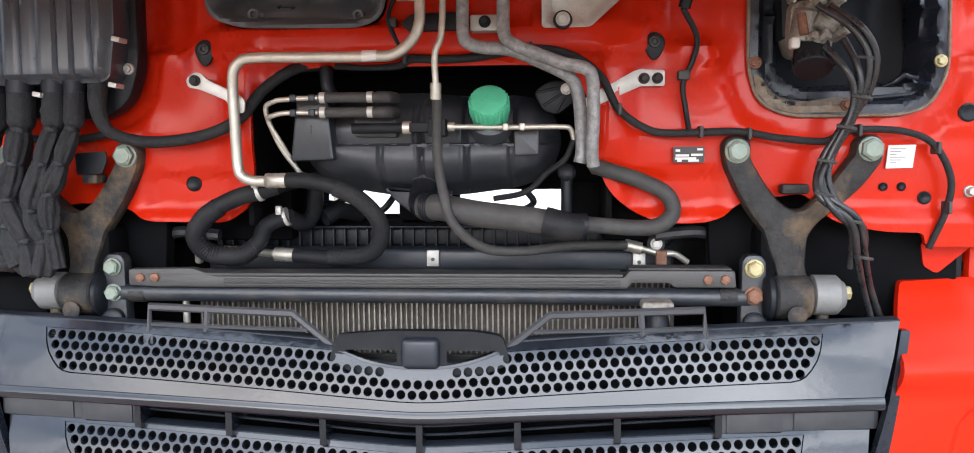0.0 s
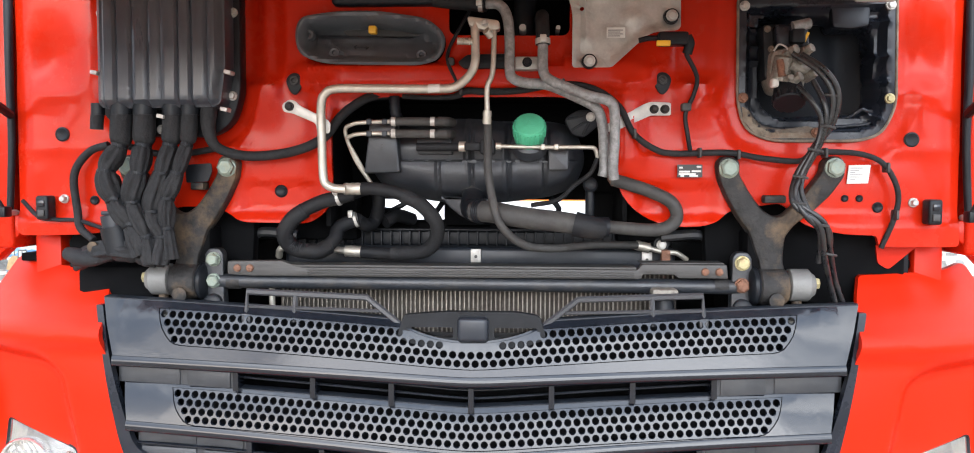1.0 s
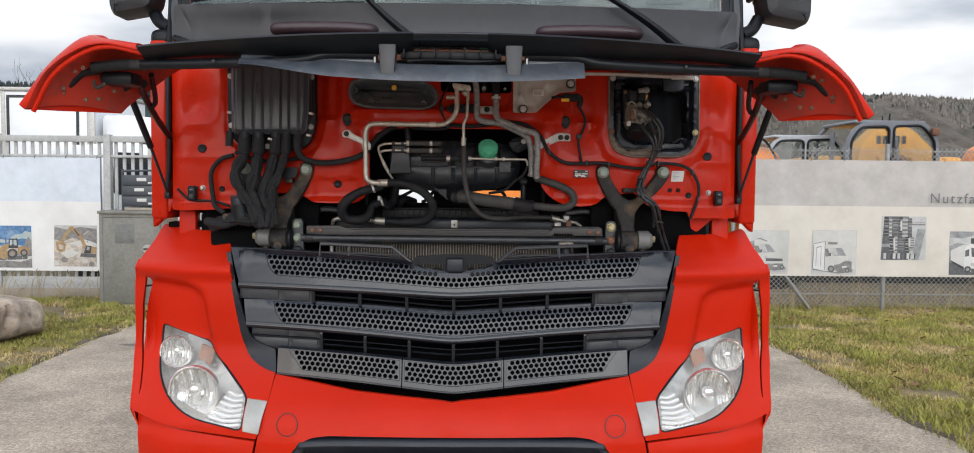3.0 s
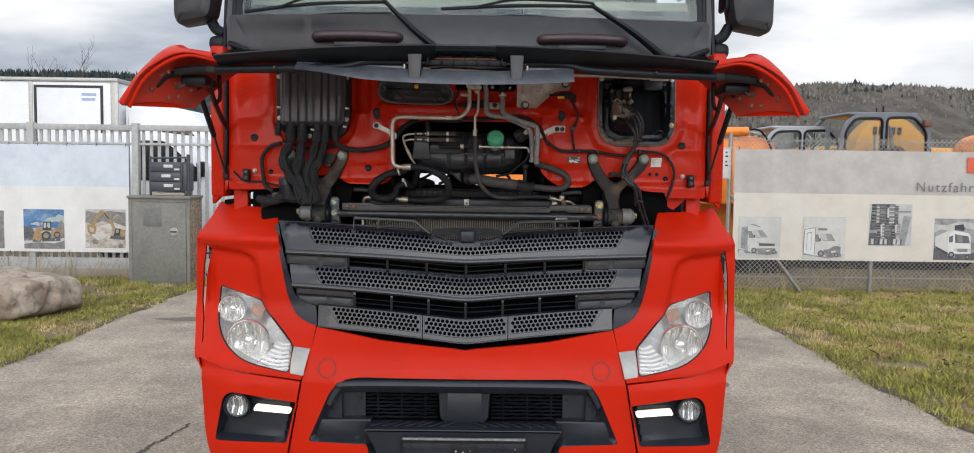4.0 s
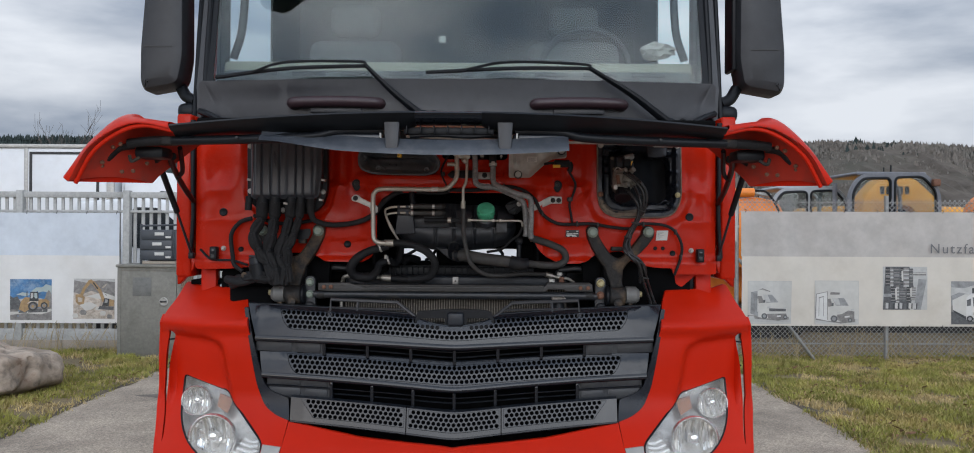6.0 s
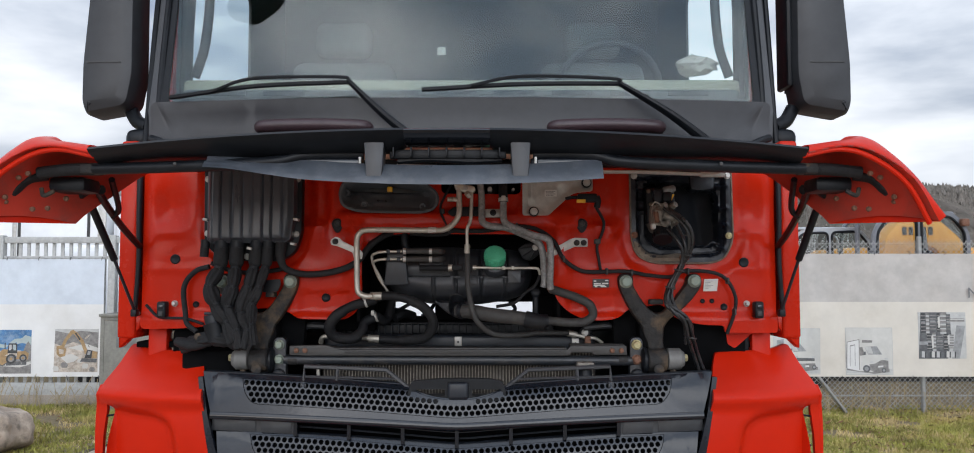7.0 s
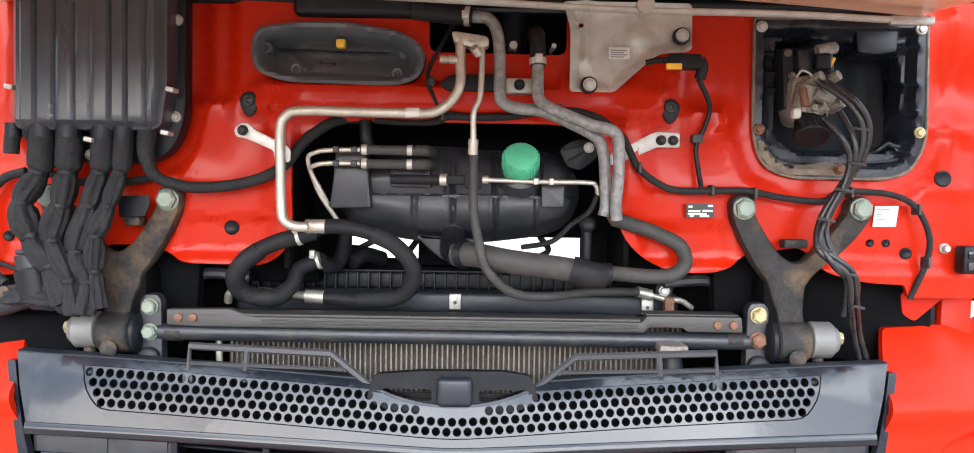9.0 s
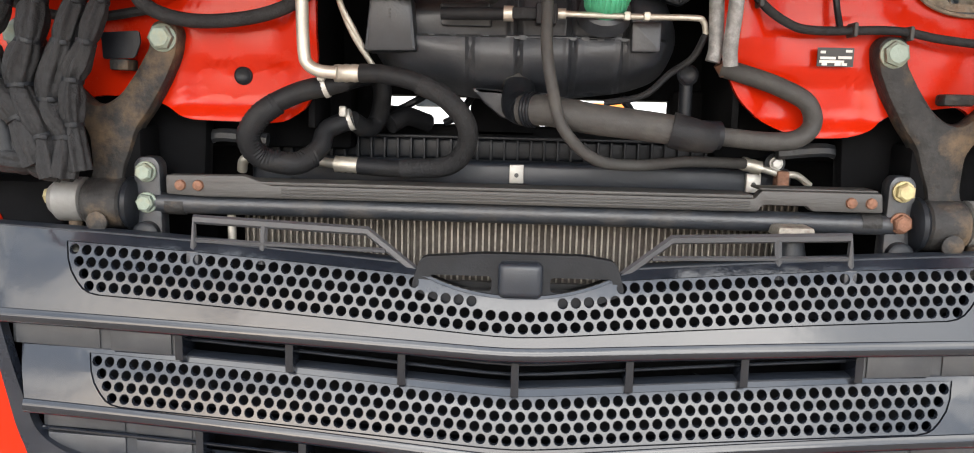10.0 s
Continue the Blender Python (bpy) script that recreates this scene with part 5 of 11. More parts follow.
def gearbox_photo(x0, z0, w, h):
    pic = cloth_print("photograph", rect(x0, z0, x0 + w, z0 + h), 2.0, RIGHT_Y, P_LIGHT, rb, 0.004, "grey photograph of gearbox shafts")

    def sub(name, pts, m, lift):
        cloth_print(name, [(x0 + a * w, z0 + b * h) for a, b in pts], 2.0, RIGHT_Y, m, pic, lift)
    sub("printed_shade", [(0.0, 0.0), (0.62, 0.0), (0.70, 0.5), (0.60, 1.0), (0.06, 1.0)], P_DARK, 0.0050)
    sub("printed_floor", [(0.70, 0.0), (0.86, 0.0), (0.98, 0.70), (0.80, 0.72)], P_MID, 0.0050)
    gears = ((0.06, 0.56, 0.10, 0.42), (0.17, 0.52, 0.07, 0.46), (0.25, 0.60, 0.13, 0.38), (0.40, 0.58, 0.06, 0.40), (0.47, 0.50, 0.12, 0.48), (0.60, 0.60, 0.08, 0.36),
             (0.18, 0.18, 0.10, 0.36), (0.30, 0.14, 0.07, 0.42), (0.38, 0.22, 0.14, 0.30), (0.54, 0.18, 0.08, 0.36), (0.64, 0.22, 0.10, 0.30))
    for i, (a, b, ww, hh) in enumerate(gears):
        up = 0.0056 + 0.0003 * (i % 4)
        sub("printed_gear", rect(a, b, a + ww, b + hh), (P_INK, P_GREY, P_DARK)[i % 3], up)
        sub("printed_glint", rect(a + ww * 0.08, b + hh * 0.44, a + ww * 0.92, b + hh * 0.58), P_MID, up + 0.0014)
        for k in range(5):
            zz = b + hh * (0.08 + 0.19 * k)
            sub("printed_tooth", rect(a, zz, a + ww, zz + hh * 0.06), P_GREY if i % 3 != 1 else P_LIGHT, up + 0.0018)
    for k in range(7):
        a = 0.06 + 0.105 * k
        sub("printed_roller", [(a, 0.03), (a + 0.085, 0.02), (a + 0.09, 0.15), (a + 0.005, 0.16)], (P_LIGHT, P_DARK, P_PALE)[k % 3], 0.0075)
        sub("printed_roller_shade", [(a + 0.06, 0.02), (a + 0.085, 0.02), (a + 0.09, 0.15), (a + 0.065, 0.15)], P_INK, 0.0082)
    sub("printed_shaft", rect(0.66, 0.80, 0.97, 0.87), P_GREY, 0.0080)
    sub("printed_shaft_glint", rect(0.68, 0.84, 0.96, 0.86), P_PALE, 0.0086)
    sub("printed_shaft", rect(0.02, 0.30, 0.20, 0.37), P_MID, 0.0080)
    for a, b, e in ((0.43, 0.66, 0.92), (0.285, 0.22, 0.52), (0.62, 0.30, 0.52)):
        sub("printed_glint", [(a, b), (a + 0.035, b + 0.02), (a + 0.03, e), (a - 0.01, e - 0.03)], P_PALE, 0.0090)


gearbox_photo(5.211, 0.664, 0.567, 0.548)


def lorry_photo(x0, z0, w, h):
    pic = cloth_print("photograph", rect(x0, z0, x0 + w, z0 + h), 2.0, RIGHT_Y, P_MID, rb, 0.004, "grey photograph of a white box lorry")

    def sub(name, pts, m, lift):
        cloth_print(name, [(x0 + a * w, z0 + b * h) for a, b in pts], 2.0, RIGHT_Y, m, pic, lift)
    sub("printed_cloud", [(0.0, 0.66), (0.18, 0.74), (0.4, 0.70), (0.7, 0.80), (1.0, 0.72), (1.0, 0.90), (0.6, 0.94), (0.3, 0.84), (0.0, 0.86)], P_LIGHT, 0.0052)
    sub("printed_hill", [(0.0, 0.30), (1.0, 0.26), (1.0, 0.42), (0.8, 0.46), (0.0, 0.44)], P_GREY, 0.0052)
    sub("printed_road", [(0, 0), (1, 0), (1, 0.20), (0.5, 0.14), (0, 0.30)], P_DARK, 0.0055)
    sub("printed_box", [(0.03, 0.56), (0.31, 0.70), (0.45, 0.70), (0.36, 0.17), (0.03, 0.34)], P_PALE, 0.0060)
    sub("printed_skirt", [(0.03, 0.34), (0.36, 0.17), (0.36, 0.10), (0.06, 0.28)], P_INK, 0.0064)
    sub("printed_cab", [(0.34, 0.11), (0.34, 0.62), (0.45, 0.72), (0.80, 0.66), (0.86, 0.60), (0.88, 0.16), (0.60, 0.05)], P_WHITE, 0.0066)
    sub("printed_windscreen", [(0.48, 0.63), (0.81, 0.58), (0.85, 0.41), (0.50, 0.42)], P_DARK, 0.0074)
    sub("printed_reflection", [(0.54, 0.61), (0.66, 0.60), (0.68, 0.44), (0.55, 0.44)], P_GREY, 0.0080)
    sub("printed_window", [(0.35, 0.56), (0.44, 0.60), (0.44, 0.44), (0.35, 0.42)], P_DARK, 0.0074)
    sub("printed_unit", [(0.47, 0.73), (0.47, 0.84), (0.68, 0.87), (0.72, 0.76), (0.70, 0.71)], P_INK, 0.0074)
    sub("printed_grille", [(0.55, 0.28), (0.80, 0.28), (0.80, 0.20), (0.55, 0.20)], P_GREY, 0.0074)
    sub("printed_bumper", [(0.50, 0.15), (0.88, 0.16), (0.88, 0.07), (0.60, 0.04), (0.50, 0.08)], P_DARK, 0.0076)
    for a, b in ((0.51, 0.25), (0.84, 0.25)):
        sub("printed_lamp", rect(a - 0.025, b - 0.03, a + 0.025, b + 0.03), P_LIGHT, 0.0082)
    for a, b, r in ((0.42, 0.13, 0.075), (0.80, 0.08, 0.045)):
        sub("printed_wheel", ring(a, b, r, 16), P_INK, 0.0088)
        sub("printed_hub", ring(a, b, r * 0.55, 12), P_MID, 0.0096)


lorry_photo(6.09, 0.480, 0.56, 0.55)
for i in range(15):
    bx = 3.45 + i * 0.42
    part("eyelet_tie", tubed([(bx, RIGHT_Y - 0.012, 1.895), (bx + 0.008, RIGHT_Y - 0.012, 1.93), (bx, RIGHT_Y + 0.04, 1.94)], 0.004, seg=5, n=3), M_INK, rb)
    part("eyelet_tie", tubed([(bx, RIGHT_Y - 0.012, 0.465), (bx + 0.008, RIGHT_Y - 0.012, 0.43), (bx, RIGHT_Y + 0.04, 0.43)], 0.004, seg=5, n=3), M_INK, rb)

sg = thing("notice_board", "small white notice board beside the banner", "sign", (3.245, 7.30, 1.53))
part("board", boxed((3.175, 7.30, 1.53), (3.322, 7.31, 1.915), 0.003), M_PAPER, sg)
part("frame", sheet(rect(3.165, 1.52, 3.332, 1.925), [rect(3.180, 1.535, 3.317, 1.910)], 7.293, 0.02), M_ZINC, sg)
for i, (zz, ww) in enumerate(((1.85, 0.025), (1.80, 0.035), (1.73, 0.025), (1.68, 0.035))):
    part("text_bar", boxed((3.262, 7.2955, zz), (3.262 + ww, 7.2985, zz + 0.022), 0.0), M_INK, sg)
part("bracket", boxed((3.20, 7.31, 1.70), (3.36, 7.43, 1.73), 0.003), M_ZINC, sg)

# dry stalks along both fences
M_STALK = mat("dry_straw_stalks", (0.34, 0.27, 0.15), 0.9, var=0.3, scale=4, bump=0)
rnd = random.Random(31)
bm = bmesh.new()
for i in range(420):
    if i % 3:
        x, y = rnd.uniform(3.3, 9.2), RIGHT_Y - rnd.uniform(-0.25, 0.25)
    else:
        x, y = rnd.uniform(-9, -4.65), LEFT_Y - rnd.uniform(0.0, 0.3)
    h = rnd.uniform(0.15, 0.42)
    lean = Vector((rnd.uniform(-0.18, 0.18), rnd.uniform(-0.1, 0.1), h))
    a = Vector((x, y, 0))
    tube(bm, [a, a + lean * 0.5 + Vector((0, 0, 0.03)), a + lean], 0.0035, seg=3, n=2)
tagged(part("dry_stalks", bm, M_STALK, None, "", False), "dry straw stalks along the fences", "grass", kind="stuff")


# ---- vehicles and machines behind the fences ----
M_WHITE = mat("white_vehicle_paint", (0.72, 0.73, 0.74), 0.4, var=0.04, scale=4, bump=0.0, stain=(0.62, 0.62, 0.60), stain_amount=0.3, coat=0.2)
M_ORANGE = mat("orange_machine_paint", (0.78, 0.22, 0.02), 0.45, var=0.12, scale=5, bump=0.03, stain=(0.45, 0.14, 0.03), stain_amount=0.4)
M_AMBERPAINT = mat("amber_machine_paint", (0.72, 0.33, 0.03), 0.45, var=0.1, scale=5, bump=0.03, stain=(0.5, 0.22, 0.04), stain_amount=0.4)
M_CABLIGHT = mat("pale_grey_cab_paint", (0.33, 0.345, 0.36), 0.4, var=0.1, bump=0.02)
M_CABFRAME = mat("grey_cab_frame_paint", (0.135, 0.142, 0.158), 0.4, var=0.15, bump=0.03)
M_TINT = glass("tinted_side_glass", (0.58, 0.63, 0.62), 0.0, 1.3)
M_DARKGLASS = mat("dark_vehicle_glass", (0.02, 0.024, 0.027), 0.08, var=0.2, bump=0)
M_GREENCAB = mat("dark_green_machine_paint", (0.02, 0.09, 0.05), 0.5)


def wheel(cx, cy, cz, r, w, parent):
    b = bmesh.new()
    lathe(b, [(-w / 2, r * 0.62), (-w / 2, r * 0.9), (-w * 0.4, r * 0.98), (0, r), (w * 0.4, r * 0.98), (w / 2, r * 0.9), (w / 2, r * 0.62)], (cx, cy, cz), "x", 36)
    t = part("wheel", b, M_TYRE, parent)
    b = bmesh.new()
    lathe(b, [(-w / 2 + 0.01, r * 0.6), (-w / 2 + 0.02, r * 0.56), (-w * 0.2, r * 0.5), (w * 0.2, r * 0.5), (w / 2 - 0.02, r * 0.56), (w / 2 - 0.01, r * 0.6)], (cx, cy, cz), "x", 24)
    part("rim", b, M_ZINC, t)


bt = thing("box_truck", "white box truck with a framed side door behind the fence", "truck", (-9.0, 12.6, 0))
part("box_body", boxed((-13.4, 12.0, 0.95), (-6.70, 14.4, 3.12), 0.03), M_WHITE, bt)
part("roof_edge", boxed((-13.45, 11.97, 3.12), (-6.66, 14.43, 3.19), 0.015), M_ZINC, bt)
part("corner_post", boxed((-6.80, 11.98, 0.95), (-6.66, 12.02, 3.12), 0.01), M_ZINC, bt)
part("corner_post", boxed((-8.31, 11.985, 0.95), (-8.24, 12.0, 3.12), 0.004), M_ZINC, bt)
part("door_seal", sheet(rect(-8.21, 1.0, -6.94, 3.05), [rect(-8.165, 1.0 + 0.04, -6.985, 3.005)], 11.98, 0.02), M_INK, bt, "black rubber door seal")
part("door", boxed((-8.16, 11.985, 1.05), (-6.99, 12.0, 3.0), 0.004), M_WHITE, bt)
for k in range(2):
    part("marking", boxed((-7.33, 11.979, 2.86 - k * 0.09), (-7.06 - 0.02 * k, 11.983, 2.91 - k * 0.09), 0.0), mat("pale_blue_marking", (0.35, 0.42, 0.6), 0.5), bt)
part("chassis", boxed((-13.2, 12.3, 0.55), (-4.6, 14.1, 0.95), 0.03), M_DARK, bt)
cabp = moved(prism(rounded([(-6.62, 0.6), (-6.62, 2.74), (-5.9, 2.72), (-5.35, 2.62), (-4.75, 1.95), (-4.1, 1.65), (-4.0, 0.6)], [0.02, 0.1, 0.25, 0.3, 0.3, 0.2, 0.1]), 12.15, 14.2, 0.08, 3), Matrix())
cabo = part("cab", cabp, M_WHITE, bt)
part("side_window", sheet(rounded([(-5.95, 1.72), (-5.9, 2.35), (-5.45, 2.32), (-4.95, 1.75)], 0.06), (), 12.135, 0.01), M_DARKGLASS, cabo)
for wx in (-11.6, -5.1):
    for wy in (12.35, 14.05):
        bw = bmesh.new()
        lathe(bw, [(-0.13, 0.28), (-0.13, 0.45), (0, 0.49), (0.13, 0.45), (0.13, 0.28)], (wx, wy, 0.49), "y", 28)
        part("wheel", bw, M_TYRE, bt)

vn = thing("delivery_van", "white delivery van parked behind the slatted fence", "van", (-4.0, 10.2, 0))
part("body", prism(rounded([(-6.2, 0.35), (-6.2, 2.06), (-5.2, 2.13), (-4.78, 2.10), (-4.15, 1.62), (-3.2, 1.35), (-3.05, 0.9), (-3.05, 0.35)], [0.1, 0.1, 0.2, 0.25, 0.3, 0.3, 0.2, 0.1]), 9.5, 11.3, 0.09, 3), M_WHITE, vn)
part("side_window", sheet(rounded([(-5.28, 1.35), (-5.26, 1.98), (-4.86, 1.97), (-4.32, 1.52), (-4.30, 1.35)], 0.07), (), 9.485, 0.01), M_DARKGLASS, vn)
part("windscreen", boxed((-4.80, 9.65, 1.60), (-4.22, 11.15, 1.63), 0.004, turn=Matrix.Rotation(radians(38), 4, "Y")), M_DARKGLASS, vn)
part("door_seam", boxed((-5.33, 9.488, 0.5), (-5.315, 9.5, 2.0), 0), M_INK, vn)
part("mirror", boxed((-4.32, 9.28, 1.42), (-4.20, 9.46, 1.66), 0.04, 3), M_BLACK, vn)
for wx in (-5.6, -3.6):
    for wy in (9.6, 11.2):
        bw = bmesh.new()
        lathe(bw, [(-0.10, 0.2), (-0.10, 0.32), (0, 0.34), (0.10, 0.32), (0.10, 0.2)], (wx, wy, 0.34), "y", 28)
        part("wheel", bw, M_TYRE, vn)


def digger(name, x0, y0, scale, frame_mat, boom_mat, label, flip=1):
    """A digger with a rounded glazed cab, its tracks and folded boom."""
    d = thing(name, label, "digger", (x0, y0, 0), group="diggers behind the fence")

    def at(x, z):
        return (x0 + flip * x * scale, z * scale)
    out = rounded([at(-0.78, 1.0), at(-0.74, 2.30), at(-0.56, 2.62), at(0.55, 2.66), at(0.80, 2.35), at(0.84, 1.0)], 0.16, 6)
    w1 = rounded([at(-0.69, 1.15), at(-0.655, 2.33), at(-0.50, 2.545), at(-0.035, 2.56), at(-0.05, 1.15)], 0.09, 5)
    w2 = rounded([at(0.035, 1.15), at(0.04, 2.565), at(0.50, 2.58), at(0.715, 2.34), at(0.75, 1.15)], 0.09, 5)
    part("cab_frame", sheet(out, [w1, w2], y0, 0.07), frame_mat, d)
    for w in (w1, w2):
        part("window", sheet(w, (), y0 + 0.03, 0.006), M_TINT, d)
        part("window_seal", tubed([(x, y0 - 0.004, z) for x, z in w + w[:1]], 0.022, seg=6, straight=True), M_BLACK, d)
    part("cab_roof", boxed((x0 - 0.6 * scale, y0 + 0.03, 2.60 * scale), (x0 + 0.58 * scale, y0 + 1.3, 2.66 * scale), 0.03, 3), frame_mat, d)
    for xx in (-0.72, 0.76):
        part("cab_pillar", tubed([(x0 + xx * scale, y0 + 1.25, 1.0), (x0 + xx * 0.97 * scale, y0 + 1.25, 2.3 * scale), (x0 + xx * 0.72 * scale, y0 + 1.25, 2.62 * scale)], 0.035, seg=8), frame_mat, d)
    part("grab_rail", tubed([(x0 - 0.02, y0 - 0.03, 1.4), (x0 - 0.02, y0 - 0.05, 2.1 * scale)], 0.014, seg=6, straight=True), M_BLACK, d)
    part("control_column", tubed([(x0 + 0.35, y0 + 0.4, 1.0), (x0 + 0.42, y0 + 0.4, 1.9 * scale), (x0 + 0.30, y0 + 0.4, 2.05 * scale)], 0.03, seg=8), M_BLACK, d)
    part("cab_pillar", tubed([(x0 - 0.70 * scale, y0 + 0.66, 1.0), (x0 - 0.68 * scale, y0 + 0.66, 2.5 * scale)], 0.04, seg=8, straight=True), frame_mat, d)
    part("seat", boxed((x0 - 0.15, y0 + 0.45, 1.15), (x0 + 0.25, y0 + 0.9, 1.9 * scale), 0.08, 3), M_BLACK, d)
    part("cab_floor", boxed((x0 - 0.78 * scale, y0, 0.86), (x0 + 0.84 * scale, y0 + 1.32, 1.02), 0.03), boom_mat, d)
    part("engine_hood", boxed((x0 - 1.0, y0 + 1.35, 0.9), (x0 + 1.1, y0 + 2.9, 1.95 * scale), 0.12, 3), boom_mat, d)
    for yy in (y0 - 0.1, y0 + 1.9):
        tr = rounded([(x0 - 1.5, 0.0), (x0 + 1.5, 0.0), (x0 + 1.75, 0.4), (x0 + 1.5, 0.8), (x0 - 1.5, 0.8), (x0 - 1.75, 0.4)], 0.25, 5)
        part("track", prism(tr, yy, yy + 0.5, 0.03), M_TYRE, d)
    part("undercarriage", boxed((x0 - 1.0, y0 + 0.35, 0.3), (x0 + 1.0, y0 + 2.0, 0.9), 0.05), M_DARK, d)
    return d


dg = digger("digger", 6.89, 10.5, 1.0, M_CABFRAME, M_AMBERPAINT, "digger with a dark grey rounded cab behind the banner")
part("work_lamp", boxed((7.52, 10.4, 2.42), (7.64, 10.5, 2.54), 0.02), M_RUST, dg)
part("mast", tubed([(7.05, 10.9, 2.6), (7.05, 10.9, 2.80)], 0.015, seg=6, straight=True), M_BLACK, dg)
part("mast", tubed([(6.93, 10.9, 2.6), (6.93, 10.9, 2.76)], 0.012, seg=6, straight=True), M_BLACK, dg)
dg2 = digger("digger", 5.93, 11.6, 0.93, M_CABLIGHT, M_ORANGE, "digger with a pale grey glazed cab behind the banner")

# the machine whose amber boom shows through the glazed cab
am = thing("excavator", "amber excavator with a raised boom behind the diggers", "excavator", (8.2, 13.6, 0))
arm = prism(rounded([(7.55, 1.2), (7.75, 2.40), (8.1, 2.76), (8.75, 2.76), (9.2, 2.35), (9.9, 1.2), (9.2, 1.2), (8.7, 2.2), (8.3, 2.2), (8.2, 1.2)], 0.15, 4), 13.4, 13.9, 0.03)
part("boom", arm, M_AMBERPAINT, am)
for k, ww in enumerate((0.09, 0.09, 0.10, 0.09, 0.09)):
    part("marking_bar", boxed((8.06 + 0.125 * k, 13.392, 2.42), (8.06 + 0.125 * k + ww, 13.397, 2.58), 0.0), M_INK, am, "plain dark marking block")
part("body", boxed((7.2, 13.9, 0.9), (10.2, 16.0, 2.2), 0.15, 3), M_AMBERPAINT, am)
for yy in (13.3, 15.6):
    part("track", prism(rounded([(6.9, 0.0), (10.4, 0.0), (10.7, 0.45), (10.4, 0.9), (6.9, 0.9), (6.6, 0.45)], 0.3, 5), yy, yy + 0.6, 0.03), M_TYRE, am)

dg3 = thing("loader", "orange loader with a rounded front cab behind the banner", "loader", (9.2, 9.9, 0))
part("cab", prism(rounded([(8.28, 0.9), (8.30, 2.0), (8.42, 2.24), (8.8, 2.36), (10.2, 2.4), (10.2, 0.9)], [0.05, 0.1, 0.15, 0.2, 0.2, 0.05]), 9.5, 11.0, 0.05, 3), M_ORANGE, dg3)
part("window", sheet(rounded([(8.40, 1.2), (8.42, 1.98), (8.54, 2.18), (9.3, 2.2), (9.3, 1.2)], 0.07), (), 9.485, 0.01), M_DARKGLASS, dg3)
part("side_window", boxed((8.262, 9.75, 1.25), (8.28, 10.75, 2.0), 0.008), M_DARKGLASS, dg3)
for wx in (8.7, 10.2):
    bw = bmesh.new()
    lathe(bw, [(-0.2, 0.3), (-0.2, 0.5), (0, 0.55), (0.2, 0.5), (0.2, 0.3)], (wx, 9.7, 0.55), "y", 28)
    part("wheel", bw, M_TYRE, dg3)

ob = thing("mini_excavator", "orange mini excavator with a yellow bucket arm behind the fence", "excavator", (3.9, 9.5, 0))
part("boom", prism(rounded([(3.2, 1.1), (3.2, 2.05), (3.75, 2.12), (4.30, 2.19), (4.62, 2.12), (4.74, 1.95), (4.72, 1.1)], 0.1, 4), 9.5, 9.85, 0.04), M_ORANGE, ob)
part("cylinder", tubed([(3.70, 9.46, 2.24), (4.24, 9.46, 2.25)], 0.07, seg=14, straight=True), M_ORANGE, ob)
part("rod", tubed([(4.24, 9.46, 2.25), (4.50, 9.46, 2.20)], 0.032, seg=10, straight=True), M_ZINC, ob)
part("hose", tubed([(4.22, 9.42, 2.28), (4.42, 9.42, 2.26), (4.56, 9.42, 2.08), (4.62, 9.42, 1.95)], 0.018, seg=8), M_BLACK, ob)
part("bucket_arm", prism(rounded([(3.14, 0.85), (3.14, 1.7), (3.32, 1.9), (3.40, 1.85), (3.26, 1.55), (3.30, 0.85)], 0.05, 4), 9.3, 9.5, 0.02), M_YELLOW, ob)
part("body", boxed((3.2, 9.9, 0.5), (5.0, 11.3, 1.5), 0.12, 3), M_ORANGE, ob)
for yy in (9.6, 10.9):
    part("track", prism(rounded([(3.1, 0.0), (5.0, 0.0), (5.15, 0.25), (5.0, 0.5), (3.1, 0.5), (2.95, 0.25)], 0.18, 4), yy, yy + 0.35, 0.02), M_TYRE, ob)
part("green_guard", boxed((3.02, 9.2, 0.9), (3.14, 9.9, 1.55), 0.03), M_GREENCAB, ob)

# parked behind the truck, seen through the slit under the cab
lv = thing("panel_van", "white panel van with an orange stripe behind the truck", "van", (0.0, 11.0, 0))
part("body", prism(rounded([(-2.6, 0.35), (-2.6, 2.0), (-2.2, 2.1), (1.7, 2.1), (2.3, 1.5), (2.6, 1.2), (2.6, 0.35)], 0.15, 4), 10.0, 11.8, 0.06, 3), M_WHITE, lv)
part("orange_stripe", boxed((-0.1, 9.988, 1.36), (1.5, 10.0, 1.60), 0), M_ORANGE, lv, "orange stripe along the side")
part("side_window", sheet(rounded([(-1.3, 1.5), (-1.3, 1.72), (-0.9, 1.72), (-0.9, 1.5)], 0.03), (), 9.985, 0.01), M_DARKGLASS, lv)
for wx in (-1.7, 1.8):
    for wy in (10.1, 11.7):
        bw = bmesh.new()
        lathe(bw, [(-0.10, 0.2), (-0.10, 0.32), (0, 0.34), (0.10, 0.32), (0.10, 0.2)], (wx, wy, 0.34), "y", 28)
        part("wheel", bw, M_TYRE, lv)

# ---- the truck: outer shell ----
truck = thing("truck", "red heavy truck with open front flap and bare engine bay", "truck", (0, 0, 0))


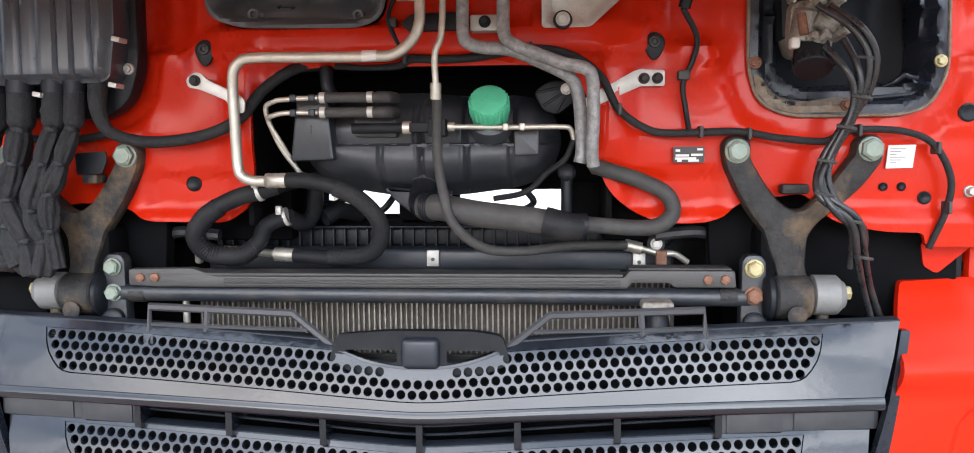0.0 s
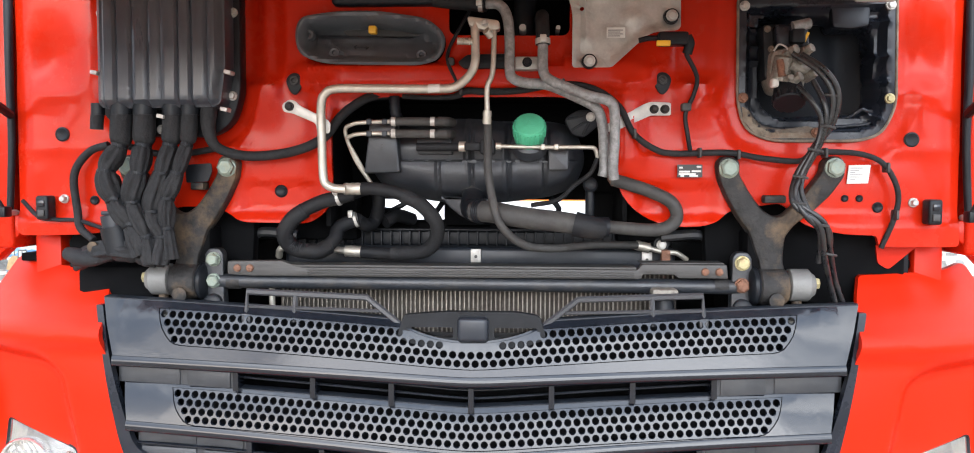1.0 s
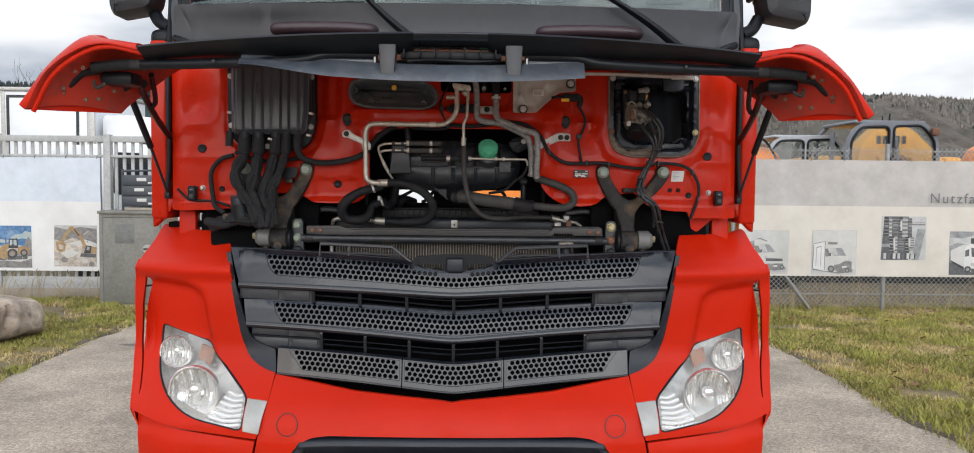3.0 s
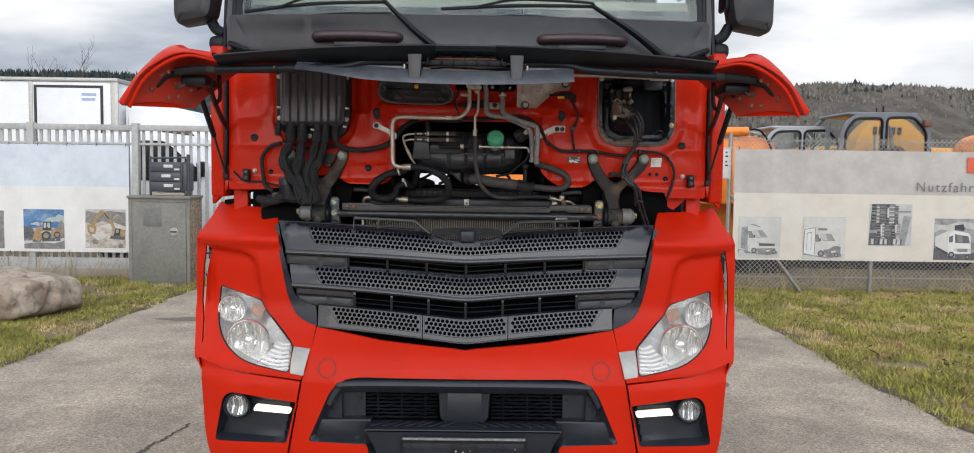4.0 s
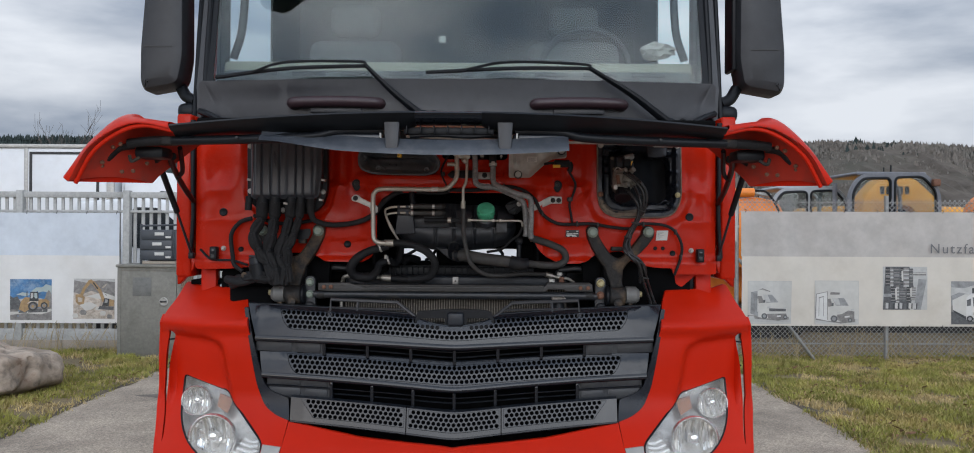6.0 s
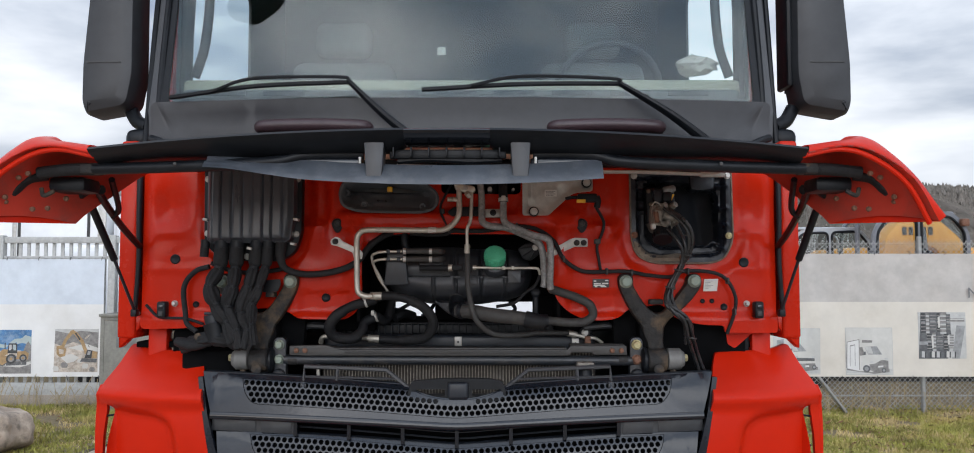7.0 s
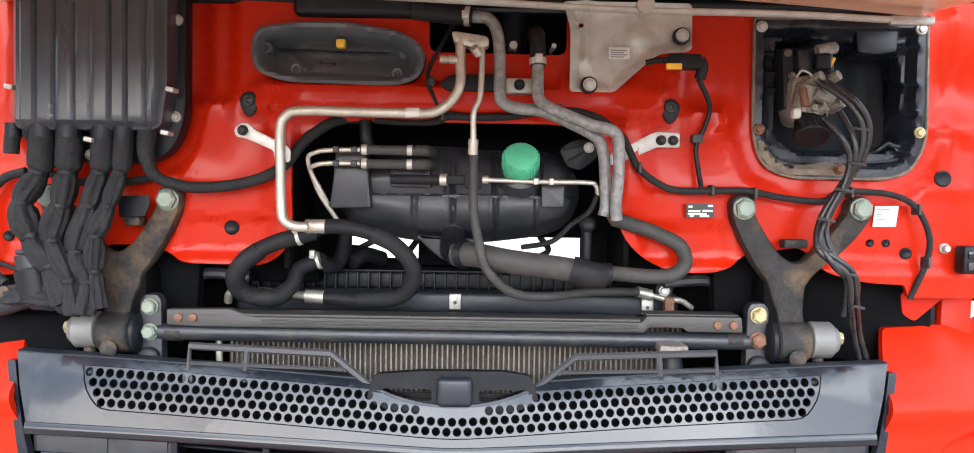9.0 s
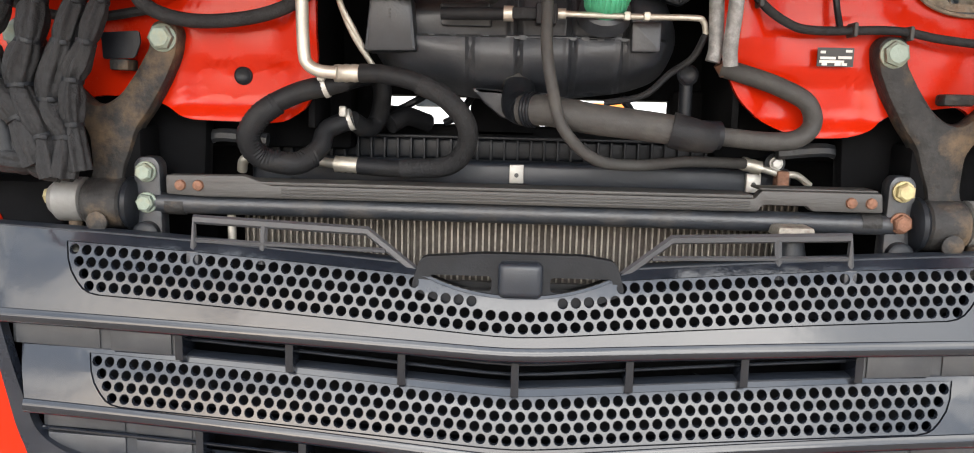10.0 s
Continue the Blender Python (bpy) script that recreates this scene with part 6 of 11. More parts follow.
FACE_Z = (0.70, 0.74, 0.80, 0.88, 0.95, 1.05, 1.12, 1.20, 1.30, 1.50)
FACE_Y = (-0.035, -0.025, 0.030, 0.095, 0.125, 0.120, 0.114, 0.118, 0.130, 0.172)


def face_y(x, z):
    """The truck's front: bowed in plan, an upright grille set back over a sloping bumper top."""
    a = abs(x)
    c = max(0.0, a - 1.0)
    lean = float(np.interp((z - 0.032, z - 0.016, z, z + 0.016, z + 0.032), FACE_Z, FACE_Y).mean())
    return lean + 0.088 * x * x + 0.9 * c * c


def front(off=0.0):
    return lambda x, z: face_y(x, z) + off


def sides(name, outline, holes, depth, thick, step, material, label="", mid=None):
    """The same panel on both sides of the truck."""
    made = []
    for s in (1, -1):
        o = outline if s > 0 else mirrored(outline)
        h = [q if s > 0 else mirrored(q) for q in holes]
        made.append(part(name, sheet(o, h, depth, thick, step), material, mid or truck, label))
    return made


# corner panel with shoulder, headlamp opening and the inset above the lamp
LAMP = rounded([(1.137, 1.034), (0.930, 0.973), (0.897, 0.928), (0.755, 0.796), (0.755, 0.688), (0.972, 0.728), (1.091, 0.804), (1.145, 0.912)], [0.02, 0.05, 0.06, 0.02, 0.03, 0.10, 0.10, 0.06])
INSET = rounded([(1.270, 1.237), (0.998, 1.211), (0.937, 1.168), (0.916, 1.040), (0.882, 0.883), (0.860, 0.700), (1.260, 0.700)], 0.04, 4)


def inside(x, z, loop):
    k = False
    for (x0, z0), (x1, z1) in zip(loop, loop[1:] + loop[:1]):
        if (z0 > z) != (z1 > z) and x < (x1 - x0) * (z - z0) / (z1 - z0) + x0:
            k = not k
    return k


def corner_y(x, z):
    a = abs(x)
    y = face_y(a, z)
    # the shoulder's top leans back from a rounded break
    t = max(0.0, z - 1.252)
    y += 0.66 * t * soft(t / 0.035)
    y -= 0.024 * soft((z - 1.205) / 0.045) * soft((1.36 - z) / 0.10)
    if inside(a, z, INSET):
        y += 0.040 * soft(edge_distance(a, z, INSET) / 0.040) * soft((z - 0.84) / 0.18) * soft((1.20 - a) / 0.02)
    y -= 0.012 * soft((0.80 - z) / 0.10)
    return y


CORNER = rounded([(0.887, 1.392), (1.10, 1.400), (1.172, 1.418), (1.200, 1.345), (1.232, 1.285), (1.232, 1.232), (1.182, 1.212), (1.214, 0.931), (1.182, 0.790), (1.195, 0.733),
                  (1.000, 0.690), (0.704, 0.664), (0.675, 0.785), (0.664, 0.877), (0.737, 0.908), (0.778, 0.969), (0.824, 1.156), (0.848, 1.30)],
                 [0.01, 0.02, 0.02, 0.03, 0.03, 0.01, 0.02, 0.04, 0.03, 0.02, 0.02, 0.004, 0, 0.004, 0.05, 0.05, 0.02, 0.02])
SILVER = [(0.676, 0.788), (0.751, 0.794), (0.752, 0.692), (0.694, 0.684)]
corner_panels = sides("corner_panel", CORNER, [LAMP], corner_y, 0.018, 0.011, M_RED, "red corner panel with a leaning shoulder")
sides("lamp_trim", SILVER, [], lambda x, z: corner_y(x, z) - 0.006, 0.010, 0.02, mat("silver_grey_trim", (0.36, 0.36, 0.34), 0.45, 0.3), "silver-grey trim beside the headlamp")

FOGREC = rounded([(0.768, 0.386), (0.720, 0.566), (1.022, 0.598), (1.058, 0.572), (1.098, 0.376)], [0.01, 0.01, 0.02, 0.03, 0.015])
BCORNER = rounded([(0.783, 0.243), (0.990, 0.256), (1.122, 0.272), (1.152, 0.42), (1.172, 0.66), (1.186, 0.728), (1.00, 0.683), (0.708, 0.657)], [0.003, 0.02, 0.03, 0.02, 0.02, 0.01, 0.02, 0.003])


def bcorner_y(x, z):
    a = abs(x)
    return face_y(a, z) + 0.05 * soft((0.36 - z) / 0.16) - 0.022 * soft((0.70 - z) / 0.06) + 0.5 * max(0, a - 1.04) ** 1.6



# the top of the shoulder running back, and the outer wind deflector with its pegs
for s in (1, -1):
    bm = bmesh.new()
    rows = []
    for x in np.linspace(0.887, 1.172, 12):
        z = 1.392 + 0.02 * soft((x - 1.0) / 0.17)
        y0 = corner_y(x, z)
        rows.append([bm.verts.new((s * x, y0 + 0.008 + 0.11 * t * (1.0 - 0.25 * soft((x - 1.0) / 0.17)), z - 0.004 - 0.05 * t * t)) for t in (0, 0.25, 0.5, 0.75, 1)])
    for a, b in zip(rows, rows[1:]):
        for i in range(4):
            bm.faces.new((a[i], a[i + 1], b[i + 1], b[i]))
    made = bmesh.ops.extrude_face_region(bm, geom=bm.faces[:], use_keep_orig=True)
    bmesh.ops.translate(bm, verts=[v for v in made["geom"] if isinstance(v, bmesh.types.BMVert)], vec=(0, 0, -0.006))
    part("shoulder_top", bm, M_RED, truck)
    defl = rounded([(1.202, 1.238), (1.231, 1.272), (1.246, 1.20), (1.252, 0.90), (1.206, 0.715), (1.180, 0.735), (1.202, 0.82), (1.233, 0.95), (1.222, 1.10)], 0.010, 3)
    o = defl if s > 0 else mirrored(defl)
    wd = part("wind_deflector", sheet(o, (), lambda x, z: corner_y(x, z) + 0.012, 0.02, 0.03), M_RED, truck, "narrow red wind deflector at the cab corner")
    bm = bmesh.new()
    rows = []
    for z in np.linspace(0.275, 1.280, 34):
        xo = float(np.interp(z, [0.27, 0.42, 0.66, 0.74, 0.90, 1.20, 1.285], [1.120, 1.150, 1.171, 1.204, 1.252, 1.246, 1.231]))
        y0 = bcorner_y(xo, z) + 0.002 if z < 0.70 else corner_y(xo, z) + 0.013
        rows.append([bm.verts.new((s * (xo + e), y0 + b * (1.0 if z < 0.72 else 0.09), z)) for e, b in ((0.0, 0.0), (0.012, 0.035), (0.016, 0.14), (0.006, 0.32))])
    for a, b in zip(rows, rows[1:]):
        for i in range(3):
            bm.faces.new((a[i], a[i + 1], b[i + 1], b[i]))
    made = bmesh.ops.extrude_face_region(bm, geom=bm.faces[:], use_keep_orig=True)
    bmesh.ops.translate(bm, verts=[v for v in made["geom"] if isinstance(v, bmesh.types.BMVert)], vec=(-s * 0.006, 0, 0))
    part("side_wing", bm, M_RED, truck)
    for z in (1.18, 1.08, 0.98):
        part("deflector_peg", tubed([(s * 1.160, corner_y(1.15, z) + 0.025, z), (s * 1.212, corner_y(1.2, z) + 0.03, z - 0.005)], 0.004, seg=8, straight=True), M_BLACK, truck)


# headlamps
def headlamp(s):
    lamp = part("headlamp", sheet(LAMP if s > 0 else mirrored(LAMP), (), lambda x, z: corner_y(x, z) + 0.085, 0.01, 0.04), M_SATIN, truck, "clear headlamp with chromed round reflectors")
    o = LAMP if s > 0 else mirrored(LAMP)
    lens = part("lens", sheet(o, (), lambda x, z: corner_y(x, z) + 0.003, 0.003, 0.03), M_LENS, lamp)
    lens.visible_shadow = False
    part("lamp_seal", tubed([(x, corner_y(x, z) + 0.004, z) for x, z in o + o[:1]], 0.0045, seg=6, straight=True), M_BLACK, lamp, "black rubber lamp seal")
    bm = bmesh.new()
    loops = [[bm.verts.new((x, corner_y(x, z) + d, z)) for x, z in o] for d in (0.012, 0.088)]
    for i in range(len(o)):
        bm.faces.new((loops[0][i - 1], loops[0][i], loops[1][i], loops[1][i - 1]))
    part("housing", bm, M_SATIN, lamp)

    def reflector(cx, cz, r, deep):
        y = corner_y(cx, cz)
        b = bmesh.new()
        prof = [(0.016, r), (0.022, r * 0.985)] + [(0.022 + deep * (1 - (q / 6) ** 2), r * 0.97 * q / 6) for q in (5, 4, 3, 2, 1)]
        lathe(b, prof, (s * cx, y, cz), "y", 32, caps=False)
        rf = part("reflector", b, M_CHROME, lamp)
        b = bmesh.new()
        lathe(b, [(0.012, r * 0.98), (0.008, r * 1.03), (0.014, r * 1.08), (0.03, r * 1.08)], (s * cx, y, cz), "y", 32, caps=False)
        part("bezel", b, M_CHROME, rf)
        b = bmesh.new()
        lathe(b, [(0.050, r * 0.26), (0.030, r * 0.25), (0.020, r * 0.19), (0.016, r * 0.08), (0.0155, 0.001)], (s * cx, y, cz), "y", 20)
        part("bulb_shield", b, M_CHROME, rf)
        # vertical flutes of the reflector
        for k in range(-4, 5):
            fx = k * r * 0.2
            hh = math.sqrt(max(0.0, (r * 0.93) ** 2 - fx ** 2))
            pts = []
            for j in range(9):
                w = -hh + 2 * hh * j / 8
                rr = min(1.0, math.hypot(fx, w) / r)
                pts.append((s * cx + fx, y + 0.021 + deep * (1 - rr ** 2), cz + w))
            part("reflector_flute", tubed(pts, r * 0.075, seg=6, straight=True), M_CHROME if k % 2 else M_SATIN, rf)
        for q in (0.94,):
            b = bmesh.new()
            lathe(b, [(0.030, r * q), (0.022, r * q), (0.022, r * (q + 0.03)), (0.032, r * (q + 0.03))], (s * cx, y, cz), "y", 28, caps=False)
            part("reflector_step", b, M_SATIN, rf)
    reflector(0.970, 0.804, 0.090, 0.05)
    reflector(1.076, 0.927, 0.060, 0.04)
    am = [(0.921, 0.938), (0.983, 0.953), (0.986, 0.908), (0.933, 0.883)]
    part("turn_signal", sheet(am if s > 0 else mirrored(am), (), lambda x, z: corner_y(x, z) + 0.04, 0.01), M_AMBER, lamp, "amber turn signal")
    for k in range(7):
        z0 = 0.700 + 0.0155 * k
        x0, x1 = 0.768 + 0.001 * k, 0.905 - 0.012 * k
        b = tubed([(s * x0, corner_y(x0, z0) + 0.030, z0 + 0.004), (s * (x0 + x1) / 2, corner_y(x0, z0) + 0.036, z0), (s * x1, corner_y(x1, z0) + 0.034, z0 + 0.012)], 0.0062, seg=8, n=5)
        part("rib", b, M_WHITE_LENS, lamp)



headlamp(1)
headlamp(-1)

# bumper: middle piece with its intake, two corners with fog lamps
INTAKE = rounded([(0.676, 0.393), (0.575, 0.625), (0.520, 0.672), (0.44, 0.683), (-0.44, 0.683), (-0.520, 0.672), (-0.575, 0.625), (-0.676, 0.393), (-0.418, 0.390), (-0.404, 0.335), (-0.355, 0.318),
                  (0.355, 0.318), (0.404, 0.335), (0.418, 0.390)], [0.02, 0.06, 0.05, 0.02, 0.02, 0.05, 0.06, 0.02, 0.01, 0.02, 0.02, 0.02, 0.02, 0.01])


def bumper_y(x, z):
    a = abs(x)
    y = face_y(a, z) + 0.05 * soft((0.36 - z) / 0.16) - 0.008 * soft((0.70 - z) / 0.05)
    return y - 0.012 * (1 - soft(a / 0.05)) * soft((z - 0.68) / 0.08)


MIDDLE = [(-0.776, 0.243), (0.0, 0.236), (0.776, 0.243), (0.702, 0.655), (0.675, 0.782), (0.661, 0.872), (0.366, 0.826), (0.193, 0.811), (0.000, 0.796), (-0.193, 0.811), (-0.366, 0.826), (-0.661, 0.872), (-0.675, 0.782), (-0.702, 0.655)]
bumper = part("bumper", sheet(MIDDLE, [INTAKE], bumper_y, 0.018, 0.03), M_RED, truck, "red painted steel-look plastic bumper")
for s in (1, -1):
    ringpts = [(s * 0.5925 + q[0], 0.715 + q[1]) for q in ring(0, 0, 0.036, 28)]
    part("tow_cover", sheet(ringpts, (), lambda x, z: bumper_y(x, z) - 0.0015, 0.004), M_RED, bumper)
    loop = [(s * 0.5925 + 0.038 * math.cos(q * math.pi / 18), 0.715 + 0.038 * math.sin(q * math.pi / 18)) for q in range(37)]
    b = tubed([(x, bumper_y(x, z) - 0.0012, z) for x, z in loop], 0.0020, seg=5, straight=True)
    part("cover_seam", b, M_BURGUNDY, bumper)
for s in (1, -1):
    o, h = (BCORNER, FOGREC) if s > 0 else (mirrored(BCORNER), mirrored(FOGREC))
    bc = part("bumper_corner", sheet(o, [h], bcorner_y, 0.018, 0.03), M_RED, truck, "red bumper corner with a black lamp recess")
    part("lamp_recess", sheet(h, (), lambda x, z: bcorner_y(x, z) + 0.004 + 0.05 * soft(edge_distance(x, z, h) / 0.02), 0.006, 0.022), M_GRILLE_DK, bc, "black plastic lamp recess")
    fx, fz = s * 0.992, 0.535
    fy0 = bcorner_y(fx, fz)
    b = bmesh.new()
    lathe(b, [(0.05, 0.058), (0.0, 0.058), (-0.004, 0.052), (0.004, 0.047), (0.05, 0.047)], (fx, fy0, fz), "y", 28, caps=False)
    fog = part("fog_lamp", b, M_BLACK, bc, "round fog lamp in a black ring")
    b = bmesh.new()
    lathe(b, [(0.006, 0.047), (0.003, 0.035), (0.001, 0.018), (0.0, 0.002)], (fx, fy0, fz), "y", 28)
    part("lens", b, M_LENS, fog).visible_shadow = False
    # three flutes stay bright as glints; the others are darkened as if unlit
    for k in range(-3, 4):
        w = math.sqrt(0.042 ** 2 - (k * 0.012) ** 2)
        part("reflector_flute", tubed([(fx + k * 0.012, fy0 + 0.020, fz - w), (fx + k * 0.012 + 0.004, fy0 + 0.034, fz), (fx + k * 0.012, fy0 + 0.020, fz + w)], 0.0055, seg=6, n=4), M_CHROME if k in (-2, 0, 1) else M_FOG_DIM, fog)
    # the bowl is darkened too, so that the glints stand out
    b = bmesh.new()
    lathe(b, [(0.01, 0.046), (0.03, 0.036), (0.04, 0.02), (0.044, 0.004)], (fx, fy0, fz), "y", 28, caps=False)
    part("reflector", b, M_FOG_DIM, fog)
    led = rounded([(0.755, 0.512), (0.749, 0.534), (0.912, 0.542), (0.914, 0.518)], 0.008, 3)
    dl = part("daytime_light", sheet(led if s > 0 else mirrored(led), (), lambda x, z: bcorner_y(x, z) + 0.012, 0.03), M_LED, bc, "lit daytime running light strip")
    for k in range(5):
        x0 = s * (0.765 + 0.036 * k)
        b = bmesh.new()
        lathe(b, [(0, 0.0085), (-0.003, 0.007), (-0.004, 0.003)], (x0, bcorner_y(x0, 0.524) + 0.0115, 0.524), "y", 12)
        part("diode", b, M_LED, dl)

# added near-black strips that stop daylight showing through the bumper joints
for s in (1, -1):
    part("joint_backing", joined(*[boxed((s * (0.7765 - 0.178 * (z - 0.245)) - 0.03, bumper_y(0.76, z) + 0.020, z), (s * (0.7765 - 0.178 * (z - 0.245)) + 0.03, bumper_y(0.76, z) + 0.034, z + 0.046), 0.0) for z in np.arange(0.245, 0.66, 0.045)]), M_DARK, truck)

# black intake insert
ins = part("intake_insert", sheet(INTAKE, [rounded(rect(-0.535, 0.47, 0.535, 0.625), 0.03)], lambda x, z: bumper_y(x, z) + 0.004 + 0.055 * soft(edge_distance(x, z, INTAKE) / 0.035), 0.006, 0.025), M_GRILLE_DK, truck, "black plastic intake insert below the bumper line")
part("upper_lip", tubed([(-0.585, bumper_y(0.58, 0.56) + 0.020, 0.560), (-0.545, bumper_y(0.55, 0.63) + 0.016, 0.628), (-0.49, bumper_y(0.49, 0.65) + 0.014, 0.652), (0, bumper_y(0, 0.66) + 0.012, 0.660), (0.49, bumper_y(0.49, 0.65) + 0.014, 0.652), (0.545, bumper_y(0.55, 0.63) + 0.016, 0.628), (0.585, bumper_y(0.58, 0.56) + 0.020, 0.560)], 0.017, seg=10, flat=1.2), M_GRILLE_DK, ins)
for x0, x1 in ((-0.435, -0.120), (0.122, 0.440)):
    for k in range(7):
        z = 0.482 + 0.0165 * k
        part("mesh_bar", tubed([(x, 0.080 + 0.0016 * math.sin(x * 120 + k), z + 0.0012 * math.sin(x * 90 + k * 2)) for x in np.linspace(x0, x1, 26)], 0.0052, seg=8, straight=True, flat=0.8), M_BLACK, ins)
    for k in range(3):
        xx = x0 + (x1 - x0) * (k + 0.5) / 3
        part("mesh_upright", boxed((xx - 0.003, 0.083, 0.47), (xx + 0.003, 0.089, 0.61), 0.001), M_BLACK, ins)
visor = [(-0.600, 0.585), (-0.555, 0.640), (-0.49, 0.658), (0, 0.664), (0.49, 0.658), (0.555, 0.640), (0.600, 0.585)]
rows = []
bm = bmesh.new()
for p in curve([(a, 0, b) for a, b in visor], 6):
    x, z = p.x, p.z
    y = bumper_y(x, z)
    rows.append([bm.verts.new((x * (1 - 0.018 * q), y + dy, z - dz)) for q, dy, dz in ((0, 0.010, -0.004), (0, 0.004, 0.002), (0.3, 0.008, 0.012), (0.8, 0.030, 0.044), (1, 0.036, 0.050), (1, 0.070, 0.050))])
for a, b in zip(rows, rows[1:]):
    for i in range(5):
        bm.faces.new((a[i], a[i + 1], b[i + 1], b[i]))
part("visor", bm, M_GRILLE_DK, ins, "broad dark visor over the intake")
for s in (1, -1):
    sp = [(0.436, 0.462), (0.572, 0.462), (0.572, 0.634), (0.436, 0.634)]
    part("side_blank", sheet(sp if s > 0 else mirrored(sp), (), 0.074, 0.006), M_GRILLE_DK, ins)
    part("blank_seam", tubed([(s * 0.500, 0.0725, 0.470), (s * 0.447, 0.0725, 0.600)], 0.0026, seg=6, straight=True), M_INK, ins)
    b = bmesh.new()
    lathe(b, [(0, 0.005), (-0.003, 0.004)], (s * 0.452, 0.0725, 0.565), "y", 10)
    part("blank_screw", b, M_BLACK, ins)
    ledge = [(s * 0.40, 0.488), (s * 0.625, 0.486), (s * 0.655, 0.400), (s * 0.415, 0.398)]
    part("ledge", prism(rounded(ledge, 0.008), 0.020, 0.080, 0.008, 3), M_GRILLE_DK, ins)
# near-black plate standing for the shade deep in the intake
part("dark_back", boxed((-0.60, 0.14, 0.40), (0.60, 0.15, 0.66), 0.003), M_DARK, ins)
part("radar_cover", prism(rounded([(-0.112, 0.618), (0.116, 0.618), (0.108, 0.500), (0.086, 0.472), (-0.080, 0.472), (-0.104, 0.500)], 0.008), 0.012, 0.10, 0.010, 3), M_GRILLE_DK, ins, "flat dark radar cover")
part("radar_face", prism(rounded([(-0.075, 0.612), (0.080, 0.612), (0.078, 0.484), (-0.073, 0.484)], 0.006), 0.0085, 0.016, 0.003), M_GRILLE_DK, ins, "smooth blue-black radar face")
step = joined(prism(rounded([(-0.43, 0.475), (0.43, 0.475), (0.385, 0.405), (0.36, 0.335), (-0.36, 0.335), (-0.385, 0.405)], [0.015, 0.015, 0.03, 0.03, 0.03, 0.03]), -0.075, 0.07, 0.012, 3))
plat = part("step", step, M_GRILLE_DK, truck, "black plastic step with a ribbed tread")
for k in range(7):
    for s in (1, -1):
        x0 = s * (0.06 + 0.05 * k)
        b = boxed((-0.008, -0.055, 0), (0.008, 0.055, 0.007), 0.002)
        part("tread", moved(b, pose(x0, 0.0, 0.474, 0, 0, s * 48)), M_GRILLE_DK, plat)
plate = part("plate_holder", prism(rounded([(-0.266, 0.330), (0.272, 0.334), (0.270, 0.440), (-0.266, 0.436)], 0.008), -0.098, -0.076, 0.003), M_GLOSSBLK, truck, "empty black number plate holder")
# highlight on the glossy top edge, built as a pale strip
part("highlight_strip", boxed((-0.256, -0.106, 0.4375), (0.264, -0.090, 0.4465), 0.002), M_ALU_GREY, plate, "pale strip standing for the highlight on the holder's top edge")
part("holder_rim", sheet(rounded([(-0.266, 0.330), (0.272, 0.334), (0.270, 0.440), (-0.266, 0.436)], 0.008), [rounded([(-0.254, 0.345), (0.260, 0.348), (0.258, 0.426), (-0.254, 0.423)], 0.006)], -0.103, 0.006), M_BLACK, plate)
for zz in (0.362, 0.384, 0.406):
    part("rib", boxed((-0.25, -0.1005, zz - 0.002), (-0.06, -0.097, zz + 0.002), 0.0008), M_GRILLE_DK, plate)
    part("rib", boxed((0.07, -0.1005, zz - 0.002), (0.25, -0.097, zz + 0.002), 0.0008), M_GRILLE_DK, plate)
part("clip_plate", boxed((-0.05, -0.102, 0.352), (0.06, -0.097, 0.42), 0.003), M_BLACK, plate)
for xx, zz in ((-0.20, 0.366), (-0.03, 0.390), (0.03, 0.392), (0.22, 0.40), (0.0, 0.386)):
    b = bmesh.new()
    lathe(b, [(0, 0.005), (-0.003, 0.004)], (xx, -0.1005, zz), "y", 10)
    part("screw", b, M_RUST if xx > 0.02 else M_ZINC, plate)


# ---- grille ----
def vee0(x):
    """Rise of the lower edge from the middle outwards."""
    return 0.14 * (math.sqrt(x * x + 0.0016) - 0.04) - 0.055 * x * x


def vee(x):
    """The flatter rise of the two upper bars."""
    return 0.024 + 0.70 * vee0(x)


def dished(x):
    return 0.030 * max(0.0, 1 - (x / 0.8) ** 2)


TILT = 0.26
grille = part("grille", sheet([(-0.848, 1.298), (-0.60, 1.260), (0.60, 1.260), (0.848, 1.298), (0.822, 1.20), (0.785, 0.99), (0.72, 0.905), (0.645, 0.873), (0.0, 0.804), (-0.645, 0.873), (-0.72, 0.905), (-0.785, 0.99), (-0.822, 1.20)],
                              [rounded([(-0.535, 1.235), (-0.535, 0.915), (-0.50, 0.895), (0.0, 0.835), (0.50, 0.895), (0.535, 0.915), (0.535, 1.235)], 0.02)], lambda x, z: face_y(x, z) + dished(x) + 0.085, 0.008, 0.05), M_BLACK, truck, "anthracite plastic grille with three perforated bars")


def bar_y(zc, tilt=TILT):
    """A louvre: its upper edge lies farther back than its lower one."""
    def f(x, z):
        d = z - (zc + vee(x))
        return face_y(x, zc) + dished(x) + d * tilt + 2.6 * max(0.0, d + 0.012) ** 2
    return f


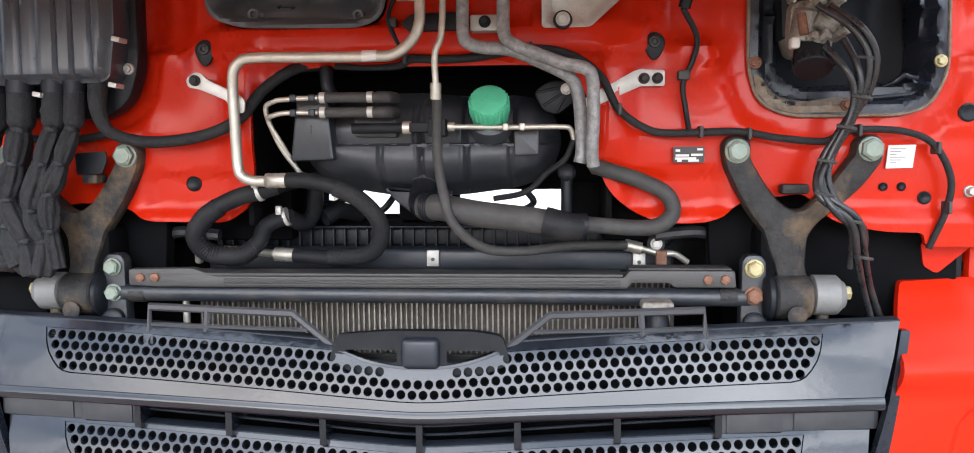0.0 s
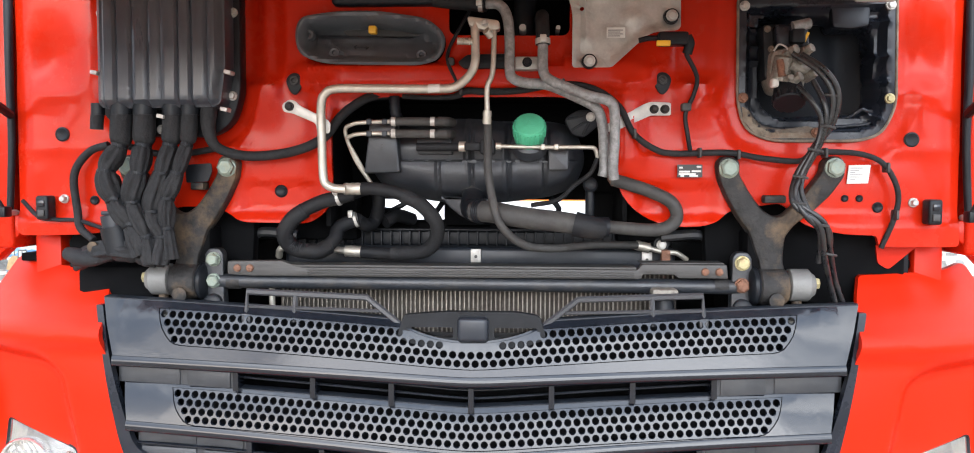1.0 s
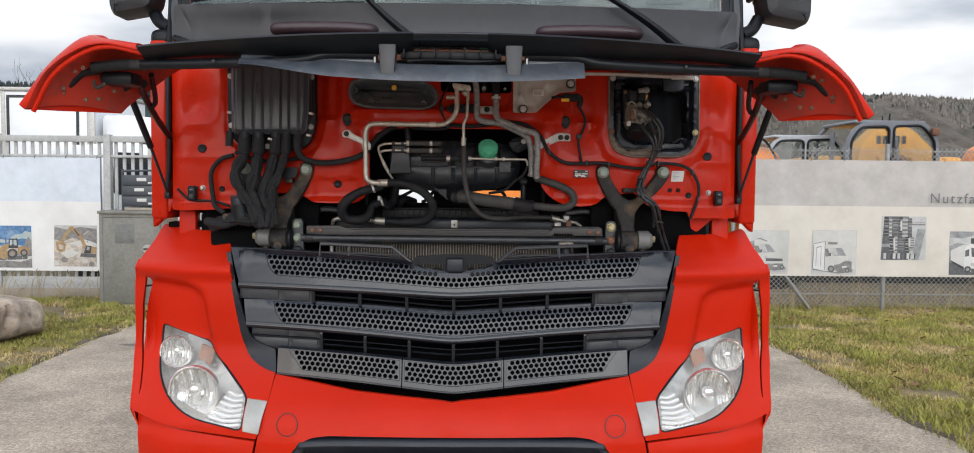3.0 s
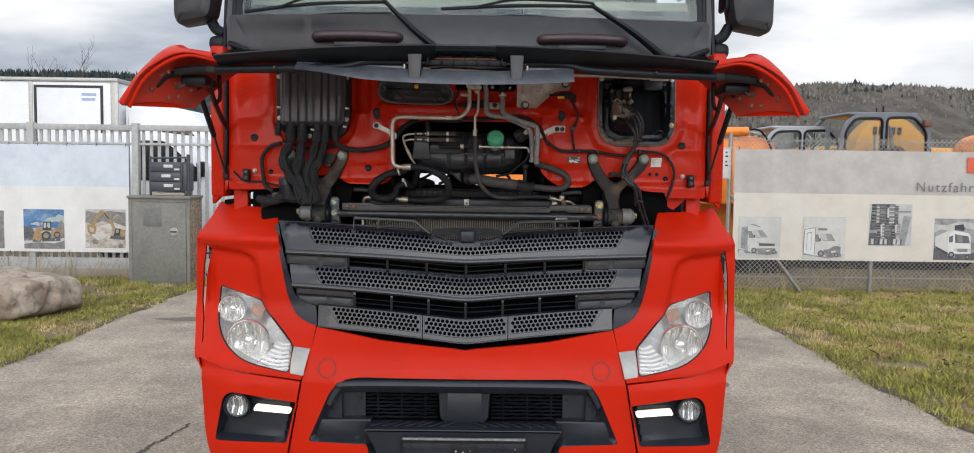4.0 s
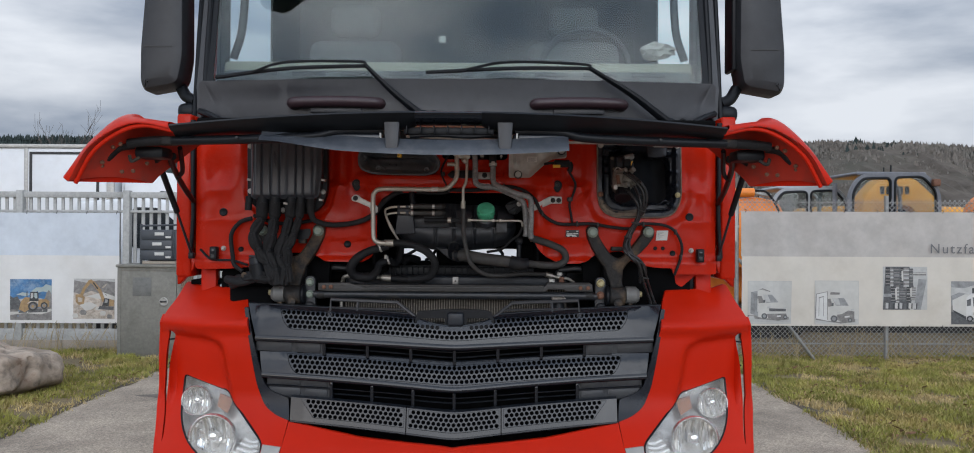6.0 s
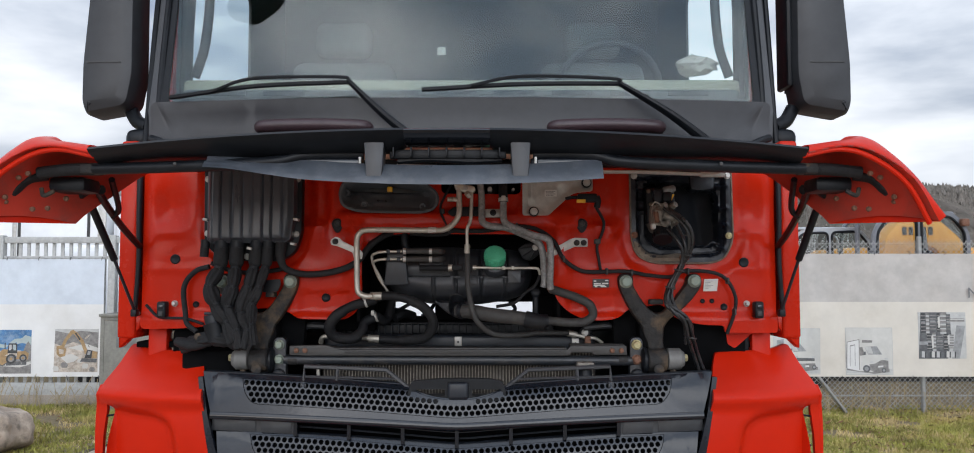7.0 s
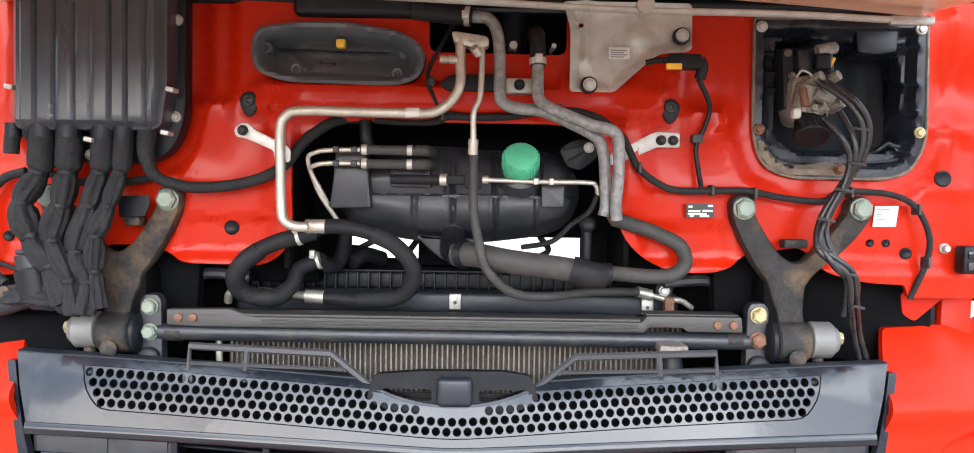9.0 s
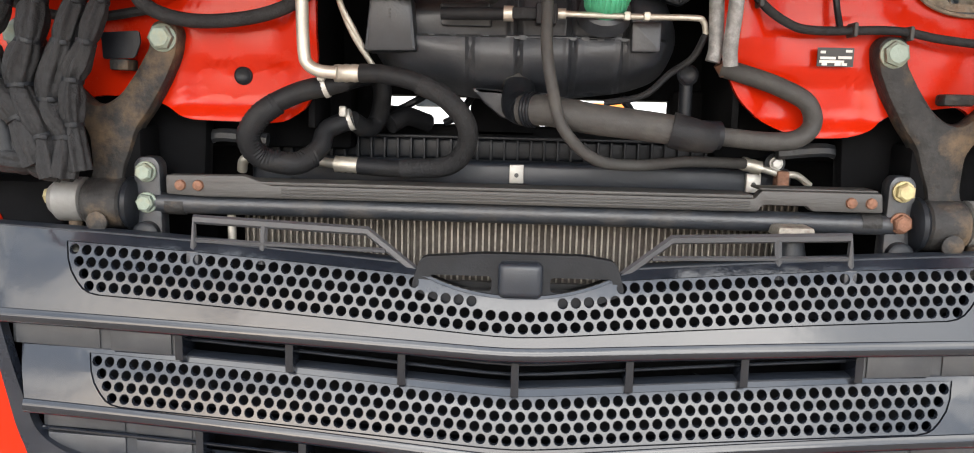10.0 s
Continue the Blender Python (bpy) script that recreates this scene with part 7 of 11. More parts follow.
def punched(outline, centres, r, f, n=12):
    """A sheet with round holes, each with a rounded rim and a wall of its own."""
    pts, edges = [], []
    for loop in (outline, *[ring(x, z, r, n, 0.26) for x, z in centres]):
        k = len(pts)
        pts += [Vector(p) for p in loop]
        edges += [(k + i, k + (i + 1) % len(loop)) for i in range(len(loop))]
    out = geometry.delaunay_2d_cdt(pts, edges, [], 1, 1e-6)
    bm = bmesh.new()
    vs = [bm.verts.new((p.x, f(p.x, p.y), p.y)) for p in out[0]]
    mid = np.array(centres)
    for tri in out[2]:
        c = sum((out[0][i] for i in tri), Vector((0, 0))) / 3
        if ((mid[:, 0] - c.x) ** 2 + (mid[:, 1] - c.y) ** 2).min() > (r * 0.97) ** 2:
            bm.faces.new([vs[i] for i in tri])
    for x, z in centres:
        loops = [[bm.verts.new((px, f(px, pz) + d, pz)) for px, pz in ring(x, z, rr, n, 0.26)] for rr, d in ((r, 0.0), (r * 0.93, 0.0011), (r * 0.91, 0.0075))]
        for a, b in zip(loops, loops[1:]):
            for i in range(n):
                bm.faces.new((a[i - 1], a[i], b[i], b[i - 1]))
    bmesh.ops.remove_doubles(bm, verts=bm.verts[:], dist=1e-5)
    return bm


def turned_edge(line, f, profile):
    """A moulded edge drawn along a line: profile of (back, up) steps."""
    bm = bmesh.new()
    prev = None
    for x, z in line:
        col = [bm.verts.new((x, f(x, z) + dy, z + dz)) for dy, dz in profile]
        if prev:
            for i in range(len(col) - 1):
                bm.faces.new((prev[i], prev[i + 1], col[i + 1], col[i]))
        else:
            bm.faces.new(col)
        prev = col
    bm.faces.new(prev)
    return bm


LIP = ((0.004, 0.002), (-0.0025, 0.001), (-0.005, -0.004), (-0.0075, -0.012), (-0.006, -0.019), (0.002, -0.0235), (0.022, -0.0225), (0.085, -0.010))


def perforated(name, z_top, z_bot, half_top, half_bot, rise_top, rise_bot, rows, zrow, hx, count, skip=None):
    """One bar: solid ends, an inset field of round holes and a moulded lower lip that turns back underneath."""
    pitch = 2 * hx / (count - 1)
    top = [(half_top * i / 32, z_top + vee(half_top * i / 32) * rise_top) for i in range(-32, 33)]
    bot = [(half_bot * i / 32, z_bot + vee(half_bot * i / 32) * rise_bot) for i in range(-32, 33)]

    def arc(x):
        e = z_top + vee(skip[0]) * rise_top
        return e - (e - skip[1]) * max(0.0, 1 - (x / skip[0]) ** 2) ** 0.85
    if skip:
        top = [p for p in top if p[0] <= -skip[0]] + [(x, arc(x)) for x in np.linspace(-skip[0] * 0.999, skip[0] * 0.999, 25)] + [p for p in top if p[0] >= skip[0]]
    holes = []
    for r in range(rows):
        n = count - r
        for i in range(n):
            x = (i - (n - 1) / 2) * pitch
            z = zrow - r * 0.0177 + vee(x) * 0.96
            if skip and abs(x) < skip[0] and z > arc(x) - 0.0145:
                continue
            holes.append((x, z))
    f = bar_y((z_top + z_bot) / 2)
    low = zrow - (rows - 1) * 0.0177 - 0.0128
    top_z = zrow + 0.0118

    def field_top(x):
        z = top_z + vee(x) * 0.96
        return min(z, arc(x) - 0.0045) if skip and abs(x) < skip[0] else z
    upper = [(x, field_top(x)) for x in np.linspace(-hx - 0.014, hx + 0.014, 71)]
    lower = [(x, low + vee(x) * 0.96) for x in np.linspace(-hx + 0.046, hx - 0.046, 41)]
    k = vee(hx) * 0.96
    e1 = [(hx - 0.031, low + k + 0.001), (hx - 0.020, low + k + 0.007), (hx - 0.009, low + k + 0.019), (hx + 0.001, low + k + 0.034), (hx + 0.008, low + k + 0.052)]
    field = lower + e1 + list(reversed(upper)) + [(-x, z) for x, z in reversed(e1)]
    bar = part(name, sheet(bot + list(reversed(top)), [field], f, 0.006, 0.05), M_GRILLE, grille, "glossy anthracite grille bar with a smooth lower lip", angle=30)
    zc = (top_z + low) / 2
    inner = [(x * 0.9978, zc + vee(x) * 0.96 + (z - zc - vee(x) * 0.96) * 0.968) for x, z in field]
    part("perforated_strip", punched(inner, holes, 0.0081, lambda x, z: f(x, z) + 0.0022), M_STRIP, bar, "anthracite strip with rows of round holes", angle=25)
    # added near-black sheet that puts shade behind the holes
    part("hole_shade_sheet", sheet(field, (), lambda x, z: f(x, z) + 0.0115 + 0.03, 0.002), M_DARK, bar)
    part("lower_lip", turned_edge(bot, f, LIP), M_GRILLE, bar, angle=50)
    ledge = [p for p in top if not skip or abs(p[0]) > skip[0]]
    for side in (1, -1) if skip else (0,):
        run = [p for p in ledge if p[0] * side > 0] if side else ledge
        part("top_ledge", turned_edge(run, f, ((0.0, -0.001), (0.0, 0.0025), (0.003, 0.004), (0.030, 0.004), (0.030, 0.0))), M_GRILLE_DK, bar, angle=30)
    return bar


perforated("upper_bar", 1.264, 1.164, 0.847, 0.806, 0.97, 0.66, 4, 1.2385, 0.696, 71, skip=(0.165, 1.256))
perforated("middle_bar", 1.083, 0.981, 0.797, 0.781, 0.86, 1.12, 4, 1.0585, 0.668, 67)


def low_y(x, z):
    return face_y(x, 0.90) + 0.012 * max(0.0, 1 - (x / 0.6) ** 2) + (z - (0.862 + vee0(x))) * 0.22 - 0.004


def lower_section(x0, x1):
    """A third of the lowest bar: its field of holes in a plain frame, over a gloss lip."""
    xs = np.linspace(x0, x1, 15)
    top = [(x, 0.912 + vee0(x) * 0.86) for x in xs]
    bot = [(x, 0.814 + vee0(x) * 1.02) for x in xs]
    pitch = 0.0202

    def limits(t):
        """Sides of the field, t from its top to its bottom."""
        a, b = x0 + 0.006, x1 - 0.006
        if x1 > 0.5:
            b = 0.618 - 0.055 * t
        if x0 < -0.5:
            a = -0.618 + 0.055 * t
        return a, b
    ft, fb = lambda x: 0.908 + vee0(x) * 0.88, lambda x: 0.8325 + vee0(x) * 0.99
    a0, b0 = limits(0)
    a1, b1 = limits(1)
    field = [(x, fb(x)) for x in np.linspace(a1, b1, 13)] + [(b1 + (b0 - b1) * t, ft(b0) + (fb(b1) - ft(b0)) * (1 - t)) for t in (0.3, 0.65)] \
        + [(x, ft(x)) for x in np.linspace(b0, a0, 13)] + [(a1 + (a0 - a1) * t, ft(a0) + (fb(a1) - ft(a0)) * (1 - t)) for t in (0.65, 0.3)]
    holes = []
    for r in range(4):
        for i in range(-40, 41):
            x = (i + 0.5 * (r % 2)) * pitch
            z = 0.8970 - r * 0.0172 + vee0(x) * 0.93
            a, b = limits((r + 0.6) / 4.2)
            if a + 0.010 < x < b - 0.010:
                holes.append((x, z))
    bar = part("lower_section", sheet(bot + list(reversed(top)), [field], low_y, 0.006, 0.05), M_GRILLE, grille, "perforated lower grille section over a gloss lip", angle=30)
    cx, cz = (x0 + x1) / 2, 0.870
    inner = [(cx + (x - cx) * 0.994, cz + vee0(x) * 0.93 + (z - cz - vee0(x) * 0.93) * 0.965) for x, z in field]
    part("perforated_strip", punched(inner, holes, 0.0081, lambda x, z: low_y(x, z) + 0.002), M_STRIP, bar, angle=25)
    # the lower holes get their shade from a near-black sheet too
    part("hole_shade_sheet", sheet(field, (), lambda x, z: low_y(x, z) + 0.035, 0.002), M_DARK, bar)
    part("lower_lip", turned_edge(bot, low_y, ((0.004, 0.001), (-0.003, 0.0), (-0.004, -0.005), (0.004, -0.011), (0.06, -0.011))), M_GLOSSBLK, bar)
    part("top_ledge", turned_edge(top, low_y, ((0.0, -0.001), (0.0, 0.002), (0.003, 0.0035), (0.035, 0.0035), (0.035, 0.0))), M_GRILLE_DK, bar, angle=30)


lower_section(-0.657, -0.192)
lower_section(-0.188, 0.188)
lower_section(0.192, 0.657)
# side cheeks of the grille surround
CHEEK = rounded([(0.846, 1.322), (0.863, 1.322), (0.839, 1.197), (0.804, 1.007), (0.771, 0.928), (0.718, 0.893), (0.661, 0.876), (0.671, 0.959), (0.734, 0.980), (0.770, 1.007), (0.822, 1.197)], [0.002, 0.004, 0.02, 0.03, 0.03, 0.03, 0.004, 0.005, 0.03, 0.03, 0.02])
sides("surround", CHEEK, [], front(-0.002), 0.02, 0.012, M_GLOSSBLK, "glossy black grille surround", grille)
# uprights, slats and blank panels between the bars
M_BLANK = mat("matt_grey_blank_plastic", (0.024, 0.0265, 0.031), 0.42, var=0.15, bump=0.04, bump_scale=350, stain=(0.05, 0.05, 0.05), stain_amount=0.35, stain_scale=9)
for zc, half, end in ((1.112, 0.530, 0.812), (0.926, 0.500, 0.766)):
    hi = 0.052
    for k in range(-3, 4):
        x = k * half / 3
        z = zc + vee(x)
        y = face_y(x, zc) + dished(x)
        part("upright", boxed((x - 0.0065, y + 0.010, z - 0.040), (x + 0.0065, y + 0.070, z + hi), 0.002), M_GRILLE, grille)
    for s in (1, -1):
        pts = [(s * x, face_y(x, zc) + dished(x) + 0.020, zc + 0.010 + vee(x)) for x in np.linspace(0.0, half, 12)]
        part("slat", tubed(pts, 0.0036, seg=8, straight=True, flat=0.8), M_GRILLE, grille)
        pts = [(s * x, face_y(x, zc) + dished(x) + 0.050, zc - 0.016 + vee(x)) for x in np.linspace(0.0, half, 12)]
        part("slat", tubed(pts, 0.0036, seg=8, straight=True, flat=0.8), M_GRILLE_DK, grille)
        xs = np.linspace(half + 0.008, end, 7)
        low = [(s * x, zc + vee(x) - 0.040) for x in xs]
        high = [(s * x, zc + vee(x) + hi) for x in reversed(xs)]
        f = lambda x, z: face_y(x, zc) + dished(x) + 0.024
        part("blank_panel", sheet(low + high, (), f, 0.012), M_BLANK, grille, "matt grey blank panel", smooth=False)
        xm = half + (end - half) * 0.44
        for xa, xb in ((half + 0.016, xm - 0.010), (xm + 0.010, end - 0.012)):
            for d0, d1 in ((-0.036, 0.004), (0.015, hi - 0.008)):
                tile = [(s * xa, zc + vee(xa) + d0), (s * xb, zc + vee(xb) + d0), (s * xb, zc + vee(xb) + d1), (s * xa, zc + vee(xa) + d1)]
                part("blank_tile", prism(tile, f(xa, 0) - 0.0035, f(xa, 0) + 0.004, 0.0015), M_BLANK, grille)
        part("panel_rib", tubed([(s * x, f(x, 0) - 0.006, zc + vee(x) + 0.010) for x in xs], 0.0038, seg=8, straight=True), M_GRILLE, grille)
# near-black sheet standing for the shade inside the grille
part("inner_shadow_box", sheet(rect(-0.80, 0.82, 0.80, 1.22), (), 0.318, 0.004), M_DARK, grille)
for k, (x0, z0, x1, z1) in enumerate(((-0.40, 1.07, -0.37, 1.13), (0.30, 1.10, 0.36, 1.08), (-0.36, 0.88, -0.33, 0.95), (0.33, 0.90, 0.36, 0.93))):
    part("inner_strut", tubed([(x0, 0.27, z0), (x1, 0.29, z1)], 0.008, seg=8, straight=True), M_BLACK, grille)
# open carrier above the upper bar
for s in (1, -1):
    pts = [(0.508, 1.296), (0.505, 1.358), (0.235, 1.347), (0.125, 1.262)]
    y = 0.182
    part("carrier", tubed([(s * a, y - 0.01 * (a < 0.2), b) for a, b in pts], 0.0076, seg=6, straight=True, flat=0.8), M_CAB_GREY, grille, "grey plastic carrier frame above the grille")
    part("carrier", tubed([(s * 0.508, y, 1.325), (s * 0.205, y - 0.006, 1.318)], 0.0042, seg=6, straight=True), M_CAB_GREY, grille)
    part("carrier", tubed([(s * 0.40, y, 1.290), (s * 0.395, y, 1.353)], 0.0062, seg=6, straight=True), M_CAB_GREY, grille)
    part("carrier_foot", boxed((s * 0.508 - 0.010, y - 0.006, 1.285), (s * 0.508 + 0.010, y + 0.012, 1.312), 0.003), M_CAB_GREY, grille)
badge = rounded([(-0.165, 1.262), (-0.15, 1.312), (-0.05, 1.320), (0.10, 1.320), (0.15, 1.312), (0.165, 1.262), (0.10, 1.235), (-0.10, 1.235)], 0.012)
part("emblem_mount", sheet(badge, [rounded(rect(-0.135, 1.262, -0.04, 1.285), 0.006), rounded(rect(0.05, 1.262, 0.145, 1.285), 0.006)], 0.165, 0.02), M_BLACK, grille, "black emblem mount with the emblem removed")
part("emblem_socket", boxed((-0.03, 0.145, 1.255), (0.038, 0.18, 1.31), 0.010, 3), M_GRILLE_DK, grille)
# ---- engine bay: the red cab front wall ----
VENT = rounded([(-0.412, 1.945), (-0.400, 1.980), (-0.320, 1.992), (-0.225, 1.993), (-0.105, 1.975), (-0.062, 1.935), (-0.075, 1.885), (-0.120, 1.869), (-0.345, 1.873), (-0.405, 1.895)], 0.035, 4)
DISH = rounded([(0.592, 2.020), (0.942, 2.024), (0.946, 1.775), (0.915, 1.715), (0.865, 1.700), (0.668, 1.700), (0.612, 1.725), (0.594, 1.785)], [0.01, 0.01, 0.05, 0.04, 0.03, 0.03, 0.04, 0.05], 5)
WALL = rounded([(-1.095, 2.055), (-1.095, 1.475), (-0.93, 1.478), (-0.80, 1.492), (-0.70, 1.545), (-0.62, 1.545), (-0.575, 1.530), (-0.545, 1.509), (-0.385, 1.507), (-0.345, 1.535), (-0.331, 1.60),
                (-0.331, 1.735), (-0.305, 1.785), (-0.22, 1.800), (0.20, 1.800), (0.268, 1.785), (0.305, 1.745), (0.315, 1.63), (0.345, 1.560), (0.40, 1.518), (0.46, 1.503), (0.54, 1.507),
                (0.585, 1.545), (0.70, 1.560), (0.74, 1.510), (0.83, 1.490), (0.905, 1.488), (0.910, 1.463), (1.095, 1.463), (1.095, 2.055), (0.215, 2.055), (0.215, 1.938), (-0.06, 1.940), (-0.06, 2.055)],
               [0.01, 0.02, 0.03, 0.04, 0.02, 0.02, 0.03, 0.03, 0.03, 0.03, 0.03, 0.04, 0.04, 0.03, 0.03, 0.03, 0.03, 0.03, 0.03, 0.03, 0.03, 0.03, 0.02, 0.02, 0.03, 0.03, 0.01, 0.01, 0.01, 0.01, 0.01, 0.02, 0.02, 0.01])


DISH_HOLE = [(0.769 + (x - 0.769) * 0.982, 1.86 + (z - 1.86) * 0.982) for x, z in DISH]


BASE = rounded([(-0.865, 2.07), (-0.862, 1.765), (-0.80, 1.708), (-0.60, 1.706), (-0.552, 1.735), (-0.530, 1.80), (-0.530, 2.07)], 0.03)


def wall_y(x, z):
    """Pressed relief of the cab's front wall."""
    a = abs(x)
    y = 0.272
    # the roll over the tank opening, turning down at both ends
    y -= 0.022 * soft((z - 1.805) / 0.022) * soft((1.885 - z) / 0.02) * soft((0.44 - a) / 0.06)
    y -= 0.016 * soft((0.40 - a) / 0.04) * soft((a - 0.31) / 0.03) * soft((1.86 - z) / 0.05) * soft((z - 1.60) / 0.06)
    # upright hollows beside the box and the dish, with a folded ledge across each
    y += 0.014 * soft((a - 0.435) / 0.03) * soft((0.56 - a) / 0.03) * soft((z - 1.83) / 0.03)
    y -= 0.013 * soft((1.8345 - z) / 0.007) * soft((z - 1.72) / 0.10) * soft((a - 0.445) / 0.02) * soft((0.545 - a) / 0.015)
    y -= 0.010 * soft((z - 1.872) / 0.008) * soft((1.905 - z) / 0.02) * soft((0.40 - a) / 0.03) * soft((a - 0.07) / 0.03) * (x > 0.2)
    # a slanting crease below the dish's corner
    if x > 0.4:
        d = edge_distance(x, z, DISH)
        y += 0.012 * soft((0.055 - d) / 0.03)
        u = (x - 0.535) * 0.75 + (z - 1.80) * -0.66
        w = (x - 0.535) * 0.66 + (z - 1.80) * 0.75
        y -= 0.008 * math.exp(-(u / 0.008) ** 2) * soft((0.055 - abs(w)) / 0.02)
    else:
        d = edge_distance(x, z, BASE) if x < -0.48 else 1.0
        y += 0.011 * soft((0.030 - d) / 0.012)
    y -= 0.018 * soft((z - 1.66) / 0.04) * soft((1.70 - z) / 0.03) * soft((a - 0.42) / 0.1) * 0.4
    # lower apron folds back under a crease
    y += 0.011 * soft((1.606 - z) / 0.010) * soft((0.56 - a) / 0.03) * soft((a - 0.36) / 0.03)
    # big thumb-shaped dents at the outer ends
    r2 = ((a - 1.005) / 0.055) ** 2 + ((z - 1.885) / 0.075) ** 2
    y += 0.026 * math.exp(-r2) - 0.010 * math.exp(-(((a - 1.0) / 0.05) ** 2 + ((z - 1.81) / 0.018) ** 2))
    y += 0.02 * soft((a - 1.05) / 0.05)
    y -= 0.012 * soft((1.535 - z) / 0.02)
    y += 0.004 * noise.noise(Vector((x * 3.5, z * 4.0, 7.0))) + 0.0012 * noise.noise(Vector((x * 14, z * 16, 2.0)))
    return y


wall = part("cab_front_wall", sheet(WALL, [VENT, DISH_HOLE], wall_y, 0.012, 0.013), M_RED_IN, truck, "glossy red pressed cab front wall", angle=50)
for x, z, r in ((-0.974, 1.714, 0.017), (0.980, 1.703, 0.017), (-0.456, 1.582, 0.015), (-0.90, 1.559, 0.011), (0.836, 1.571, 0.008), (0.868, 1.571, 0.008), (0.909, 1.551, 0.012)):
    b = bmesh.new()
    lathe(b, [(0, r), (-0.003, r), (-0.005, r * 0.8), (-0.003, r * 0.55), (-0.002, r * 0.1)], (x, wall_y(x, z), z), "y", 20)
    part("rubber_plug", b, M_BLACK, wall)
for x in (-0.415, 0.424):
    z = 1.830
    y = wall_y(x, z)
    drop = [(x + 0.020 * math.sin(q) * (1 if math.cos(q) > 0 else 0.72 + 0.28 * (1 + math.cos(q))), z + 0.004 + 0.020 * math.cos(q) * (1 if math.cos(q) > 0 else 1.5)) for q in np.linspace(0, 2 * math.pi, 24, endpoint=False)]
    gr = part("grommet", prism(drop, y - 0.007, y, 0.003), M_BLACK, wall, "black drop-shaped rubber grommet")
    b = bmesh.new()
    lathe(b, [(0, 0.011), (-0.007, 0.010), (-0.008, 0.006), (-0.004, 0.004)], (x, y - 0.006, z + 0.006), "y", 16)
    part("grommet_eye", b, M_INK, gr)
# side posts, black seals and the legs under the wall
for s in (1, -1):
    part("side_post", boxed((s * 1.152 - 0.032, 0.30, 1.44), (s * 1.152 + 0.032, 0.60, 2.13), 0.012, 3), M_RED_IN, truck)
    foot = rounded([(1.10, 1.52), (1.185, 1.52), (1.180, 1.405), (1.165, 1.42), (1.11, 1.475)], 0.006)
    part("post_foot", prism(foot if s > 0 else mirrored(foot), 0.31, 0.36, 0.004), M_RED_IN, truck)
    part("seal", tubed([(s * 1.108, 0.285, 2.10), (s * 1.106, 0.28, 1.85), (s * 1.104, 0.28, 1.70), (s * 1.116, 0.285, 1.53)], lambda t: 0.011 - 0.003 * t, seg=10), M_BLACK, truck, "black rubber door seal")
    part("wall_leg", boxed((s * 1.058 - 0.034, 0.34, 1.20), (s * 1.058 + 0.034, 0.40, 1.475), 0.01), M_RED, truck)
    # near-black arches and liners: the shade under the wall is in their colour
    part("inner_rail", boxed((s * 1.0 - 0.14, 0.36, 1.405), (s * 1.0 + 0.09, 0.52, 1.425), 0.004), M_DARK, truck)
    part("wheel_arch", boxed((s * 0.78 - 0.20, 0.46, 0.45), (s * 0.78 + 0.22, 1.6, 1.46), 0.05), M_DARK, truck, "near-black wheel arch with its shade in the colour")
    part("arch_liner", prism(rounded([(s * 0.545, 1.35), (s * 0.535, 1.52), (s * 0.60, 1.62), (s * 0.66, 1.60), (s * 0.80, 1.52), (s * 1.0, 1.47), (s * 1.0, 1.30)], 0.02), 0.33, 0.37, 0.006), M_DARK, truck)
    part("link_pipe", tubed([(s * 0.44, 0.36, 1.475), (s * 0.52, 0.36, 1.482), (s * 0.56, 0.37, 1.47)], 0.012, seg=8), M_STEELBAR, truck)
# near-black back of the recess with its shade in the colour, the cab floor and the engine under it
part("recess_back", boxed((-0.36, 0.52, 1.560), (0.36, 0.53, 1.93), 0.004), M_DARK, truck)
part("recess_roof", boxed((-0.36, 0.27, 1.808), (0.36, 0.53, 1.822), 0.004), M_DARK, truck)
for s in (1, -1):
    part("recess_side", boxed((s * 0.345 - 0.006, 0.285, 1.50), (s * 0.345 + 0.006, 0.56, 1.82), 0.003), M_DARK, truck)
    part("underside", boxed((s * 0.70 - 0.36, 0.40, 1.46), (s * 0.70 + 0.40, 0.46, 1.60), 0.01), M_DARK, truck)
part("engine", boxed((-0.42, 0.55, 0.55), (0.42, 1.7, 1.395), 0.03, 3), M_DARK, truck, "plain near-black engine block")
# dark blocks added to narrow the bright slit to fit the camera's view
for x0, x1, z1 in ((-0.36, -0.262, 1.58), (-0.095, 0.035, 1.58), (0.282, 0.36, 1.58)):
    part("slit_block", boxed((x0, 0.50, 1.48), (x1, 0.56, z1), 0.01), M_DARK, truck)
for pts in ([(-0.27, 0.48, 1.535), (-0.22, 0.47, 1.53), (-0.19, 0.48, 1.51)], [(-0.25, 0.47, 1.52), (-0.20, 0.46, 1.545), (-0.17, 0.48, 1.565)], [(0.18, 0.44, 1.565), (0.20, 0.45, 1.535), (0.17, 0.46, 1.515)], [(-0.14, 0.47, 1.51), (-0.115, 0.46, 1.525), (-0.09, 0.47, 1.56)]):
    part("engine_line", tubed(pts, 0.007, seg=8), M_BLACK, truck)
# added bar that lowers the slit's height to fit the camera's view
part("slit_trim_bar", boxed((-0.42, 0.50, 1.44), (0.42, 0.56, 1.506), 0.012, 3), M_DARK, truck)
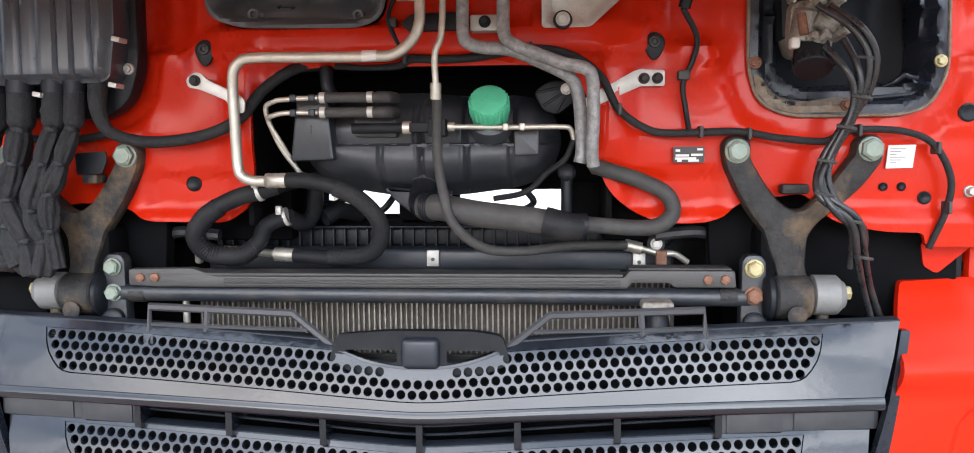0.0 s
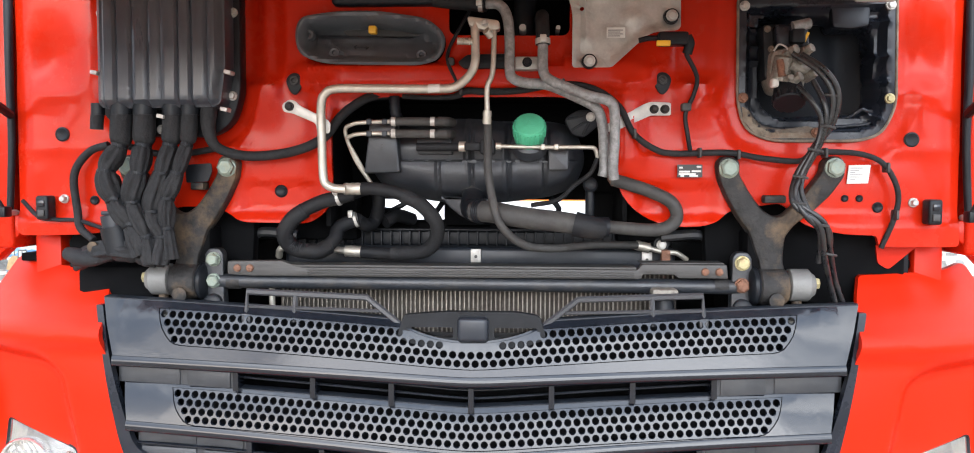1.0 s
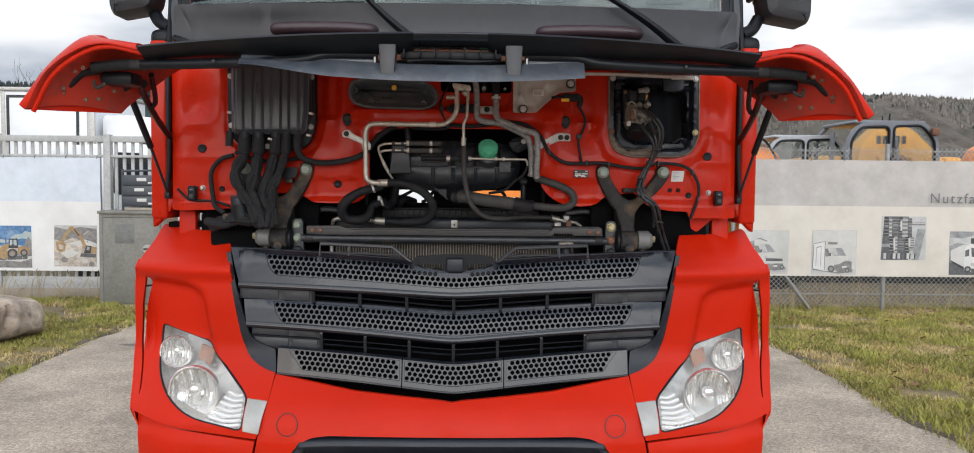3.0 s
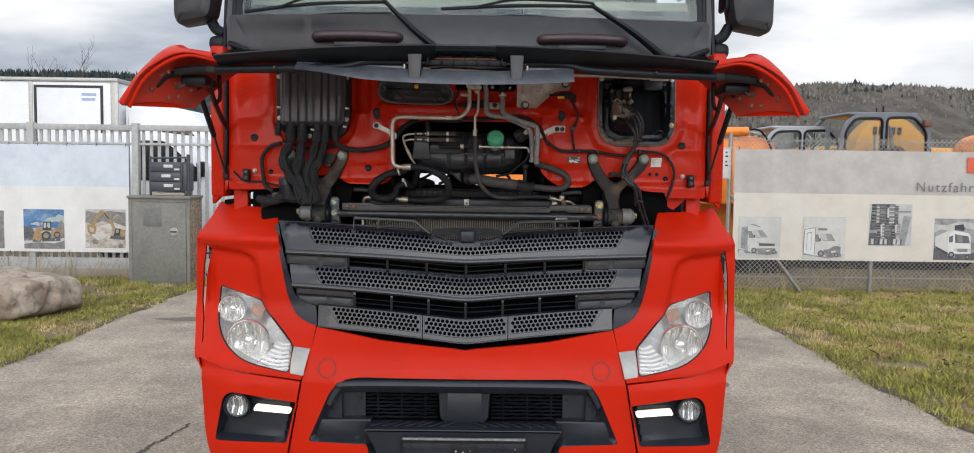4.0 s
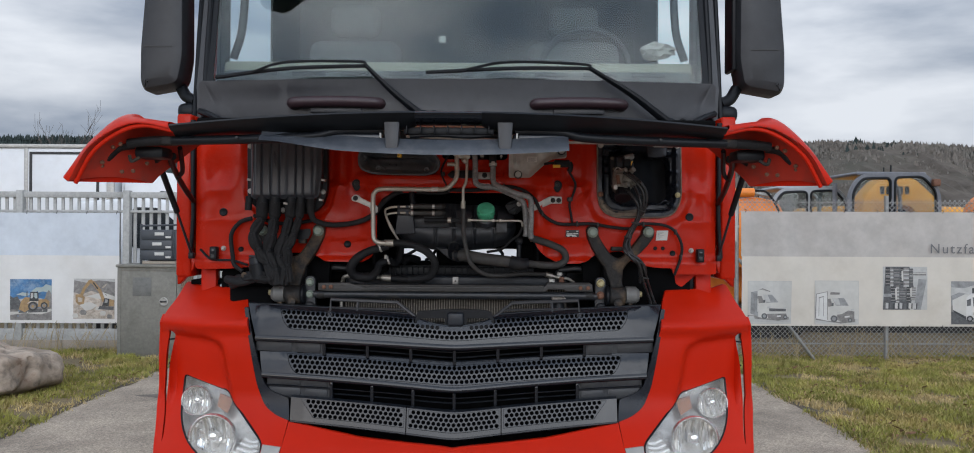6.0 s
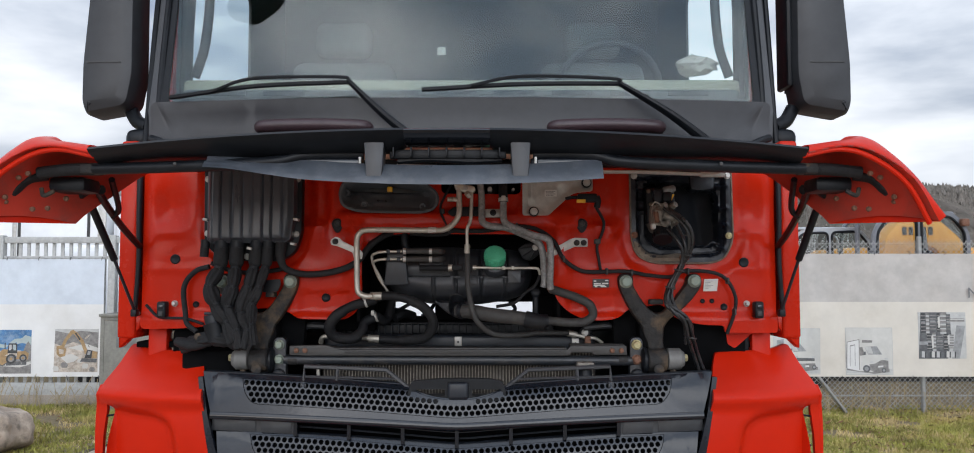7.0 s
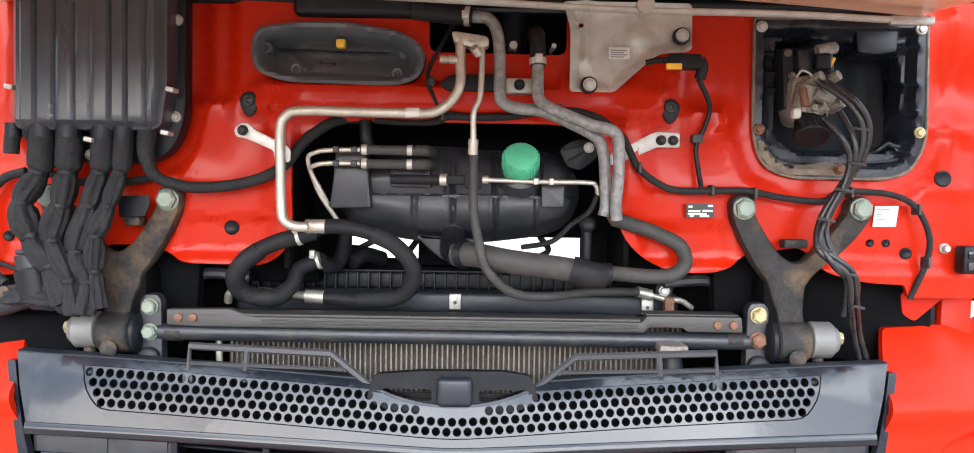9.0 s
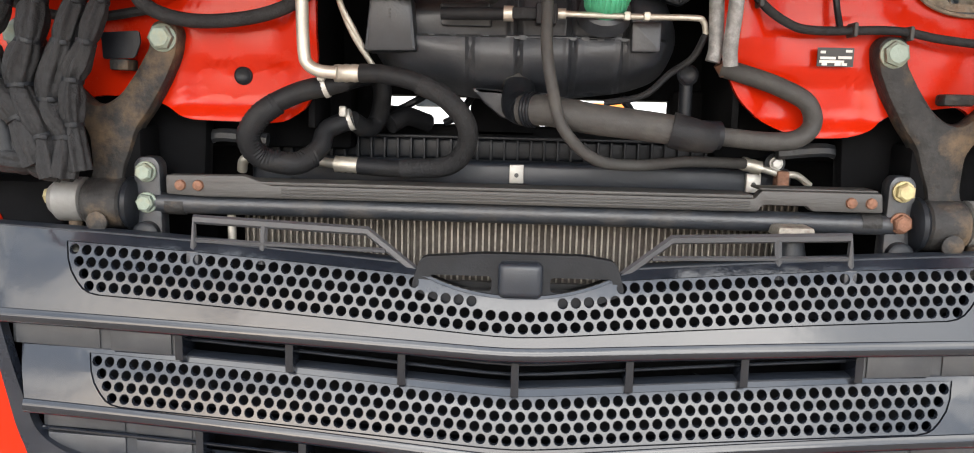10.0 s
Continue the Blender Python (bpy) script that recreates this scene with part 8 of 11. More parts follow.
# near-black plate holding the shade inside the upper opening
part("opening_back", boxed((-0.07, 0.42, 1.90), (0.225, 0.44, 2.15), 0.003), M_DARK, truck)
part("heater_duct", tubed([(0.115, 0.40, 2.12), (0.112, 0.38, 1.93)], 0.028, seg=14, straight=True), M_GRILLE_DK, truck)

# vent tray
M_VENT = mat("dusty_grey_vent_plastic", (0.080, 0.088, 0.10), 0.45, var=0.15, bump=0.06, bump_scale=350, stain=(0.15, 0.155, 0.165), stain_amount=0.5, stain_scale=9)


def vent_y(x, z):
    """A rolled rim, a shelf that slopes back and a deep slot over it."""
    d = edge_distance(x, z, VENT)
    y = 0.250 - 0.006 * math.exp(-((d - 0.006) / 0.005) ** 2) + 0.030 * soft((d - 0.010) / 0.014)
    y += 0.034 * soft((z - 1.898) / 0.045) * soft((d - 0.016) / 0.02)
    y += 0.006 * soft((x + 0.238) / 0.006) * soft((z - 1.900) / 0.006) * soft((d - 0.016) / 0.01)
    y += 0.028 * soft((z - 1.944) / 0.006) * soft((d - 0.014) / 0.01)
    y -= 0.010 * math.exp(-((x + 0.337 - (1.93 - z) * 1.1) / 0.008) ** 2) * soft((d - 0.012) / 0.012) * soft((1.945 - z) / 0.01)
    return y


vent = part("air_vent_tray", sheet(VENT, (), vent_y, 0.004, 0.007), M_VENT, truck, "dark grey plastic air vent tray")
# black plate standing for the shade inside the tray's deep slot
part("slot_shade_plate", prism(rounded([(-0.330, 1.980), (-0.11, 1.966), (-0.098, 1.948), (-0.20, 1.948), (-0.31, 1.950)], 0.008), 0.330, 0.338, 0.002), M_INK, vent)
part("yellow_clip", boxed((-0.249, 0.282, 1.948), (-0.231, 0.305, 1.966), 0.003), M_YELLOW, vent, "small yellow clip")
for x, z in ((-0.388, 1.945), (-0.326, 1.903), (-0.124, 1.897)):
    b = bmesh.new()
    y = vent_y(x, z)
    lathe(b, [(0.012, 0.013), (-0.006, 0.012), (-0.008, 0.010), (-0.007, 0.006), (0.0, 0.005)], (x, y, z), "y", 18)
    part("boss", b, M_VENT, vent)
for p0, p1 in (((-0.285, 1.918), (-0.250, 1.916)), ((-0.285, 1.918), (-0.279, 1.922)), ((-0.285, 1.918), (-0.279, 1.914)), ((-0.250, 1.916), (-0.256, 1.920)), ((-0.250, 1.916), (-0.256, 1.912))):
    part("direction_mark", tubed([(x, vent_y(x, z) - 0.0006, z) for x, z in (p0, p1)], 0.0012, seg=6, straight=True), M_BLACK, vent)
part("upper_tray", boxed((-0.33, 0.25, 2.005), (-0.075, 0.34, 2.10), 0.015, 3), M_BLACK, truck)

# right-hand black dish with the clutch and brake valve
WELL = rounded([(0.652, 1.972), (0.800, 1.972), (0.806, 1.950), (0.888, 1.950), (0.898, 1.785), (0.878, 1.766), (0.70, 1.757), (0.660, 1.785)], 0.018, 4)


def dish_y(x, z):
    """A flat rim, a sloping shoulder with pressed ribs and the lip of a deep well."""
    d = edge_distance(x, z, DISH)
    w = edge_distance(x, z, WELL)
    y = 0.276 + 0.026 * soft((d - 0.018) / 0.016) + 0.045 * soft((0.012 - w) / 0.012)
    if x > 0.88:
        for zr in (1.966, 1.888, 1.832):
            y -= 0.016 * math.exp(-((z - zr) / 0.0065) ** 2) * soft((d - 0.012) / 0.012)
    if x < 0.66:
        for zr in (1.950, 1.915, 1.880):
            y -= 0.012 * math.exp(-((z - zr) / 0.006) ** 2) * soft((d - 0.014) / 0.01)
    y -= 0.012 * math.exp(-(((x - 0.880) * 0.6 + (z - 1.772) * 0.8) / 0.006) ** 2) * soft((0.05 - abs(x - 0.875)) / 0.02) * (z < 1.80)
    return y + 0.0006 * noise.noise(Vector((x * 12, z * 12, 5)))


dish = part("valve_dish", sheet(DISH, [WELL], dish_y, 0.004, 0.0065), M_GLOSSBLK, truck, "glossy black pressed steel dish with rusty lower rim")
# near-black floor stands for the deep shade in the well
part("dish_well", sheet([(0.775 + (x - 0.775) * 1.06, 1.865 + (z - 1.865) * 1.06) for x, z in WELL], (), lambda x, z: 0.352 + 0.02 * math.exp(-((x - 0.85) / 0.04) ** 2), 0.004, 0.02), M_WELL, dish, "well of the dish, its shade painted near black")
M_SEALANT = mat("dried_sealant_and_rust", (0.15, 0.122, 0.092), 0.8, var=0.4, scale=60, bump=0.3, stain=(0.14, 0.075, 0.045), stain_amount=0.7, stain_scale=18)
part("rim_seal", tubed([(x, 0.275, z) for x, z in DISH + DISH[:1]], 0.0034, seg=6, straight=True), M_SEALANT, dish, "dried yellowish sealant round the rim")
part("rim_rust", sheet(rounded([(0.603, 1.780), (0.609, 1.745), (0.634, 1.717), (0.672, 1.706), (0.79, 1.706), (0.795, 1.724), (0.76, 1.736), (0.70, 1.727), (0.655, 1.735), (0.625, 1.765)], 0.008), (), lambda x, z: dish_y(x, z) - 0.0022, 0.001, 0.012), M_SEALANT, dish, "brown dirt and rust on the lower rim")
for x, z, m in ((0.606, 2.002, M_ZINC), (0.927, 2.002, M_ZINC), (0.606, 1.797, M_RUST), (0.930, 1.795, M_YELBOLT), (0.770, 1.719, M_RUST)):
    part("flange_bolt", bolt(bmesh.new(), (x, 0.274, z), 0.0085, 0.007), m, dish)
part("pressed_rib", tubed([(0.845, 0.318, 1.752), (0.862, 0.306, 1.760), (0.879, 0.300, 1.773), (0.890, 0.300, 1.770), (0.903, 0.296, 1.767)], 0.0045, seg=8), M_GLOSSBLK, dish)
part("pressed_rib", tubed([(0.800, 0.299, 1.733), (0.847, 0.296, 1.735), (0.900, 0.294, 1.742), (0.918, 0.292, 1.765)], 0.0040, seg=8), M_GLOSSBLK, dish)
part("pressed_step", prism(rounded([(0.800, 2.012), (0.890, 2.010), (0.886, 1.958), (0.845, 1.952), (0.806, 1.956)], 0.008), 0.284, 0.31, 0.006, 3), M_GRILLE_DK, dish, "dark pressed step")
M_CASTAL = mat("dirty_cast_aluminium", (0.205, 0.19, 0.165), 0.6, 0.3, var=0.4, scale=50, bump=0.3, stain=(0.085, 0.062, 0.045), stain_amount=0.75, stain_scale=26)
valve = part("pedal_valve", prism(rounded([(0.642, 1.957), (0.737, 1.960), (0.743, 1.897), (0.735, 1.860), (0.648, 1.835)], 0.008), 0.255, 0.335, 0.005), M_BLACK, truck, "pedal valve with grey ports and black cables")
part("valve_cover", prism(rounded([(0.662, 1.951), (0.733, 1.954), (0.738, 1.905), (0.666, 1.903)], 0.006), 0.228, 0.258, 0.006, 3), M_GLOSSBLK, valve, "glossy black valve cover")
for x, z in ((0.651, 1.946), (0.660, 1.902), (0.738, 1.901)):
    part("cover_screw", bolt(bmesh.new(), (x, 0.250, z), 0.0055, 0.006), M_SEALANT, valve)
part("sensor_head", moved(lathe(bmesh.new(), [(-0.020, 0.012), (0.016, 0.012), (0.020, 0.008)], (0, 0, 0), "x", 16), pose(0.716, 0.218, 1.949, 0, -12, 0)), M_ALU_GREY, valve, "grey sensor head")
part("plug_block", boxed((0.692, 0.206, 1.908), (0.722, 0.232, 1.940), 0.005, 3), M_BLACK, valve)
part("yellow_tag", moved(boxed((-0.003, -0.001, -0.011), (0.003, 0.001, 0.011), 0.0005), pose(0.724, 0.212, 1.922, 0, 25, 0)), M_YELLOW, valve, "small yellow tag")
part("valve_body", prism(rounded([(0.655, 1.895), (0.690, 1.905), (0.730, 1.895), (0.738, 1.850), (0.728, 1.812), (0.700, 1.800), (0.664, 1.806), (0.652, 1.840)], 0.012), 0.232, 0.315, 0.010, 3), M_CASTAL, valve, "dirty cast aluminium valve body")
part("valve_lobe", moved(lathe(bmesh.new(), [(-0.028, 0.018), (-0.026, 0.021), (0.024, 0.021), (0.028, 0.016)], (0, 0, 0), "z", 20), pose(0.678, 0.228, 1.856, 10, 8, 0)), M_CASTAL, valve)
part("valve_lobe", moved(lathe(bmesh.new(), [(-0.022, 0.013), (-0.020, 0.016), (0.020, 0.016), (0.022, 0.012)], (0, 0, 0), "x", 18), pose(0.712, 0.220, 1.856, 0, 25, 0)), M_CASTAL, valve)
part("valve_rod", tubed([(0.668, 0.210, 1.872), (0.672, 0.205, 1.836)], 0.008, seg=12, straight=True), M_RUST, valve)
part("white_cap", boxed((0.653, 0.212, 1.814), (0.669, 0.236, 1.834), 0.005, 3), M_PAPER, valve, "small pale plastic cap")
sil = part("exhaust_silencer", moved(lathe(bmesh.new(), [(0.030, 0.030), (0.006, 0.033), (0.0, 0.034), (-0.016, 0.034), (-0.019, 0.031), (-0.019, 0.012)], (0, 0, 0), "z", 30), pose(0.693, 0.225, 1.794, -32, 6, 0)), M_BLACK, valve, "round black exhaust silencer with a toothed rim")
for k in range(18):
    a = 2 * math.pi * k / 18
    part("silencer_tooth", moved(boxed((0.0325, -0.0028, -0.017), (0.0362, 0.0028, -0.001), 0.001), pose(0.693, 0.225, 1.794, -32, 6, 0) @ Matrix.Rotation(a, 4, "Z")), M_BLACK, sil)
for x, z, r, turn in ((0.690, 1.889, 0.0105, 30), (0.722, 1.890, 0.0105, 38), (0.732, 1.838, 0.0105, 35), (0.699, 1.829, 0.0105, 40), (0.684, 1.832, 0.007, 10), (0.712, 1.868, 0.007, 0)):
    un = moved(lathe(bmesh.new(), [(-0.020, r * 0.8), (-0.019, r), (-0.006, r), (-0.005, r * 1.15), (0.012, r * 1.15)], (0, 0, 0), "y", 8), pose(x, 0.212, z, -turn * 0.6, 0, turn))
    part("port_union", un, M_CASTAL, valve)
part("spring_clip", tubed([(0.655, 0.212, 1.892), (0.664, 0.207, 1.905), (0.678, 0.205, 1.900), (0.684, 0.206, 1.892)], 0.0022, seg=6), M_ZINC, valve)
for pts in ([(0.690, 0.195, 1.884), (0.738, 0.170, 1.842), (0.766, 0.165, 1.793), (0.764, 0.175, 1.735), (0.733, 0.19, 1.675), (0.700, 0.19, 1.615), (0.692, 0.17, 1.560), (0.745, 0.165, 1.515), (0.770, 0.20, 1.45), (0.800, 0.25, 1.385), (0.825, 0.27, 1.32)],
            [(0.710, 0.195, 1.882), (0.752, 0.165, 1.842), (0.778, 0.165, 1.795), (0.774, 0.18, 1.735), (0.742, 0.20, 1.675), (0.713, 0.20, 1.610), (0.705, 0.175, 1.563), (0.757, 0.17, 1.520), (0.785, 0.21, 1.46), (0.815, 0.26, 1.39), (0.842, 0.28, 1.33)],
            [(0.703, 0.195, 1.814), (0.731, 0.175, 1.775), (0.748, 0.175, 1.738), (0.742, 0.18, 1.690), (0.712, 0.185, 1.625), (0.695, 0.175, 1.58), (0.715, 0.16, 1.535), (0.752, 0.18, 1.50), (0.765, 0.22, 1.43)],
            [(0.735, 0.195, 1.826), (0.749, 0.175, 1.785), (0.757, 0.172, 1.745), (0.750, 0.185, 1.690), (0.722, 0.195, 1.630), (0.712, 0.185, 1.585), (0.732, 0.17, 1.535), (0.775, 0.19, 1.50), (0.79, 0.23, 1.44)]):
    part("air_line", tubed(pts, 0.0062, seg=12), M_LINE, valve)
for x, z in ((0.768, 1.79), (0.760, 1.725), (0.735, 1.675), (0.705, 1.618), (0.702, 1.562), (0.752, 1.515), (0.78, 1.45)):
    b = bmesh.new()
    tube(b, [(x - 0.016, 0.170 if z > 1.5 else 0.20, z + 0.003), (x, 0.161 if z > 1.5 else 0.19, z), (x + 0.015, 0.170 if z > 1.5 else 0.20, z - 0.003)], 0.0032, seg=6, n=3)
    part("cable_tie", b, M_INK, valve)

# fuse and control box with its cable conduits
FUSE = rounded([(-0.832, 2.06), (-0.832, 1.775), (-0.820, 1.765), (-0.570, 1.769), (-0.556, 1.778), (-0.545, 1.86), (-0.545, 2.06)], 0.008)
fusebox = part("control_box", prism(BASE, 0.225, 0.268, 0.006), M_BLACK, truck, "black ribbed control box with cable conduits")


def rib_y(x, z):
    ribs = (-0.814, -0.784, -0.747, -0.713, -0.680, -0.646, -0.616, -0.579)
    d = min(abs(x - r) for r in ribs)
    edge = edge_distance(x, z, FUSE)
    return 0.150 + 0.020 * (1 - soft(edge / 0.018)) + (0.0055 * (1 - soft(d / 0.004))) - 0.002 * noise.noise(Vector((x * 9, z * 6, 1)))


part("box_cover", sheet(FUSE, (), rib_y, 0.08, 0.006), M_BOXCOVER, fusebox, "matt black ribbed box cover")
for x, z in ((-0.538, 1.843), (-0.547, 1.762), (-0.690, 1.747), (-0.838, 1.843)):
    part("spring_clip", boxed((x - 0.006, 0.155, z - 0.004), (x + 0.010, 0.185, z + 0.005), 0.002, turn=Matrix.Rotation(0.2, 4, "Y")), M_ZINC, fusebox, "bright steel spring clip")
for x, z in ((-0.545, 1.985), (-0.548, 1.798), (-0.713, 1.722), (-0.85, 1.985), (-0.848, 1.80)):
    part("box_bolt", bolt(bmesh.new(), (x, 0.224, z), 0.008, 0.007), M_ZINC, fusebox)
conduits = (
    ([(-0.786, 1.772), (-0.790, 1.72), (-0.793, 1.683), (-0.817, 1.626), (-0.797, 1.564), (-0.762, 1.508), (-0.734, 1.440)], 0.024),
    ([(-0.735, 1.772), (-0.737, 1.72), (-0.739, 1.683), (-0.743, 1.621), (-0.757, 1.557), (-0.727, 1.481), (-0.713, 1.42)], 0.024),
    ([(-0.670, 1.772), (-0.673, 1.72), (-0.678, 1.684), (-0.691, 1.621), (-0.713, 1.537), (-0.692, 1.481), (-0.699, 1.42)], 0.022),
    ([(-0.632, 1.772), (-0.635, 1.72), (-0.640, 1.685), (-0.656, 1.622), (-0.678, 1.566), (-0.680, 1.500), (-0.671, 1.43)], 0.0185),
    ([(-0.842, 1.765), (-0.845, 1.74), (-0.846, 1.720)], 0.014))


def gathered(pts, r, seed, ties=(2, 3, 4, 5)):
    """A smooth sleeve that ends at the first tie, then cloth gathered in pleats between the ties."""
    rnd = random.Random(seed)
    line = curve(pts, 20)
    n, seg = len(line), 44
    cut = [q * 20 for q in ties]
    knots = cut + [n + 10]
    bm = tube(bmesh.new(), line, 1.0, seg=seg, straight=True)
    bm.verts.ensure_lookup_table()
    ph = [rnd.uniform(0, 6.28) for _ in range(8)]
    for i, c in enumerate(line):
        near = min(abs(i - k) for k in cut) if cut else 99
        pinch = math.exp(-(near / 3.2) ** 2)
        if not cut or i < cut[0] - 3:
            base, deep = r * (1.0 - 0.12 * soft((i - cut[0] + 9) / 6) if cut else 1.0), 0.015
        else:
            k = sum(1 for q in cut if i >= q)
            a, b = knots[max(0, k - 1)], knots[k] if k < len(knots) else n
            u = (i - a) / max(1, b - a)
            swell = (0.80, 0.84, 0.98, 0.95, 0.9)[min(4, k)]
            base = r * (swell * (0.92 + 0.08 * math.sin(math.pi * min(1, max(0, u)))) * (1 - 0.13 * pinch))
            deep = 0.19 * (1 - 0.3 * pinch)
        for k in range(seg):
            v = bm.verts[i * seg + k]
            th = 2 * math.pi * k / seg
            drift = 0.35 * math.sin(i * 0.05 + ph[3])
            fold = 0.55 * math.sin(8 * th + ph[0] + drift * 3) + 0.55 * abs(math.sin(6.5 * th + ph[1] - drift * 4)) - 0.3 + 0.3 * math.sin(4 * th + ph[2] + drift * 5 + i * 0.03)
            q = Vector((v.co - c).normalized() * 2.2) + Vector((seed, 0, i * 0.11))
            v.co = c + (v.co - c) * (base * (1 + deep * fold + deep * 0.9 * noise.noise(q)))
    return bm


for i, (pts, r) in enumerate(conduits):
    line = [(x, 0.185 - 0.02 * soft((1.70 - z) / 0.1), z) for x, z in pts]
    c = part("conduit", gathered(line, r, i + 3, (2, 3, 4, 5) if len(pts) > 4 else ()), M_TAPE, fusebox, "cloth-taped cable conduit", angle=80)
    part("conduit_collar", tubed([(line[0][0], line[0][1], 1.778), (line[0][0], line[0][1], 1.752)], r * 1.07, seg=24, straight=True), M_BLACK, c)
    if len(pts) > 4:
        way = [Vector(p) for p in line]
        for q in (2, 3, 4, 5):
            d = (way[q + 1] - way[q - 1]).normalized()
            rr = r * (0.75, 0.80, 0.87, 0.84)[q - 2]
            part("cable_tie", tubed([way[q] - d * 0.0028, way[q] + d * 0.0028], rr * 1.04, seg=22, straight=True), M_BLACK, c, "black cable tie")
            part("tie_head", moved(boxed((-0.005, -0.004, -0.004), (0.005, 0.004, 0.004), 0.001), pose(way[q].x + rr * 0.5, way[q].y - rr * 0.9, way[q].z, 0, 0, 30)), M_BLACK, c)
part("taped_loom", gathered([(-0.715, 0.19, 1.425), (-0.76, 0.185, 1.440), (-0.815, 0.19, 1.448), (-0.87, 0.21, 1.440), (-0.93, 0.25, 1.415)], 0.024, 11, (0, 1, 2, 3)), M_TAPE, fusebox, "thick cloth-taped cable bundle", angle=80)
# single hose from the box across to the middle
part("loom", tubed([(-0.590, 0.19, 1.772), (-0.592, 0.19, 1.72), (-0.575, 0.20, 1.680), (-0.510, 0.215, 1.662), (-0.415, 0.225, 1.672), (-0.344, 0.23, 1.703), (-0.300, 0.25, 1.76), (-0.245, 0.275, 1.80), (-0.19, 0.29, 1.806)], lambda t: 0.0185 - 0.0075 * soft(t * 5), seg=12), M_TAPE, truck, "black taped cable loom")
part("loom", tubed([(-0.845, 0.235, 1.688), (-0.895, 0.24, 1.671), (-0.931, 0.24, 1.619), (-0.925, 0.24, 1.534), (-0.916, 0.235, 1.495), (-0.877, 0.22, 1.468)], 0.009, seg=10), M_TAPE, truck)
part("wire", tubed([(-1.063, 0.25, 1.558), (-1.021, 0.245, 1.520), (-0.982, 0.245, 1.514), (-0.923, 0.24, 1.512), (-0.86, 0.23, 1.495)], 0.005, seg=8), M_BLACK, truck)
part("wire", tubed([(-0.84, 0.24, 1.70), (-0.76, 0.245, 1.672), (-0.68, 0.25, 1.668), (-0.60, 0.25, 1.68)], 0.008, seg=8), M_TAPE, truck)
for s, cx in ((-1, -1.003), (1, 1.017)):
    con = part("connector", boxed((cx - 0.015, 0.225, 1.514), (cx + 0.015, 0.262, 1.570), 0.006, 3), M_BLACK, truck, "small black connector block on the wall")
    part("connector_port", boxed((cx - 0.008, 0.221, 1.522), (cx + 0.008, 0.227, 1.538), 0.002), M_INK, con)
    part("connector_port", boxed((cx - 0.008, 0.221, 1.545), (cx + 0.008, 0.227, 1.560), 0.002), M_GRILLE, con)
    part("fixing_screw", bolt(bmesh.new(), (cx - 0.030 * s, wall_y(cx - 0.03 * s, 1.56), 1.562), 0.008, 0.012), M_ZINC, con)
part("loom", tubed([(-0.165, 0.255, 1.800), (-0.10, 0.250, 1.796), (-0.045, 0.252, 1.799), (-0.02, 0.25, 1.811), (0.03, 0.255, 1.810), (0.10, 0.25, 1.812), (0.20, 0.25, 1.826), (0.27, 0.25, 1.815), (0.325, 0.245, 1.776), (0.358, 0.24, 1.715), (0.405, 0.24, 1.680), (0.45, 0.24, 1.670),
                    (0.567, 0.24, 1.672), (0.639, 0.235, 1.660), (0.717, 0.23, 1.653), (0.746, 0.235, 1.667), (0.782, 0.24, 1.674), (0.860, 0.24, 1.669), (0.910, 0.24, 1.645), (0.940, 0.24, 1.587), (0.936, 0.245, 1.529), (0.915, 0.26, 1.46)],
                   lambda t: 0.0058 + 0.0025 * soft((t - 0.06) / 0.05) - 0.0025 * t, seg=10, n=6), M_TAPE, truck, "black taped cable loom along the wall")
for x, z in ((-0.03, 1.812), (0.20, 1.826), (0.36, 1.714), (0.505, 1.672), (0.59, 1.668), (0.915, 1.64), (0.937, 1.535), (0.78, 1.672)):
    part("loom_clip", boxed((x - 0.0035, 0.228, z - 0.011), (x + 0.0035, 0.262, z + 0.011), 0.003), M_INK, truck)

# coolant expansion tank
TANK = rounded([(-0.262, 1.735), (-0.180, 1.758), (-0.01, 1.758), (0.05, 1.750), (0.17, 1.752), (0.232, 1.738), (0.262, 1.66), (0.234, 1.594), (0.180, 1.571), (0.06, 1.555), (-0.05, 1.552), (-0.12, 1.561), (-0.20, 1.577), (-0.242, 1.608), (-0.266, 1.66)], 0.03, 5)
SEAM = 1.652


